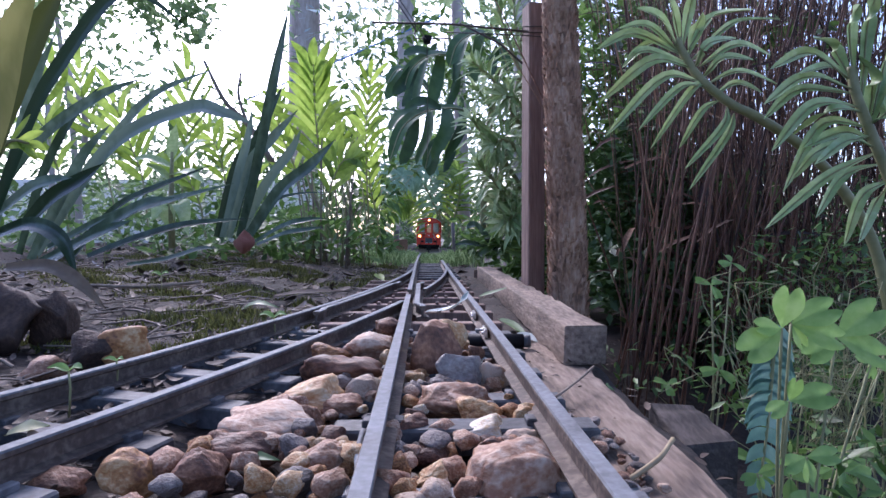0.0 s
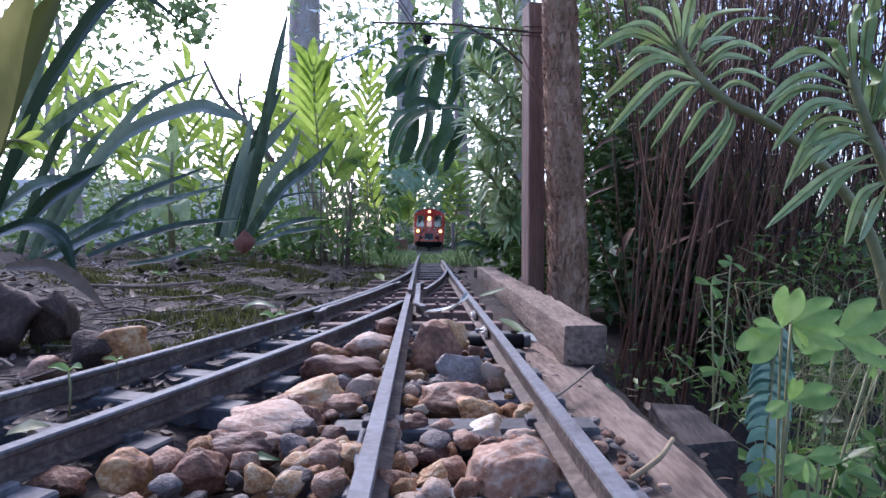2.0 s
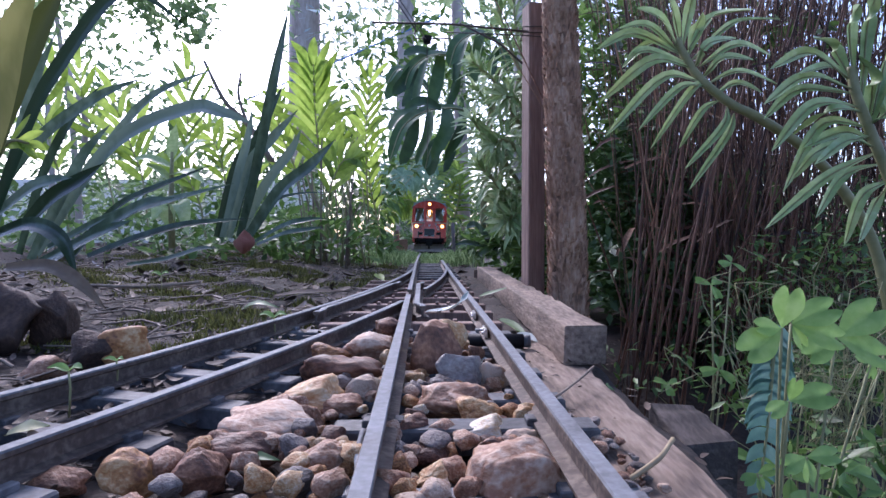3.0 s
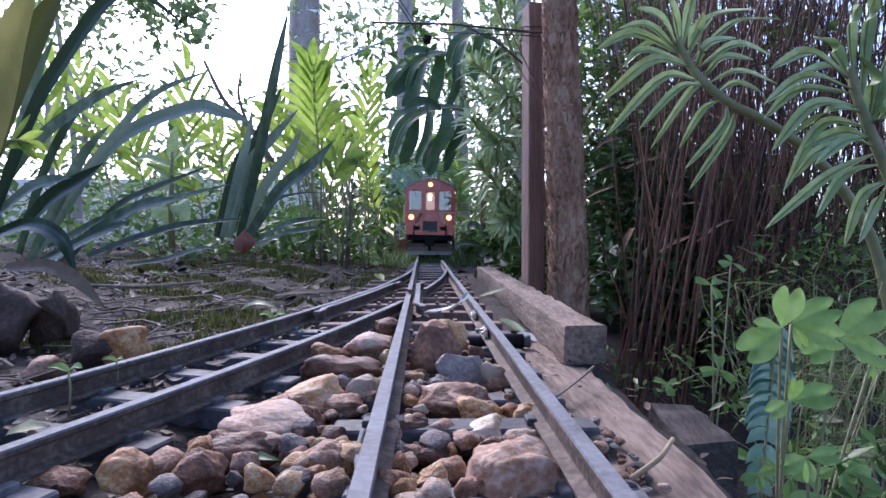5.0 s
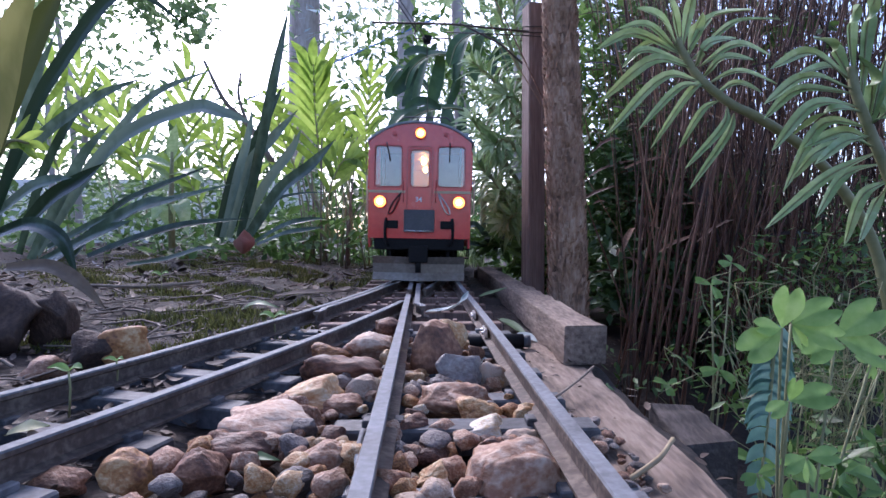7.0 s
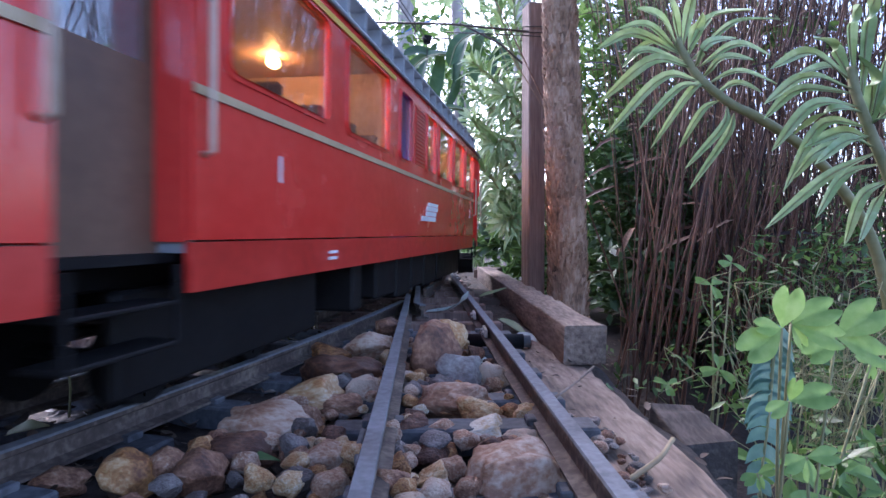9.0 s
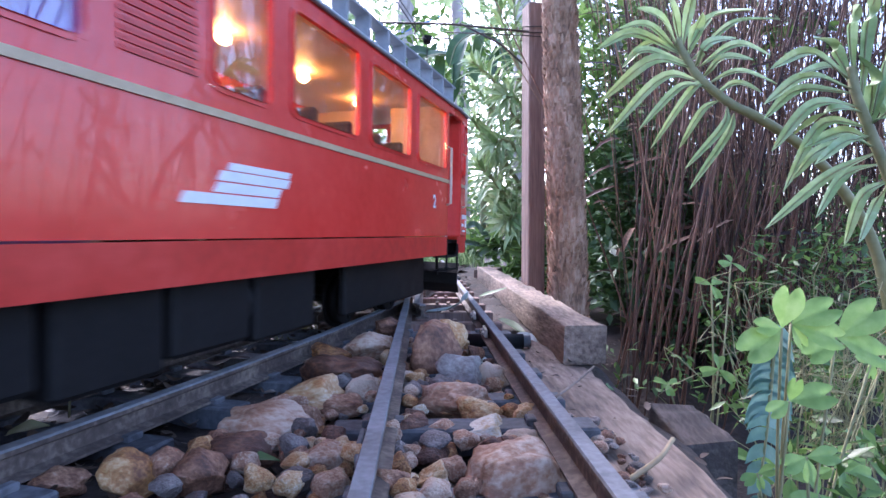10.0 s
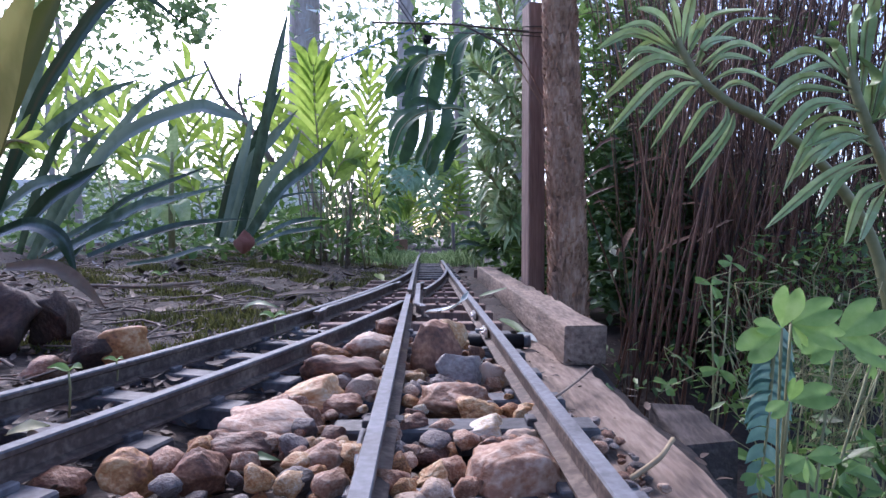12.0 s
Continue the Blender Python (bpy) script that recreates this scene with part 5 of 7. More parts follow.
# leafy shrubs of many small leaves
def leaf_cloud(V, F, rng, centre, radii, n, size, droop=0.2, narrow=0.4, gap=0.0, seed=0.0):
    c = Vector(centre)
    for _ in range(n):
        while True:
            p = Vector((rng.uniform(-1, 1), rng.uniform(-1, 1), rng.uniform(-1, 1)))
            if p.length < 1 and (not gap or noise.noise(Vector((p.x * 2.2 + seed, p.y * 2.2, p.z * 2.2 + 3))) > gap - 0.35):
                break
        p = c + Vector((p.x * radii[0], p.y * radii[1], p.z * radii[2]))
        if 0.2 < p.y < 4.0 and abs(p.x - main_line(p.y)) < 0.075 + size * 0.5 and p.z < 0.24:
            continue
        d = Vector((rng.gauss(0, 1), rng.gauss(0, 1), rng.gauss(0, 0.7) - droop)).normalized()
        a = d.cross(Vector((rng.gauss(0, 0.5), rng.gauss(0, 0.5), 1))).normalized()
        b = a.cross(d)
        ln = size * rng.uniform(0.6, 1.3)
        w = ln * narrow * 0.5
        i = len(V)
        V += [tuple(p), tuple(p + d * ln * 0.45 + a * w + b * w * 0.3), tuple(p + d * ln), tuple(p + d * ln * 0.45 - a * w + b * w * 0.3), tuple(p + d * ln * 0.5)]
        F += [(i, i + 1, i + 4), (i + 1, i + 2, i + 4), (i + 2, i + 3, i + 4), (i + 3, i, i + 4)]


def shrub(label, clumps, material, size, seed, stems=(), narrow=0.4, category="shrub", name="shrub", gap=0.25, stem_mat=None, group=""):
    rng = random.Random(seed)
    plant = empty(name, pose(0, 0, 0), label, category, group)
    for c, r, n in clumps:
        V, F = [], []
        leaf_cloud(V, F, rng, c, r, n, size, narrow=narrow, gap=gap, seed=seed)
        raw("foliage", V, F, material, plant)
    for ctrl, r0, r1 in stems:
        pts = curve_points(ctrl, 14)
        part("branch", tube(pts, [r0 + (r1 - r0) * i / 13 for i in range(14)], 8), stem_mat or M_TWIG, plant)
    return plant


shrub("low mixed green weeds behind the bank", [(spot(-0.5, 0.01, 1.0), (0.45, 0.15, 0.05), 350), (spot(-0.25, 0.0, 1.15), (0.3, 0.15, 0.05), 600), (spot(-0.6, 0.06, 1.45), (0.5, 0.2, 0.1), 450)], M_MIDGREEN, 0.03, 3, name="weeds", category="weeds")
shrub("thicket of mid-green leaves behind the ferns", [(spot(-0.3, 0.06, 1.7), (0.6, 0.2, 0.14), 800), (spot(-0.14, 0.12, 1.75), (0.2, 0.25, 0.2), 500), (spot(-0.03, 0.30, 1.9), (0.3, 0.3, 0.14), 600)], M_MIDGREEN, 0.04, 5)
shrub("sparse backlit bush at the garden's far side", [(spot(-0.62, 0.15, 2.2), (0.7, 0.4, 0.35), 1500), (spot(-0.75, 0.3, 2.6), (0.6, 0.4, 0.3), 700)], M_FARLEAF, 0.05, 7,
      [([spot(-0.64, -0.02, 1.9), spot(-0.645, 0.1, 1.9), spot(-0.63, 0.2, 1.9), spot(-0.66, 0.3, 1.9)], 0.014, 0.006), ([spot(-0.70, -0.02, 1.8), spot(-0.69, 0.1, 1.8), spot(-0.70, 0.28, 1.85)], 0.012, 0.006)], stem_mat=M_GUM)
shrub("bare crooked twiggy branch in the light", [(spot(-0.36, 0.25, 1.3), (0.05, 0.05, 0.04), 14)], M_MIDGREEN, 0.025, 8,
      [([spot(-0.30, 0.13, 1.2), spot(-0.345, 0.20, 1.2), spot(-0.385, 0.24, 1.2), spot(-0.42, 0.31, 1.2)], 0.007, 0.003), ([spot(-0.345, 0.2, 1.2), spot(-0.36, 0.25, 1.2), spot(-0.355, 0.29, 1.2)], 0.004, 0.002)], name="bare_branch", category="branch")

# young plants with paddle leaves on stalks
paddle = empty("paddle_plant", pose(*spot(-0.48, -0.02, 0.85)), "pale green paddle-leaved seedling on the bank", "plant", "paddle plants")
pb = spot(-0.48, -0.02, 0.85)
part("stalk", tube([r - pb for r in run_of((-0.48, -0.02, 0.85), (-0.48, 0.08, 0.85), (-0.478, 0.15, 0.85))], [0.005, 0.004, 0.002], 8), M_STEM, paddle)
for rows, w in ((((-0.48, 0.125, 0.85), (-0.52, 0.14, 0.84), (-0.55, 0.135, 0.83)), 0.02), (((-0.478, 0.13, 0.85), (-0.44, 0.165, 0.84), (-0.415, 0.17, 0.83)), 0.018),
                (((-0.48, 0.11, 0.85), (-0.45, 0.115, 0.83), (-0.42, 0.095, 0.82)), 0.024), (((-0.48, 0.1, 0.85), (-0.505, 0.12, 0.84), (-0.53, 0.13, 0.83)), 0.018),
                (((-0.48, 0.02, 0.85), (-0.465, 0.06, 0.83), (-0.45, 0.0, 0.82)), 0.03), (((-0.48, 0.02, 0.85), (-0.5, 0.05, 0.84), (-0.515, 0.03, 0.83)), 0.025),
                (((-0.48, 0.14, 0.85), (-0.475, 0.17, 0.85), (-0.47, 0.2, 0.85)), 0.018)):
    blade_object("leaf", [([r - pb for r in run_of(*rows)], w, lance, (0.2, -0.5, 0.8), 0.2, 12)], M_SILVER, paddle)


# big split leaf plant
def broad(u):
    return 0.3 + 0.7 * math.sin(math.pi * min(1.0, 0.1 + 0.85 * u)) ** 0.7 if u < 0.97 else 0.08


def split_leaf(plant, d, width, rib, *lobes):
    """A large drooping leaf: a blade along its midrib and long lobes hanging from it at about d metres."""
    ctrl = run_of(*rib)
    blades = [(ctrl, width * 0.62, broad, (0.15, -0.5, 0.9), 0.3, 20)]
    for k, lobe in enumerate(lobes):
        rows = [spot(a, b, d + 0.02 * (k % 3) - 0.03 * q) for q, (a, b) in enumerate(lobe)]
        blades.append((rows, 0.023 + 0.006 * (k % 2), broad, (0.9 - 0.7 * (k % 3), -0.9, 0.35), 0.3, 12))
    lf = blade_object("leaf", blades, M_DARKLEAF, plant)
    part("midrib", tube(curve_points(ctrl, 30), [0.003 - 0.002 * i / 29 for i in range(30)], 6), M_STEM, lf)


split = empty("split_leaf_plant", pose(0, 0, 0), "dark glossy split-leaved climber arching over the line", "plant")
split_leaf(split, 1.10, 0.050, ((0.066, 0.215, 1.20), (0.016, 0.227, 1.15), (-0.034, 0.220, 1.10), (-0.072, 0.192, 1.06), (-0.094, 0.135, 1.03)),
           ((0.031, 0.223), (0.031, 0.192), (0.001, 0.134)),
           ((0.006, 0.225), (0.006, 0.190), (-0.019, 0.137)),
           ((-0.022, 0.222), (-0.026, 0.180), (-0.047, 0.128)),
           ((-0.049, 0.212), (-0.058, 0.170), (-0.076, 0.128)),
           ((-0.004, 0.226), (-0.036, 0.238), (-0.068, 0.224)),
           ((-0.039, 0.218), (-0.072, 0.215), (-0.094, 0.188)))
split_leaf(split, 1.22, 0.055, ((0.071, 0.290, 1.30), (0.026, 0.315, 1.26), (-0.019, 0.320, 1.22), (-0.056, 0.295, 1.20), (-0.070, 0.255, 1.18)),
           ((0.021, 0.312), (0.022, 0.270), (0.006, 0.224)),
           ((-0.004, 0.318), (-0.012, 0.270), (-0.024, 0.220)),
           ((-0.029, 0.315), (-0.042, 0.270), (-0.049, 0.224)),
           ((-0.049, 0.300), (-0.066, 0.275), (-0.089, 0.252)),
           ((-0.014, 0.320), (-0.044, 0.328), (-0.069, 0.320)))
split_leaf(split, 1.20, 0.060, ((0.116, 0.290, 1.20), (0.096, 0.340, 1.20), (0.061, 0.358, 1.18), (0.026, 0.340, 1.16), (0.011, 0.300, 1.15)),
           ((0.096, 0.335), (0.086, 0.300), (0.096, 0.255)),
           ((0.066, 0.354), (0.054, 0.310), (0.056, 0.270)),
           ((0.041, 0.348), (0.028, 0.310), (0.021, 0.270)))
split_leaf(split, 1.28, 0.045, ((0.056, 0.185, 1.30), (0.016, 0.180, 1.28), (-0.019, 0.158, 1.25), (-0.032, 0.120, 1.22)),
           ((0.016, 0.178), (0.014, 0.150), (0.001, 0.115)),
           ((-0.009, 0.164), (-0.019, 0.135), (-0.024, 0.108)))
split_leaf(split, 1.35, 0.050, ((-0.024, 0.255, 1.35), (-0.049, 0.285, 1.35), (-0.079, 0.295, 1.33), (-0.099, 0.270, 1.32)),
           ((-0.049, 0.282), (-0.059, 0.255), (-0.072, 0.230)),
           ((-0.074, 0.292), (-0.086, 0.270), (-0.100, 0.242)))
split_leaf(split, 1.50, 0.035, ((-0.064, 0.195, 1.50), (-0.084, 0.220, 1.50), (-0.112, 0.224, 1.50)))
for ctrl in (run_of((0.07, 0.0, 1.35), (0.075, 0.12, 1.33), (0.085, 0.22, 1.28), (0.10, 0.30, 1.25)), run_of((0.08, 0.0, 1.35), (0.11, 0.15, 1.3), (0.14, 0.30, 1.2))):
    part("stem", tube(curve_points(ctrl, 16), 0.008, 8), M_STEM, split)


# downy-leaved bushes (whorls of lance leaves on bare stems)
def oblance(u):
    return 0.14 + 0.86 * math.sin(math.pi * min(1.0, u ** 1.25)) ** 0.8 if u < 0.97 else 0.05


def whorl_stem(parent, ctrl, r0, r1, leaf, width, count, seed, start=0.3, sub=9, hang=0.0, tip=10):
    rng = random.Random(seed)
    pts = curve_points(ctrl, 50)
    part("stem", tube(pts, [r0 + (r1 - r0) * i / 49 for i in range(50)], 10), M_STEM, parent)
    V, F = [], []
    for k in range(count):
        u = start + (1 - start) * k / (count - 1)
        top = k > count - tip
        i = min(48, int(u * 49))
        d = (pts[i + 1] - pts[i]).normalized()
        a = d.cross(Vector((0.2, 0.5, 0.8))).normalized()
        b = d.cross(a)
        ph = k * 2.39996 + rng.uniform(-0.2, 0.2)
        out = a * math.cos(ph) + b * math.sin(ph)
        ln = leaf * rng.uniform(0.6, 1.2) * (1.0 - 0.35 * (k - count + tip) / tip if top else 1.0)
        fwd = 0.5 + 1.1 * (k - count + tip) / tip if top else 0.5
        p = pts[i] + out * r1 * 0.5
        mid = p + (out + d * fwd).normalized() * ln * 0.5 + Vector((0, 0, 0.03 * ln))
        age = max(0.0, 1 - (u - start) / max(1e-6, 1 - start)) if not top else 0
        end = p + (out * 1.0 + d * (fwd * 0.7)).normalized() * ln + Vector((0, 0, -(0.02 + hang * age) * ln))
        add_blade(V, F, curve_points([p, mid, end], sub), width * rng.uniform(0.75, 1.05), oblance, tuple(d * 1.0 + Vector((rng.gauss(0, 0.3), -0.3 + rng.gauss(0, 0.3), 0.4))), 0.22)
    raw("leaves", V, F, M_SILVER, parent)


bush = empty("downy_bush", pose(*spot(0.82, -0.15, 0.34)), "grey-green downy-leaved branch reaching over the bank", "shrub", "downy bushes")


def downy_leaf(plant, w, side, *rows):
    """One leaf by its foot, middle and tip; it narrows to a short stalk."""
    base = plant.matrix_basis.translation
    foot, mid, tip = (r - base for r in run_of(*rows))
    mid = mid + Vector((0, 0, 0.08 * (tip - foot).length))
    lf = blade_object("leaf", [([foot, mid, tip], w, oblance, side, 0.4, 14)], M_SILVER, plant)
    part("midrib", tube(curve_points([foot, mid, foot.lerp(tip, 0.95) + (mid - foot.lerp(tip, 0.5)) * 0.1], 10), [0.0004] * 5 + [0.0002] * 5, 5), M_STEM, lf)


def downy_stem(plant, r0, r1, *rows):
    base = plant.matrix_basis.translation
    pts = curve_points([r - base for r in run_of(*rows)], 40)
    part("stem", tube(pts, [r0 + (r1 - r0) * i / 39 for i in range(40)], 10), M_STEM, plant)


downy_stem(bush, 0.0031, 0.0019, (0.80, -0.16, 0.31), (0.765, -0.02, 0.31), (0.716, 0.07, 0.305), (0.646, 0.15, 0.30), (0.556, 0.21, 0.30), (0.506, 0.235, 0.30), (0.451, 0.28, 0.30), (0.421, 0.325, 0.30), (0.411, 0.35, 0.30))
downy_leaf(bush, 0.0051, (-0.20, -0.80, 0.50), (0.416, 0.322, 0.300), (0.361, 0.362, 0.305), (0.308, 0.366, 0.307))
downy_leaf(bush, 0.0060, (-0.32, -0.80, 0.22), (0.416, 0.322, 0.300), (0.336, 0.346, 0.301), (0.270, 0.330, 0.308))
downy_leaf(bush, 0.0051, (-0.40, -0.80, 0.47), (0.431, 0.305, 0.300), (0.355, 0.319, 0.297), (0.315, 0.298, 0.306))
downy_leaf(bush, 0.0060, (0.32, -0.80, 0.22), (0.436, 0.298, 0.300), (0.366, 0.297, 0.293), (0.277, 0.239, 0.314))
downy_leaf(bush, 0.0057, (-0.10, -0.80, 0.33), (0.451, 0.275, 0.300), (0.384, 0.264, 0.299), (0.286, 0.177, 0.314))
downy_leaf(bush, 0.0069, (-0.05, -0.80, 0.50), (0.411, 0.335, 0.300), (0.384, 0.373, 0.289), (0.341, 0.402, 0.285))
downy_leaf(bush, 0.0063, (-0.03, -0.80, 0.37), (0.416, 0.340, 0.300), (0.406, 0.380, 0.293), (0.396, 0.425, 0.285))
downy_leaf(bush, 0.0076, (0.11, -0.80, 0.31), (0.431, 0.320, 0.300), (0.442, 0.355, 0.305), (0.456, 0.394, 0.298))
downy_leaf(bush, 0.0057, (-0.13, -0.80, 0.63), (0.431, 0.330, 0.300), (0.471, 0.377, 0.305), (0.543, 0.400, 0.281))
downy_leaf(bush, 0.0041, (0.26, -0.80, 0.60), (0.436, 0.310, 0.300), (0.507, 0.362, 0.307), (0.591, 0.384, 0.293))
downy_leaf(bush, 0.0051, (0.28, -0.80, 0.50), (0.451, 0.300, 0.300), (0.514, 0.326, 0.300), (0.576, 0.320, 0.311))
downy_leaf(bush, 0.0048, (0.24, -0.80, 0.45), (0.456, 0.280, 0.300), (0.493, 0.308, 0.289), (0.546, 0.312, 0.286))
downy_leaf(bush, 0.0041, (0.14, -0.80, 0.42), (0.471, 0.255, 0.300), (0.442, 0.253, 0.299), (0.366, 0.156, 0.304))
downy_leaf(bush, 0.0038, (0.02, -0.80, 0.44), (0.486, 0.240, 0.300), (0.456, 0.214, 0.298), (0.416, 0.156, 0.307))
downy_leaf(bush, 0.0041, (0.16, -0.80, 0.79), (0.501, 0.230, 0.300), (0.493, 0.180, 0.289), (0.427, 0.120, 0.278))
downy_leaf(bush, 0.0041, (0.00, -0.80, 0.79), (0.513, 0.218, 0.300), (0.501, 0.165, 0.296), (0.435, 0.083, 0.283))
downy_leaf(bush, 0.0041, (-0.21, -0.80, 0.51), (0.466, 0.270, 0.300), (0.521, 0.280, 0.299), (0.588, 0.270, 0.310))
downy_leaf(bush, 0.0057, (-0.18, -0.80, 0.53), (0.421, 0.335, 0.300), (0.431, 0.385, 0.300), (0.441, 0.432, 0.294))
downy_leaf(bush, 0.0051, (0.26, -0.80, 0.73), (0.441, 0.295, 0.300), (0.466, 0.330, 0.288), (0.516, 0.350, 0.307))
downy_leaf(bush, 0.0041, (0.05, -0.80, 0.46), (0.478, 0.250, 0.300), (0.516, 0.265, 0.304), (0.561, 0.255, 0.297))
downy_leaf(bush, 0.0048, (-0.24, -0.80, 0.50), (0.426, 0.315, 0.300), (0.376, 0.335, 0.305), (0.326, 0.320, 0.299))
downy_leaf(bush, 0.0044, (0.03, -0.80, 0.57), (0.461, 0.265, 0.300), (0.416, 0.250, 0.295), (0.344, 0.188, 0.290))
bush_near = empty("downy_bush", pose(*spot(0.86, -0.2, 0.25)), "broad downy shoot with pale hanging leaves", "shrub", "downy bushes")
downy_stem(bush_near, 0.0029, 0.0019, (0.86, -0.2, 0.25), (0.825, 0.0, 0.25), (0.79, 0.10, 0.25), (0.76, 0.17, 0.25), (0.728, 0.25, 0.25), (0.718, 0.30, 0.25))
downy_leaf(bush_near, 0.0074, (-0.33, -0.80, 0.70), (0.717, 0.280, 0.250), (0.682, 0.325, 0.257), (0.652, 0.350, 0.228))
downy_leaf(bush_near, 0.0058, (0.08, -0.80, 0.56), (0.716, 0.278, 0.250), (0.646, 0.310, 0.251), (0.576, 0.296, 0.238))
downy_leaf(bush_near, 0.0053, (-0.09, -0.80, 0.63), (0.721, 0.260, 0.250), (0.641, 0.268, 0.241), (0.565, 0.234, 0.243))
downy_leaf(bush_near, 0.0048, (-0.04, -0.80, 0.36), (0.726, 0.252, 0.250), (0.626, 0.246, 0.257), (0.565, 0.208, 0.248))
downy_leaf(bush_near, 0.0053, (-0.15, -0.80, 0.43), (0.731, 0.230, 0.250), (0.652, 0.217, 0.239), (0.580, 0.152, 0.245))
downy_leaf(bush_near, 0.0048, (-0.21, -0.80, 0.21), (0.746, 0.195, 0.250), (0.666, 0.182, 0.249), (0.601, 0.080, 0.248))
downy_leaf(bush_near, 0.0044, (0.40, -0.80, 0.60), (0.756, 0.180, 0.250), (0.666, 0.140, 0.241), (0.616, 0.102, 0.246))
downy_leaf(bush_near, 0.0050, (0.19, -0.80, 0.74), (0.766, 0.150, 0.250), (0.676, 0.087, 0.256), (0.569, 0.014, 0.258))
downy_leaf(bush_near, 0.0044, (0.38, -0.80, 0.78), (0.776, 0.130, 0.250), (0.706, 0.094, 0.254), (0.659, 0.034, 0.240))
downy_leaf(bush_near, 0.0050, (-0.03, -0.80, 0.52), (0.786, 0.100, 0.250), (0.739, 0.060, 0.253), (0.710, -0.015, 0.255))
downy_leaf(bush_near, 0.0074, (0.27, -0.80, 0.41), (0.721, 0.280, 0.250), (0.714, 0.362, 0.256), (0.732, 0.408, 0.246))
downy_leaf(bush_near, 0.0121, (0.05, -0.80, 0.75), (0.746, 0.185, 0.250), (0.756, 0.260, 0.256), (0.732, 0.319, 0.244))
downy_leaf(bush_near, 0.0063, (-0.14, -0.80, 0.62), (0.736, 0.240, 0.250), (0.746, 0.360, 0.248), (0.761, 0.428, 0.235))
downy_leaf(bush_near, 0.0069, (0.33, -0.80, 0.39), (0.756, 0.215, 0.250), (0.778, 0.300, 0.256), (0.788, 0.380, 0.237))
downy_leaf(bush_near, 0.0058, (0.01, -0.80, 0.59), (0.756, 0.170, 0.250), (0.706, 0.175, 0.252), (0.636, 0.158, 0.246))
downy_leaf(bush_near, 0.0053, (0.01, -0.80, 0.76), (0.761, 0.158, 0.250), (0.716, 0.158, 0.244), (0.656, 0.128, 0.234))
downy_leaf(bush_near, 0.0048, (0.18, -0.80, 0.74), (0.741, 0.220, 0.250), (0.686, 0.215, 0.240), (0.616, 0.180, 0.259))
downy_leaf(bush_near, 0.0048, (0.12, -0.80, 0.36), (0.784, 0.090, 0.250), (0.761, 0.040, 0.253), (0.736, -0.010, 0.228))
downy_leaf(bush_near, 0.0053, (0.02, -0.80, 0.71), (0.731, 0.255, 0.250), (0.686, 0.285, 0.256), (0.626, 0.288, 0.230))
downy_leaf(bush_near, 0.0079, (-0.06, -0.80, 0.63), (0.751, 0.195, 0.250), (0.791, 0.220, 0.242), (0.806, 0.290, 0.261))

bush2 = empty("downy_bush", pose(*spot(0.19, -0.02, 0.95)), "tall leafy downy bush behind the mast", "shrub", "downy bushes")
o2 = spot(0.19, -0.02, 0.95)


def bush_stem(k, *rows):
    whorl_stem(bush2, [r - o2 for r in run_of(*rows)], 0.005, 0.002, 0.048, 0.0078, 70, 100 + k, 0.25, 6, 0.3, 24)


bush_stem(0, (0.20, 0.0, 0.95), (0.16, 0.14, 0.92), (0.10, 0.26, 0.9), (0.05, 0.31, 0.88))
bush_stem(1, (0.20, 0.05, 0.95), (0.17, 0.20, 0.93), (0.12, 0.33, 0.92), (0.09, 0.42, 0.92))
bush_stem(2, (0.18, 0.0, 0.92), (0.13, 0.10, 0.9), (0.08, 0.17, 0.88), (0.05, 0.21, 0.86))
bush_stem(3, (0.18, 0.0, 0.9), (0.12, 0.06, 0.88), (0.09, 0.10, 0.86), (0.06, 0.13, 0.85))
bush_stem(4, (0.19, 0.0, 0.95), (0.15, 0.05, 0.93), (0.12, 0.07, 0.9), (0.10, 0.06, 0.88))
bush_stem(5, (0.2, 0.0, 1.0), (0.14, 0.16, 1.0), (0.09, 0.22, 1.0), (0.06, 0.26, 1.0))
bush_stem(6, (0.18, -0.01, 0.88), (0.15, 0.03, 0.86), (0.13, 0.04, 0.85), (0.115, 0.03, 0.84))
bush_stem(7, (0.2, 0.1, 1.0), (0.15, 0.28, 1.0), (0.13, 0.36, 1.0), (0.12, 0.44, 1.0))
bush_stem(8, (0.21, 0.1, 0.9), (0.16, 0.2, 0.9), (0.13, 0.24, 0.9), (0.11, 0.25, 0.88))
bush_stem(9, (0.19, 0.02, 0.9), (0.14, 0.14, 0.88), (0.11, 0.17, 0.86), (0.09, 0.165, 0.85))


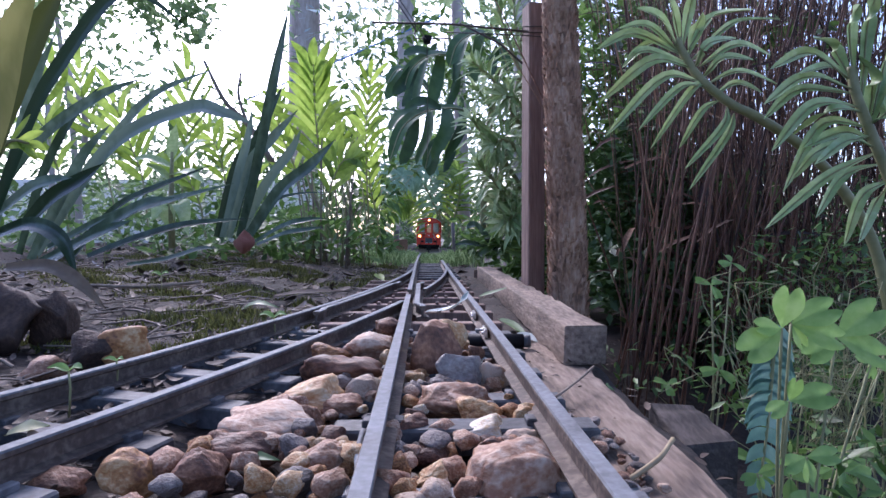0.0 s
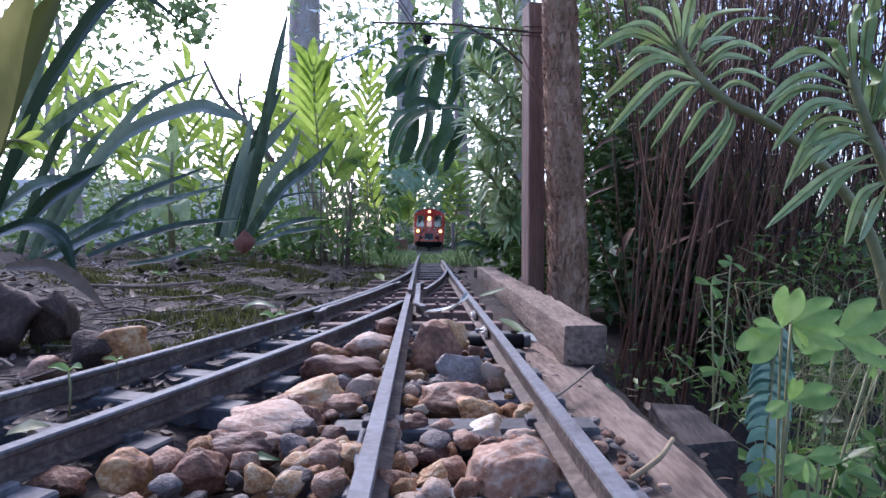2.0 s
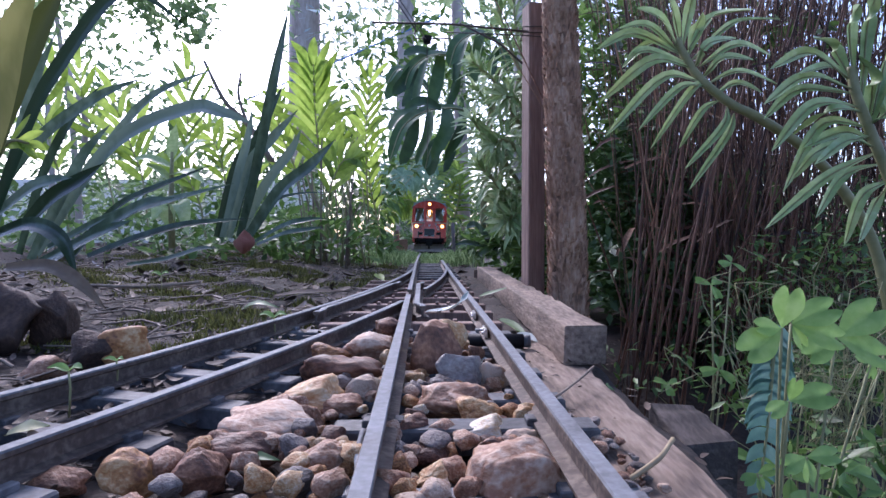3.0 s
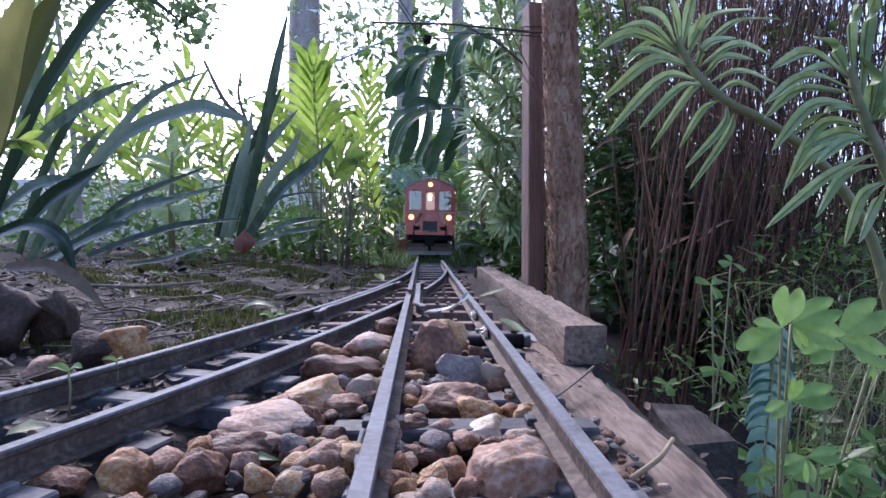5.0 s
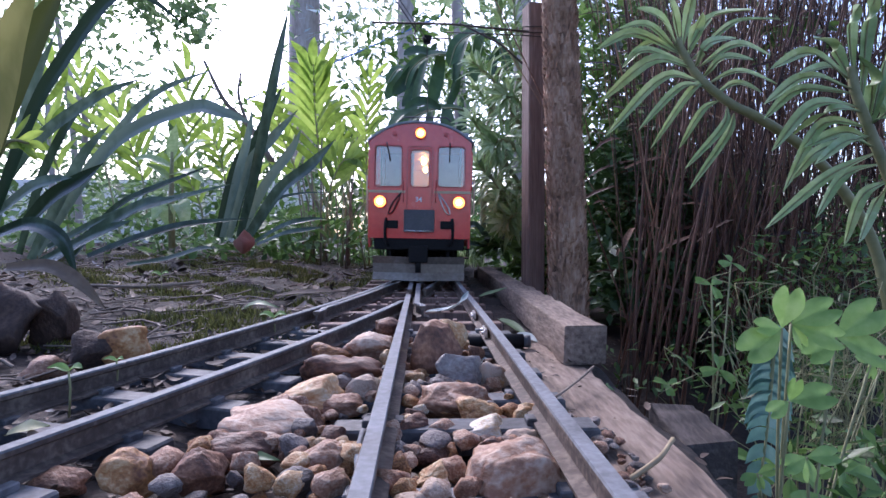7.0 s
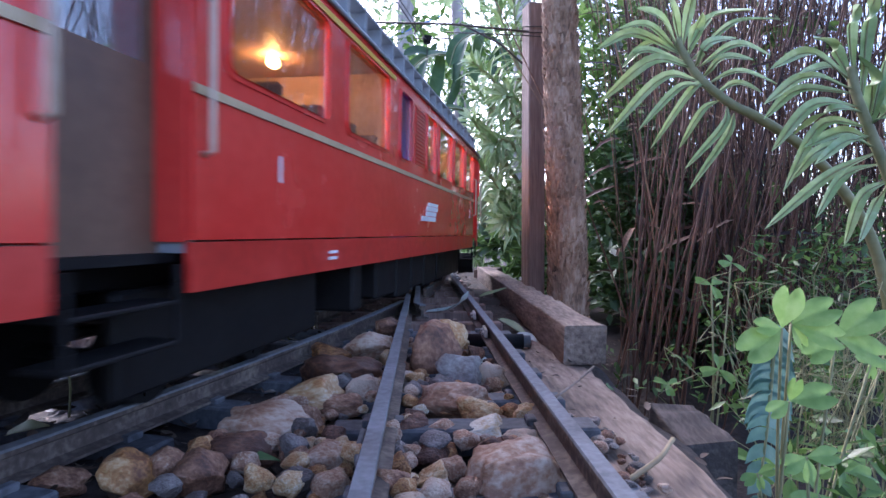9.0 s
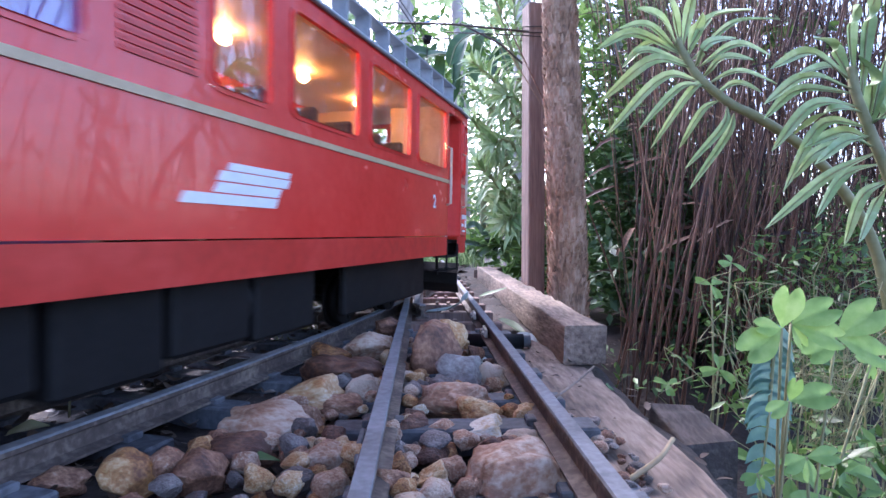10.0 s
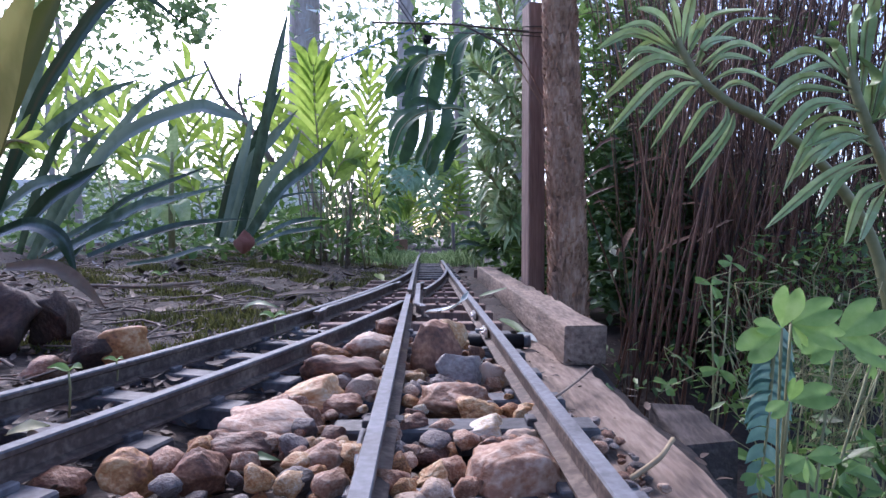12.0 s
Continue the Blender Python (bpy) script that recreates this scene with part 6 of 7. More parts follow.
# clover and a hanging fern in the foreground
def clover(label, foot, heads, seed):
    rng = random.Random(seed)
    plant = empty("clover", pose(*foot), label, "clover", "clover plants")
    f0 = Vector(foot)
    for p, size, nx, ny in heads:
        p = Vector(p) - f0
        part("stalk", tube(curve_points([(0, 0, 0), p * 0.5 + Vector((rng.uniform(-0.003, 0.003), 0, 0.002)), p], 10), 0.0005 + size * 0.012, 6), M_STEM, plant)
        nrm = Vector((nx, ny, 0.8)).normalized()
        a = nrm.cross(Vector((0, 1, 0.1))).normalized()
        b = nrm.cross(a)
        a0 = rng.uniform(0, 2)
        for k in range(3):
            t = a0 + k * 2.094
            d, e = a * math.cos(t) + b * math.sin(t), -a * math.sin(t) + b * math.cos(t)
            V, F = [], []
            for u in range(9):
                q = u / 8
                w = 0.34 * math.sin(math.pi * min(1, q * 0.62 + 0.02)) ** 1.1
                for s in range(-4, 5):
                    x = s / 4
                    lead = q * (1 + 0.16 * abs(x) * (1.6 - abs(x)) * q)
                    V.append(tuple(p + (d * lead + e * x * w + nrm * (0.18 * abs(x) * w * 1.6 - 0.14 * q * q)) * size))
            for u in range(8):
                for s in range(8):
                    i = u * 9 + s
                    F.append((i, i + 1, i + 10, i + 9))
            raw("leaflet", V, F, M_CLOVER, plant)


def leaflet(plant, centre, way, side=(0.1, -0.85, 0.5)):
    """One obovate leaflet with a shallow notch, from its foot along way."""
    d, n = Vector(way), Vector(side).normalized()
    e = d.cross(n).normalized() * d.length
    n = e.cross(d).normalized() * d.length
    V, F = [], []
    for u in range(11):
        q = u / 10
        w = 0.36 * math.sin(math.pi * min(1, q * 0.60 + 0.015)) ** 1.3
        for k in range(-4, 5):
            x = k / 4
            lead = q * (0.86 + 0.24 * math.sin(math.pi * abs(x)) * q) + (0.06 * (1 - x * x) if q < 0.9 else 0)
            V.append(tuple(centre + d * lead + e * x * w + n * (0.16 * abs(x) * w - 0.12 * q * q)))
    for u in range(10):
        for k in range(8):
            i = u * 9 + k
            F.append((i, i + 1, i + 10, i + 9))
    raw("leaflet", V, F, M_CLOVER, plant)


def clover_head(plant, a, b, d, *ways):
    """A clover leaf on its stalk: its place by slopes and distance, its leaflets by their reach in slopes."""
    base = plant.matrix_basis.translation
    p = spot(a, b, d) - base
    part("stalk", tube(curve_points([(0, 0, 0), p * 0.5 + Vector((0.004 * math.sin(a * 90), 0, 0.003)), p], 12), 0.00045, 6), M_STEM, plant)
    for k, (x, z) in enumerate(ways):
        leaflet(plant, p, (x * d * 0.84, -0.25 * d * math.hypot(x, z), z * d * 0.84), (0.15 * (k - 1), -0.85, 0.5))


big_clover = empty("clover", pose(0.109, 0.175, bank(0.109, 0.175)), "bright green clover growing from the bank", "clover", "clover plants")
clover_head(big_clover, 0.601, -0.162, 0.165, (0.007, 0.081), (-0.086, -0.044), (-0.057, 0.009))
clover_head(big_clover, 0.618, -0.154, 0.170, (0.073, 0.042), (0.090, -0.024), (0.022, -0.044))
clover_head(big_clover, 0.698, -0.178, 0.185, (0.068, 0.068), (-0.068, -0.033), (0.088, -0.033))
clover_head(big_clover, 0.616, -0.292, 0.165, (0.075, 0.024), (-0.046, -0.020), (0.011, 0.046))
clover_head(big_clover, 0.648, -0.392, 0.170, (0.055, 0.011), (-0.053, -0.015), (0.004, -0.046))
clover_head(big_clover, 0.561, -0.422, 0.180, (-0.033, -0.013), (0.031, 0.015), (0.007, -0.029))
clover_head(big_clover, 0.696, -0.412, 0.200, (0.033, 0.015), (-0.031, -0.011), (0.007, -0.029))
clover_head(big_clover, 0.761, -0.220, 0.200, (-0.037, 0.018), (0.035, -0.011), (-0.004, -0.033))
clover("small clover sprigs at the foot of the reeds", (0.16, 0.34, bank(0.16, 0.34)), [
    (spot(0.476, -0.085, 0.36), 0.0095, 0.2, -0.8), (spot(0.49, -0.235, 0.34), 0.010, 0.0, -0.9), (spot(0.40, -0.262, 0.33), 0.0075, 0.0, -0.5), (spot(0.51, -0.045, 0.4), 0.010, 0.3, -0.6)], 2)
clover("low clover weeds at the bottom of the bank", (0.145, 0.205, bank(0.145, 0.205)), [
    (spot(0.72, -0.42, 0.2), 0.010, 0.1, -0.6), (spot(0.62, -0.43, 0.19), 0.008, 0.1, -0.6), (spot(0.76, -0.40, 0.22), 0.011, 0.1, -0.6), (spot(0.56, -0.40, 0.21), 0.008, 0.1, -0.6), (spot(0.67, -0.46, 0.18), 0.009, 0.2, -0.6)], 3)


def pinnate(parent, ctrl, leaf, width, pairs, seed, material, side, start=0.05, droop=0.0):
    rng = random.Random(seed)
    pts = curve_points(ctrl, 60)
    part("rachis", tube(pts, [0.0009 - 0.0006 * i / 59 if leaf < 0.05 else 0.004 - 0.003 * i / 59 for i in range(60)], 6), M_STEM, parent)
    V, F = [], []
    for k in range(pairs):
        u = start + (1 - start) * (k + 0.5) / pairs
        i = min(58, int(u * 59))
        d = (pts[i + 1] - pts[i]).normalized()
        a = d.cross(Vector(side)).normalized()
        for s in (-1, 1):
            ln = leaf * (math.sin(math.pi * (0.25 + 0.72 * u)) ** 0.6) * rng.uniform(0.92, 1.06)
            dirn = (a * s + d * rng.uniform(0.2, 0.5)).normalized()
            p = pts[i]
            add_blade(V, F, curve_points([p, p + dirn * ln * 0.55 + Vector((0, 0, 0.02 * ln)), p + dirn * ln + d * ln * 0.12 + Vector((0, 0, -droop * ln))], 6), width * rng.uniform(0.9, 1.05), lambda t: 1.0 if t < 0.5 else max(0.05, 1 - ((t - 0.5) / 0.5) ** 1.6), (side[0] + rng.gauss(0, 0.12), side[1], side[2] + rng.gauss(0.15, 0.15)), 0.03)
    raw("pinnae", V, F, material, parent)


hanging = empty("sword_fern", pose(*spot(0.565, -0.14, 0.2)), "blue-green sword fern frond hanging beside the clover", "fern")
o3 = spot(0.565, -0.14, 0.2)
pinnate(hanging, [r - o3 for r in run_of((0.588, -0.16, 0.2), (0.585, -0.24, 0.195), (0.578, -0.34, 0.19), (0.56, -0.49, 0.185))], 0.0108, 0.0046, 15, 4, M_FERN, (0.25, -1, 0.1), 0.0, 0.25)

M_CYCAD = mat("cycad_leaf", [(0.3, (0.12, 0.22, 0.13)), (0.5, (0.2, 0.34, 0.22)), (0.7, (0.32, 0.46, 0.34))], 0.4, scale=30, fine=200, bump=0.1, depth=0.0004, transl=0.5, island=True, spread=0.2)
# distance haze is put into the pale grey colour of these leaves
M_PAINTED_HAZE = mat("painted_haze_leaf", [(0.3, (0.4, 0.48, 0.46)), (0.5, (0.55, 0.62, 0.6)), (0.7, (0.68, 0.74, 0.72))], 0.6, scale=4, fine=30, bump=0.0, transl=0.65, island=True, spread=0.5)
palm = empty("cycad", pose(*spot(0.0, -0.02, 2.5)), "feathery cycad fronds above the far track", "fern")
o4 = spot(0.0, -0.02, 2.5)
for k, rows in enumerate((((0.0, 0.02, 2.5), (-0.04, 0.10, 2.4), (-0.09, 0.10, 2.3), (-0.12, 0.06, 2.2)), ((0.0, 0.02, 2.5), (-0.03, 0.12, 2.5), (-0.07, 0.135, 2.45), (-0.11, 0.11, 2.4)),
                         ((0.01, 0.02, 2.5), (0.0, 0.11, 2.4), (-0.03, 0.13, 2.25), (-0.07, 0.09, 2.1)), ((0.0, 0.02, 2.5), (0.02, 0.12, 2.5), (0.0, 0.17, 2.4), (-0.03, 0.16, 2.3)),
                         ((0.01, 0.0, 2.5), (0.03, 0.08, 2.4), (0.02, 0.12, 2.3), (0.0, 0.1, 2.2)), ((-0.01, 0.0, 2.5), (-0.05, 0.06, 2.45), (-0.08, 0.06, 2.4), (-0.10, 0.03, 2.35)))):
    pinnate(palm, [r - o4 for r in run_of(*rows)], 0.09, 0.012, 34, 10 + k, M_CYCAD if k < 3 else M_LIME, (0.1, -0.8, 0.6), 0.1, 0.25)


# ---- reed thicket ----
def reeds():
    rng = random.Random(55)
    hedge = empty("reed_thicket", pose(0, 0, 0), "dense thicket of dry reddish-brown reed stems", "reeds")
    bm = bmesh.new()
    V, F = [], []

    def reed(x, y, h, r, lean, bend):
        n = 6
        base = len(V)
        foot = bank(x, y) - 0.01
        for i in range(n):
            u = i / (n - 1)
            cx = x + lean[0] * u * h + bend * u * u
            cy = y + lean[1] * u * h
            cz = foot + u * h
            rr = r * (1 - 0.4 * u)
            for k in range(5):
                V.append((cx + rr * math.cos(k * 1.2566), cy + rr * math.sin(k * 1.2566), cz))
        for i in range(n - 1):
            for k in range(5):
                F.append((base + i * 5 + k, base + i * 5 + (k + 1) % 5, base + i * 5 + 5 + (k + 1) % 5, base + i * 5 + 5 + k))
    bm.free()
    for _ in range(2600):
        y = rng.uniform(0.50, 1.15)
        x = rng.uniform(0.34, 0.9) * y + rng.uniform(-0.02, 0.05)
        if rng.random() < (0.62 if x > 0.62 * y else 0.35):
            continue
        reed(x, y, rng.uniform(0.4, 0.9), rng.choice((0.0003, 0.0004, 0.0006, 0.0010)), (rng.gauss(0, 0.19), rng.gauss(0, 0.12)), rng.gauss(0, 0.04))
    raw("reed_mass", V, F, M_REED, hedge)["kind"] = "stuff"
    V.clear()
    F.clear()
    for _ in range(56):
        y = rng.uniform(0.42, 0.62)
        x = rng.uniform(0.30, 0.62) * y
        reed(x, y, rng.uniform(0.3, 0.55), rng.choice((0.0006, 0.0009, 0.0014)), (abs(rng.gauss(0.06, 0.22)), rng.gauss(0, 0.1)), rng.gauss(0, 0.03))
        raw("reed", V, F, M_REED, hedge)
        V.clear()
        F.clear()
    V, F = [], []
    for _ in range(900):
        y = rng.uniform(0.5, 1.0)
        x = rng.uniform(0.29, 0.85) * y
        z = rng.uniform(-0.07, 0.42)
        ln, a = rng.uniform(0.02, 0.07), rng.uniform(0, 6.28)
        p = Vector((x, y, z))
        q = p + Vector((math.cos(a) * ln, math.sin(a) * ln * 0.6, rng.uniform(-0.6, 0.7) * ln))
        add_blade(V, F, curve_points([p, (p + q) / 2 + Vector((0, 0, 0.1 * ln)), q], 4), ln * 0.09, lance, (0, -0.6, 0.8), 0.1)
    raw("dry_blade_mass", V, F, M_REED, hedge)["kind"] = "stuff"


reeds()
shrub("dark leafy undergrowth between and behind the reeds", [(spot(0.40, 0.15, 1.15), (0.2, 0.2, 0.26), 2000), (spot(0.62, 0.1, 1.2), (0.3, 0.2, 0.22), 350), (spot(0.37, 0.05, 0.85), (0.10, 0.10, 0.17), 1800), (spot(0.34, 0.33, 1.0), (0.14, 0.15, 0.14), 1100), (spot(0.275, 0.08, 1.1), (0.07, 0.1, 0.24), 1700), (spot(0.45, -0.03, 1.0), (0.2, 0.15, 0.08), 1400), (spot(0.55, 0.36, 1.1), (0.4, 0.2, 0.08), 500)], M_MIDGREEN, 0.022, 12, narrow=0.5)
shrub("fine green weeds at the foot of the thicket", [(spot(0.66, -0.12, 0.42), (0.08, 0.08, 0.06), 900), (spot(0.72, -0.02, 0.55), (0.10, 0.08, 0.08), 1000), (spot(0.70, -0.30, 0.3), (0.055, 0.06, 0.035), 520), (spot(0.47, -0.23, 0.42), (0.09, 0.08, 0.02), 160), (spot(0.74, -0.42, 0.2), (0.03, 0.03, 0.015), 120)], M_MIDGREEN, 0.010, 13, narrow=0.35, name="weeds", category="weeds")
shrub("glossy green sprigs among the reeds", [(spot(0.60, 0.34, 0.6), (0.05, 0.05, 0.03), 40), (spot(0.50, 0.10, 0.62), (0.04, 0.05, 0.02), 30), (spot(0.28, 0.25, 0.75), (0.05, 0.05, 0.12), 120)], M_MIDGREEN, 0.028, 14)
shrub("weedy green clumps beside the far track", [(spot(0.04, -0.005, 1.35), (0.08, 0.12, 0.03), 420), (spot(0.10, 0.0, 1.0), (0.05, 0.08, 0.02), 120), (spot(0.15, -0.02, 1.3), (0.16, 0.3, 0.06), 900), (spot(0.20, -0.045, 0.88), (0.07, 0.12, 0.04), 500), (spot(0.26, -0.07, 0.75), (0.05, 0.08, 0.03), 300), (spot(0.03, 0.01, 2.0), (0.12, 0.25, 0.05), 500), (spot(-0.09, -0.02, 1.5), (0.06, 0.15, 0.02), 220), (spot(-0.04, 0.03, 3.0), (0.6, 0.3, 0.12), 900), (spot(0.02, 0.1, 2.7), (0.16, 0.3, 0.2), 900)], M_MIDGREEN, 0.03, 15, name="weeds", category="weeds")
shrub("dense dark evergreen hedge behind the reeds", [(spot(0.40, 0.0, 1.5), (0.25, 0.15, 0.24), 3000), (spot(0.58, -0.06, 1.45), (0.22, 0.15, 0.12), 1300)], M_DARKLEAF, 0.036, 17, narrow=0.6, gap=0.0, name="hedge", category="hedge")
shrub("dark small-leaved undergrowth at the reeds' feet", [(spot(0.35, 0.06, 0.66), (0.06, 0.06, 0.10), 1700), (spot(0.36, -0.08, 0.60), (0.06, 0.05, 0.05), 900), (spot(0.46, 0.02, 0.72), (0.09, 0.05, 0.08), 1100), (spot(0.50, -0.14, 0.56), (0.08, 0.05, 0.04), 700)], M_DARKLEAF, 0.015, 18, narrow=0.5, gap=0.2)


def side_reeds():
    """Reeds beyond the bank, east of the line; their gaps let the sky through."""
    rng = random.Random(57)
    hedge = empty("reed_hedge", pose(0, 0, 0), "tall hedge of thin dry reeds east of the line", "reeds")
    bm = bmesh.new()
    for _ in range(130):
        y = rng.uniform(-0.7, 0.75)
        x = rng.uniform(0.62, 0.95) + 0.25 * max(0, y)
        h = rng.uniform(0.5, 1.0)
        z = bank(x, y)
        lx, ly = rng.gauss(0, 0.08), rng.gauss(0, 0.1)
        add_tube(bm, [(x, y, z - 0.01), (x + lx * 0.4, y + ly * 0.4, z + h * 0.5), (x + lx, y + ly, z + h)], [rng.uniform(0.001, 0.003)] * 3, 5, cap=False)
    part("reed_mass", bm, M_REED, hedge)["kind"] = "stuff"


side_reeds()


def far_grass():
    """Grass that hides the sleepers where the line dips beyond its crest."""
    rng = random.Random(71)
    V, F = [], []
    for k in range(5900):
        crest = k < 700
        y = rng.uniform(1.14, 1.5) if crest else rng.uniform(1.16, 2.9)
        x = main_line(y) + rng.gauss(0, 0.05 if crest else 0.09)
        near = abs(x - main_line(y))
        h = rng.uniform(0.008, 0.018) * (1.0 if near < 0.05 else 1.7)
        z = bank(x, y)
        w, b = rng.uniform(0.001, 0.0024), rng.uniform(0, 6.283)
        lx, ly = rng.gauss(0, 0.006), rng.gauss(0, 0.006)
        i = len(V)
        V += [(x - w * math.cos(b), y - w * math.sin(b), z - 0.002), (x + w * math.cos(b), y + w * math.sin(b), z - 0.002), (x + lx * 0.4, y + ly * 0.4, z + h * 0.7), (x + lx, y + ly, z + h)]
        F += [(i, i + 1, i + 2), (i + 1, i + 3, i + 2)]
    tagged(raw("grass", V, F, M_FARLEAF, smooth=False), "bright green grass along the far track", "grass", kind="stuff")


far_grass()


def canes():
    rng = random.Random(73)
    for _ in range(26):
        a, d = rng.uniform(-0.26, -0.10), rng.uniform(1.0, 1.3)
        x = a * d
        z, h = bank(x, d), rng.uniform(0.14, 0.26)
        lx = rng.gauss(0, 0.03)
        ob = part("cane", tube([(0, 0, -0.005), (lx * 0.3, 0, h * 0.5), (lx, rng.gauss(0, 0.01), h)], [0.0022, 0.0018, 0.0012], 6), M_STEM if rng.random() < 0.5 else M_TWIG, m=pose(x, d, z))
        tagged(ob, "thin upright dark stem under the ferns", "stem", "canes under the ferns")


canes()
agave = strap_plant("low_succulent", spot(0.085, -0.02, 0.98), [
    (run_of((0.09, -0.022, 0.98), (0.07, 0.005, 0.97), (0.055, 0.02, 0.96), (0.04, 0.015, 0.95)), 0.022, (0.1, -0.6, 0.8)), (run_of((0.09, -0.022, 0.98), (0.10, 0.01, 0.97), (0.09, 0.03, 0.96), (0.07, 0.022, 0.95)), 0.02, (0.1, -0.6, 0.8)),
    (run_of((0.09, -0.022, 0.98), (0.06, -0.015, 0.96), (0.04, -0.012, 0.95), (0.02, -0.014, 0.94)), 0.018, (0.1, -0.5, 0.9)), (run_of((0.09, -0.022, 0.98), (0.115, 0.0, 0.96), (0.135, 0.005, 0.95), (0.145, -0.005, 0.94)), 0.018, (0.1, -0.5, 0.9))],
    "low blue-green broad-leaved plant behind the beam", M_STRAP)

# ---- overhead wire gear on the mast ----
mo = Vector((0.0955, 0.60, -0.075))
M_WIRE = mat("dull_wire", [(0.3, (0.05, 0.04, 0.035)), (0.7, (0.14, 0.11, 0.09))], 0.5, 0.6, scale=100, fine=400, bump=0.1)


def wire(name, pts, r, parent, label=""):
    return part(name, tube([p - mo for p in pts], r, 6), M_WIRE, parent, label)


wire("arm", run_of((-0.124, 0.377, 0.59), (0.015, 0.374, 0.59), (0.155, 0.360, 0.59)), 0.0012, mast, "horizontal metal arm")
wire("stay", run_of((0.03, 0.375, 0.59), (0.10, 0.34, 0.59), (0.14, 0.305, 0.59)), 0.0011, mast)
wire("wire_tie", run_of((0.005, 0.36, 0.585), (0.08, 0.357, 0.585), (0.18, 0.352, 0.585)), 0.0006, mast)
wire("hanger", run_of((-0.049, 0.374, 0.59), (-0.049, 0.349, 0.59), (-0.03, 0.348, 0.59), (0.012, 0.349, 0.59), (0.014, 0.356, 0.59)), 0.0008, mast)
part("insulator", tube([spot(-0.028, 0.352, 0.59) - mo, spot(-0.028, 0.340, 0.59) - mo], [0.0055, 0.0035], 10), M_BLACK, mast, "black insulator")
for k, z in enumerate((0.362, 0.352)):
    p = spot(0.159, z, 0.6) - mo
    part("binding", tube([(p.x - 0.0125, p.y - 0.0125, p.z), (p.x + 0.0125, p.y - 0.0125, p.z), (p.x + 0.0125, p.y + 0.0125, p.z), (p.x - 0.0125, p.y + 0.0125, p.z), (p.x - 0.0125, p.y - 0.0125, p.z)], 0.0007, 5), M_WIRE, mast)
cable = empty("contact_wire", pose(*spot(-0.03, 0.35, 0.59)), "thin overhead contact wire along the line", "wire")
oc = spot(-0.03, 0.35, 0.59)
part("wire", tube(curve_points([spot(-0.028, 0.345, 0.59) - oc, Vector((-0.03, 1.1, 0.22)) - oc, Vector((-0.07, 2.4, 0.19)) - oc], 20), 0.0005, 5), M_WIRE, cable)
part("wire", tube([spot(-0.028, 0.345, 0.59) - oc, Vector((-0.13, 0.2, 0.30)) - oc, Vector((-0.35, -0.3, 0.30)) - oc], 0.0005, 5), M_WIRE, cable)
part("wire", tube([spot(-0.045, 0.36, 0.59) - oc, spot(-0.1, 0.44, 0.59) - oc], 0.0006, 5), M_WIRE, cable)

# ---- far garden ----
M_STAKE = mat("grey_stake", [(0.3, (0.1, 0.08, 0.07)), (0.7, (0.24, 0.2, 0.18))], 0.8, scale=30, fine=200, bump=0.4)
for a, d, h, r, lab in ((-0.083, 1.9, 0.13, 0.010, "short grey stake beside the far track"), (0.017, 1.7, 0.15, 0.0055, "thin wooden stake beside the far track")):
    p = spot(a, 0, d)
    tagged(part("stake", tube([(0, 0, 0), (0.004, 0, h / 2), (0, 0, h)], r, 8), M_STAKE, m=pose(p.x, p.y, -0.06)), lab, "stake", "far stakes")
p = spot(-0.075, 0, 1.75)
brick = tagged(part("block", box(-0.02, 0.02, -0.015, 0.015, 0, 0.075, 0.002), mat("far_brick", [(0.3, (0.2, 0.1, 0.06)), (0.7, (0.36, 0.2, 0.13))], 0.85, scale=40, fine=200, bump=0.4), m=pose(p.x, p.y, -0.035, 0, 0, 12)), "brown brick standing by the far track", "brick")

for k, (a, d, r, tilt) in enumerate(((-0.25, 7.5, 0.20, 0.1), (0.135, 2.4, 0.035, 0.02), (0.04, 2.6, 0.028, -0.06), (0.36, 1.6, 0.04, 0.0), (-0.07, 6.0, 0.09, 0.05))):
    p = spot(a, 0, d)
    t_ = empty("gum_tree", pose(p.x, p.y, -0.1), "pale barked tree trunk standing behind the garden", "tree", "far trunks")
    b_ = bark_trunk("trunk", [(0, 0, 0), (tilt * 0.5, 0, 0.35 * d), (tilt, 0, 0.8 * d), (tilt * 1.4, 0, 1.4 * d)], [r * 1.1, r, r * 0.9, r * 0.6], k, M_GUM, 40, 20, r * 0.05)
    b_.parent = t_


def far_tree(label, clumps, size, seed, group="far trees", narrow=0.3, gap=0.35, stems=()):
    shrub(label, clumps, M_FARLEAF, size, seed, stems, narrow, "tree", "far_tree", gap, M_GUM, group)


far_tree("hazy tall trees beyond the garden", [(spot(-0.12, 0.35, 7.0), (1.2, 0.8, 1.2), 700), (spot(-0.2, 0.15, 7.0), (1.6, 0.8, 0.7), 500), (spot(0.1, 0.3, 5.0), (0.8, 0.8, 0.9), 700)], 0.16, 1)
shrub("feathery tree far behind the garden, haze painted as pale leaves", [(spot(-0.13, 0.36, 7.5), (0.9, 0.6, 0.8), 700)], M_PAINTED_HAZE, 0.22, 23, narrow=0.14, category="tree", name="far_tree", gap=0.15, group="far trees")
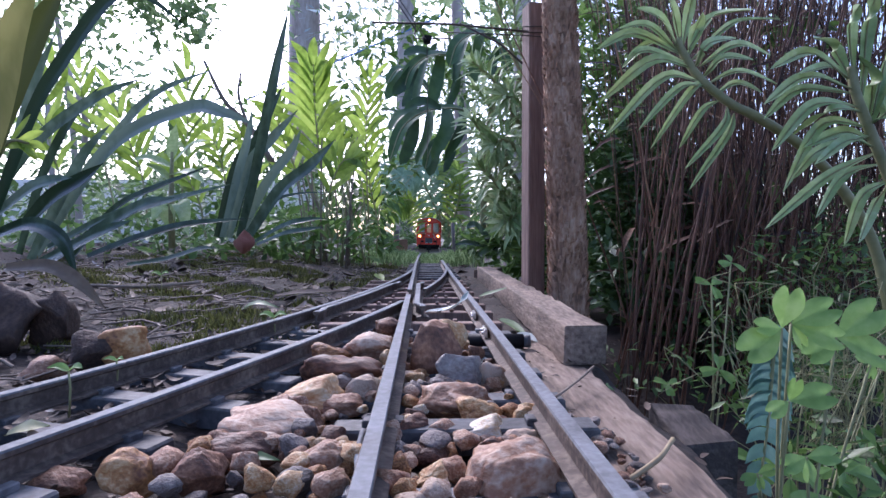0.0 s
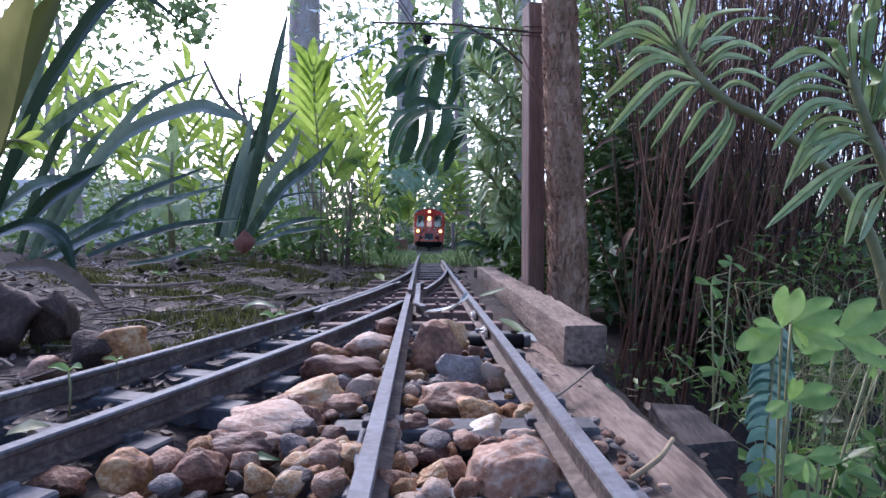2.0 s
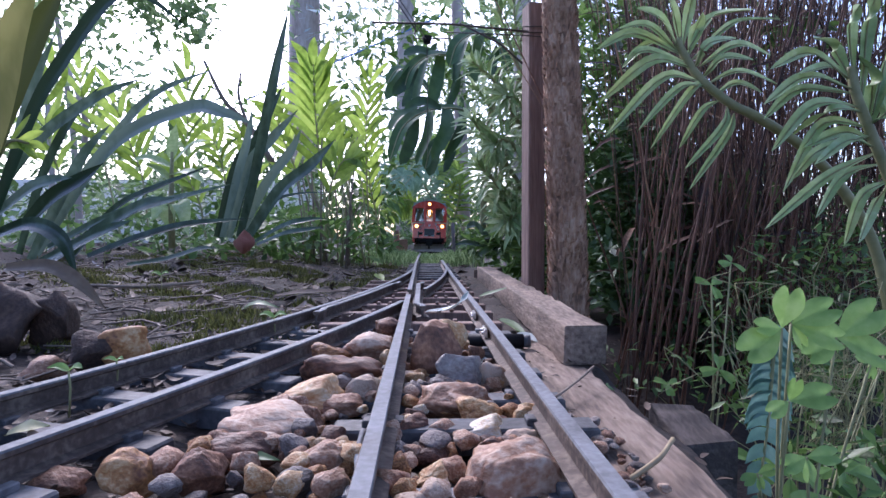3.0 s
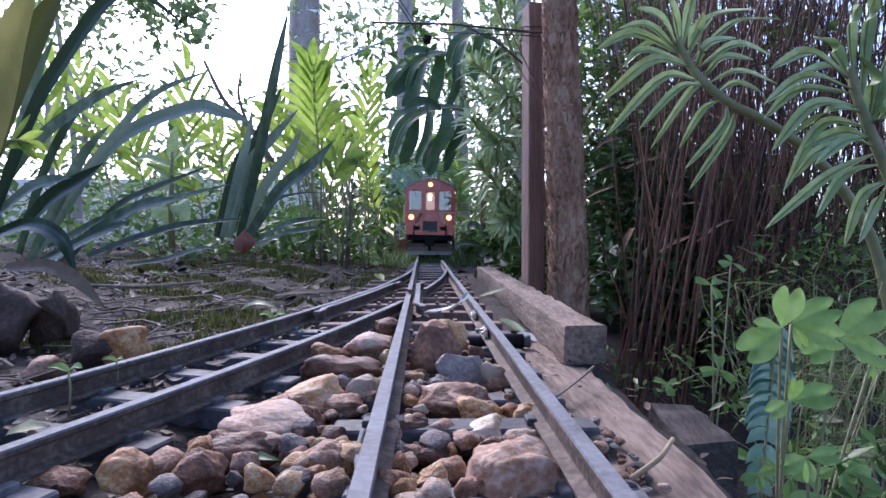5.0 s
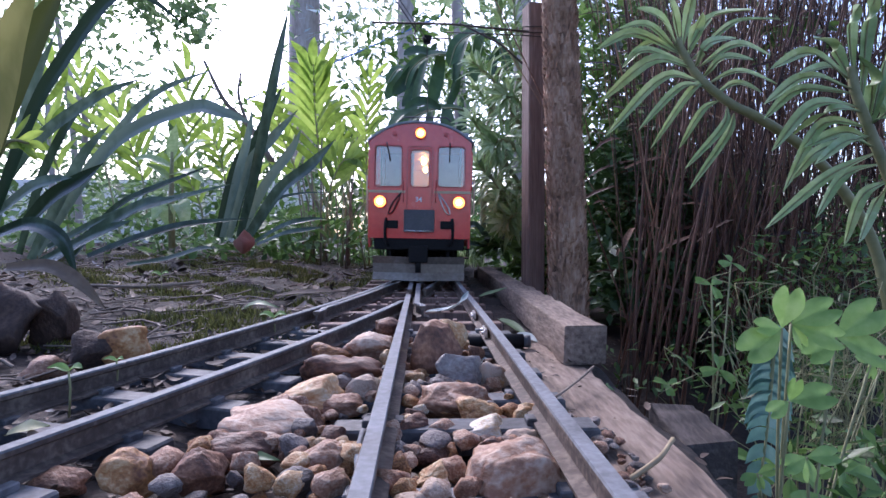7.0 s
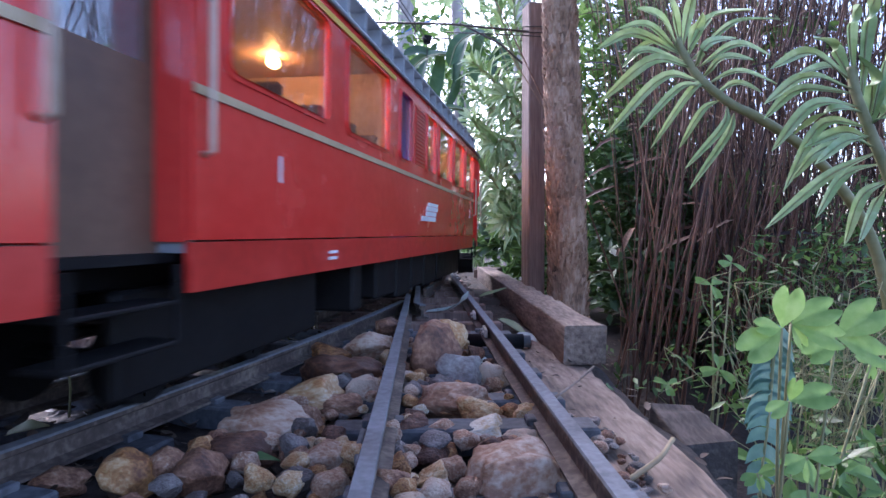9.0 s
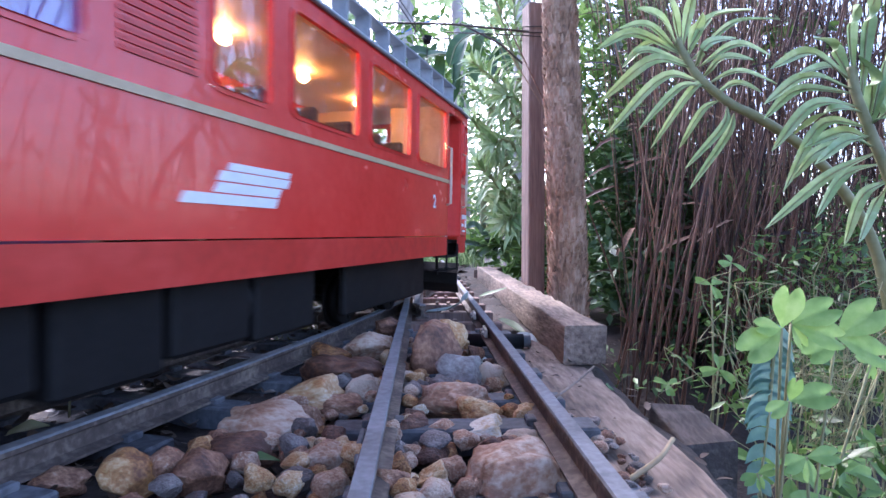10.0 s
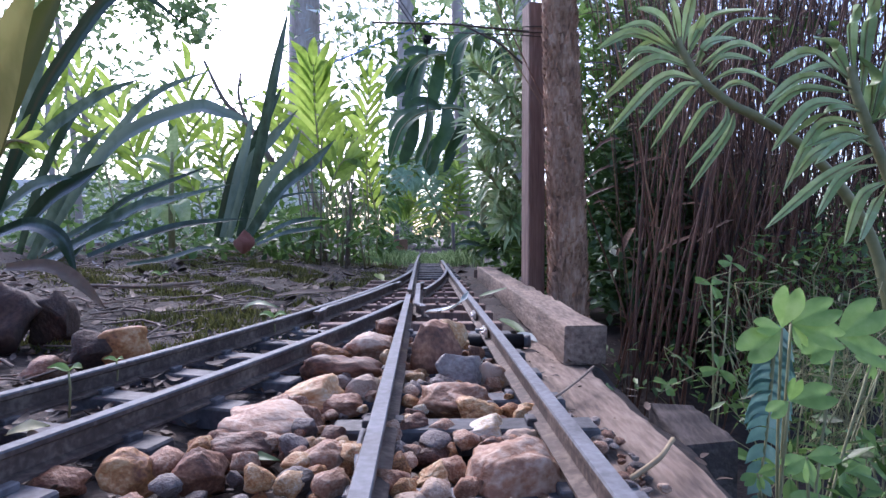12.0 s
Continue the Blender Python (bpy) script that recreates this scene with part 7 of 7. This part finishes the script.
shrub("backlit leafy tree beside the garden wall", [(spot(-0.68, 0.30, 3.2), (0.55, 0.3, 0.5), 420), (spot(-0.55, 0.12, 3.0), (0.5, 0.3, 0.25), 350)], M_FARLEAF, 0.06, 24, [([spot(-0.66, -0.03, 3.1), spot(-0.65, 0.15, 3.1), spot(-0.68, 0.4, 3.1)], 0.022, 0.012)], narrow=0.5, category="tree", name="far_tree", gap=0.25, stem_mat=M_GUM, group="far trees")
far_tree("dark leafy bough overhanging in the light", [(spot(-0.46, 0.40, 2.6), (0.22, 0.2, 0.22), 420), (spot(-0.62, 0.42, 2.8), (0.45, 0.2, 0.12), 380), (spot(-0.55, 0.5, 2.7), (0.7, 0.4, 0.2), 900)], 0.05, 2, narrow=0.55)
far_tree("leafy canopy over the line", [(spot(0.05, 0.44, 1.9), (0.35, 0.4, 0.1), 160), (spot(0.28, 0.40, 1.6), (0.25, 0.4, 0.2), 600), (spot(0.12, 0.2, 2.6), (0.3, 0.3, 0.35), 500)], 0.06, 3)
far_tree("low hedge closing the far garden", [(spot(-0.6, 0.02, 4.6), (1.8, 0.5, 0.40), 1900), (spot(-0.1, 0.05, 5.0), (1.6, 0.6, 0.6), 2000), (spot(0.45, 0.05, 3.0), (1.0, 0.6, 0.35), 1200), (spot(-0.03, 0.0, 4.4), (1.0, 0.3, 0.36), 2000)], 0.11, 4)

# a bright wall and a blue line seen between the leaves
tagged(part("garden_wall", box(-4.6, -1.2, 5.6, 5.75, -0.3, 0.62, 0.01), mat("pale_wall", [(0.3, (0.68, 0.62, 0.56)), (0.7, (0.82, 0.77, 0.71))], 0.9, scale=3, fine=40, bump=0.2)), "pale garden wall beyond the plants", "wall", kind="structure")
tagged(part("washing_line", tube([spot(-0.35, 0.24, 3.0), spot(-0.15, 0.325, 3.0), spot(0.0, 0.39, 3.0)], 0.004, 6), mat("blue_cord", [(0.3, (0.03, 0.12, 0.35)), (0.7, (0.06, 0.2, 0.5))], 0.6)), "taut blue cord above the garden", "cord")

# unseen leaf masses added round and over the stand cut skylight; low hedge east
shrub("dense leaf screen added unseen behind the stand to cut skylight", [((-1.15, -1.5, 0.25), (0.7, 0.25, 0.5), 2600), ((-1.75, -0.6, 0.3), (0.25, 1.0, 0.5), 3600)], M_DARKLEAF, 0.12, 40, narrow=0.6, gap=0.0, name="hedge", category="hedge")
shrub("low hedge east of the reeds", [((1.25, 0.1, 0.05), (0.2, 0.8, 0.2), 350)], M_MIDGREEN, 0.05, 41, name="hedge", category="hedge")
# added canopy above the view; it blocks the sky over track and stones
far_tree("leaf canopy added overhead out of view to shade the ground", [((0.35, 0.0, 1.0), (0.75, 0.55, 0.14), 3600), ((-0.4, -0.2, 1.05), (0.55, 0.5, 0.12), 1800)], 0.10, 6)


# ---- small things on and by the rails ----
M_FRESH = mat("fresh_fallen_leaf", [(0.3, (0.07, 0.13, 0.04)), (0.7, (0.2, 0.28, 0.12))], 0.45, scale=60, fine=300, bump=0.2, depth=0.0003, transl=0.2)
M_PALE = mat("pale_fallen_leaf", [(0.3, (0.3, 0.36, 0.33)), (0.7, (0.55, 0.6, 0.57))], 0.5, scale=60, fine=300, bump=0.2, depth=0.0003, transl=0.2)
M_YELLOWLEAF = mat("yellowing_leaf", [(0.3, (0.3, 0.28, 0.13)), (0.7, (0.52, 0.5, 0.28))], 0.5, scale=60, fine=300, bump=0.2, depth=0.0003, transl=0.2)
for rows, w, mt, lab in (
        (((-0.03, -0.132, 0.415), (0.01, -0.128, 0.41), (0.035, -0.112, 0.405), (0.045, -0.095, 0.41)), 0.009, M_PALE, "pale curled leaf lying across the sleepers"),
        (((0.065, -0.105, 0.50), (0.09, -0.098, 0.50), (0.118, -0.088, 0.50)), 0.008, M_FRESH, "green leaf resting against the beam"),
        (((0.100, -0.145, 0.39), (0.125, -0.158, 0.38), (0.155, -0.182, 0.36)), 0.009, M_FRESH, "folded green leaf between rail and beam"),
        (((0.130, -0.172, 0.345), (0.150, -0.178, 0.34), (0.168, -0.186, 0.335)), 0.010, M_PALE, "pale leaf lying on the plank"),
        (((0.045, -0.212, 0.275), (0.065, -0.222, 0.27), (0.085, -0.224, 0.265)), 0.010, M_PALE, "pale leaf between pebbles and rail"),
        (((-0.36, -0.385, 0.148), (-0.33, -0.392, 0.147), (-0.29, -0.398, 0.146)), 0.004, M_FRESH, "narrow green leaf among pebbles"),
        (((-0.78, -0.352, 0.165), (-0.74, -0.34, 0.165), (-0.70, -0.335, 0.168)), 0.0075, M_YELLOWLEAF, "yellowing leaf between the branch rails"),
        (((-0.36, -0.132, 0.44), (-0.33, -0.118, 0.44), (-0.29, -0.125, 0.44)), 0.011, M_FRESH, "dark green leaf on the soil by the rail"),
        (((-0.30, -0.105, 0.52), (-0.24, -0.098, 0.52), (-0.16, -0.095, 0.53)), 0.012, M_LEAFLITTER, "grey bark strip along the branch"),
        (((-0.115, -0.065, 0.68), (-0.112, -0.072, 0.66), (-0.104, -0.078, 0.65)), 0.012, M_LIME, "small bright green leaf by the rail"),
        (((0.29, -0.262, 0.235), (0.295, -0.268, 0.235), (0.305, -0.272, 0.235)), 0.005, M_FRESH, "tiny green leaf on the plank")):
    tagged(blade_object("fallen_leaf", [(run_of(*rows), w, lance, (0.1, -0.2, 1), 0.25, 12)], mt, None), lab, "leaf", "fallen leaves")

point_motor = empty("point_motor", pose(*spot(0.085, -0.185, 0.315)), "small black turnout motor beside the rail", "point motor")
part("motor_body", tube([(-0.014, 0, 0), (0.018, 0, 0)], 0.0042, 14), M_BLACK, point_motor)
part("end_cap", tube([(0.018, 0, 0), (0.022, 0, 0)], 0.0034, 14), M_DARKGREY, point_motor)
part("tie_bar", box(-0.03, -0.012, -0.0015, 0.0015, -0.001, 0.001, 0.0003), M_BLACK, point_motor)
for y in (0.305, 0.37):
    jo = empty("rail_joiner", pose(main_line(y) + HALF_G - 0.0026, y, 0), "small pale metal rail joiner bolted to the rail", "rail joiner", "rail joiners")
    part("plate", box(-0.0011, 0.0006, -0.008, 0.008, -0.0066, -0.0024, 0.0003), M_STEEL, jo)
    for dy in (-0.005, 0.005):
        part("bolt", tube([(-0.0024, dy, -0.0045), (-0.0009, dy, -0.0045)], 0.001, 6), M_STEEL, jo)
for k, (a, b, d, h) in enumerate(((-0.722, -0.44, 0.15, 0.010), (-0.666, -0.30, 0.19, 0.012), (-0.581, -0.255, 0.22, 0.008), (-0.30, -0.19, 0.33, 0.016), (-0.215, -0.03, 0.78, 0.016), (-0.60, -0.05, 0.5, 0.03), (-0.33, -0.04, 0.7, 0.02), (-0.50, -0.1, 0.42, 0.014))):
    p = spot(a, b, d)
    sp = empty("seedling", pose(p.x, p.y, p.z), "tiny green seedling sprouting from soil", "seedling", "seedlings")
    part("stalk", tube([(0, 0, -0.004), (0.0006, 0, h * 0.5), (0, 0, h)], 0.0004, 5), M_STEM, sp)
    for s_ in (-1, 1):
        blade_object("leaf", [([Vector((0, 0, h)), Vector((s_ * h * 0.25, -0.001, h * 1.15)), Vector((s_ * h * 0.5, -0.002, h * 1.1))], h * 0.28, lance, (0, -0.5, 1), 0.15, 8)], M_CLOVER, sp)
tagged(part("cut_rail_end", tube(curve_points([spot(-0.142, -0.345, 0.155), spot(-0.152, -0.385, 0.145), spot(-0.150, -0.44, 0.128)], 10), 0.0009, 8), M_RAIL), "short bent scrap of rail beside the track", "metal scrap")


def weed_tangle():
    rng = random.Random(66)
    bm = bmesh.new()
    for _ in range(230):
        d = rng.uniform(0.22, 0.5)
        x, z = rng.uniform(0.58, 0.86) * d, -0.07
        p = Vector((x, d, z))
        h = rng.uniform(0.03, 0.09)
        q = p + Vector((rng.gauss(0, 0.02), rng.gauss(0, 0.02), h))
        r = q + Vector((rng.gauss(0, 0.02), rng.gauss(0, 0.01), rng.gauss(-0.005, 0.015)))
        add_tube(bm, curve_points([p, (p + q) / 2 + Vector((rng.gauss(0, 0.006), 0, 0)), q, r], 8), rng.choice((0.00015, 0.0002, 0.0003)), 4, cap=False)
    tagged(part("weed_stems", bm, M_STEM), "tangle of thin green and straw weed stems", "weeds", kind="stuff")


weed_tangle()


# ---- what moves ----
# seconds and how far the front of the railcar has come along the running line
RUN = [(0.0, 1.53), (1.0, 1.735), (2.0, 1.985), (3.0, 2.235), (4.0, 2.51), (5.0, 2.80), (6.0, 3.115), (7.0, 3.425), (7.4, 3.54), (8.0, 3.693), (8.8, 3.881), (9.5, 4.048), (10.0, 4.161), (10.5, 4.282), (11.0, 4.40), (11.5, 4.503), (12.0, 4.605)]


def run(t):
    ts, ss = [r[0] for r in RUN], [r[1] for r in RUN]
    k = max(0, min(len(ts) - 2, sum(1 for q in ts if q <= t) - 1))

    def slope(i):
        a, b = max(i - 1, 0), min(i + 1, len(ts) - 1)
        return (ss[b] - ss[a]) / (ts[b] - ts[a])
    h = ts[k + 1] - ts[k]
    u = (t - ts[k]) / h
    return ((1 + 2 * u) * (1 - u) ** 2 * ss[k] + u * (1 - u) ** 2 * h * slope(k) + u * u * (3 - 2 * u) * ss[k + 1] + u * u * (u - 1) * h * slope(k + 1))


def car_pose(t):
    s = run(t)
    a, b = on_path(s - 0.124)[0], on_path(s - CAR_L + 0.124)[0]
    d = (a - b).normalized()
    mid = a + d * (0.124 - HL)
    heading = math.degrees(math.atan2(-d.x, d.y))
    sway = 0.004 * max(0.0, 1 - abs(t - 7.2) / 0.8)
    return pose(mid.x - sway, mid.y, mid.z, math.degrees(math.asin(d.z)), -1.0, heading)


def motions():
    walk(railcar, [(k * 0.25, car_pose(k * 0.25)) for k in range(49)])
    for w, y in wheelsets:
        walk(w, [(k * 0.05, pose(0, y, 0.0136, -math.degrees((run(k * 0.05) - run(0)) / 0.0136), 0, 0)) for k in range(241)])


motions()
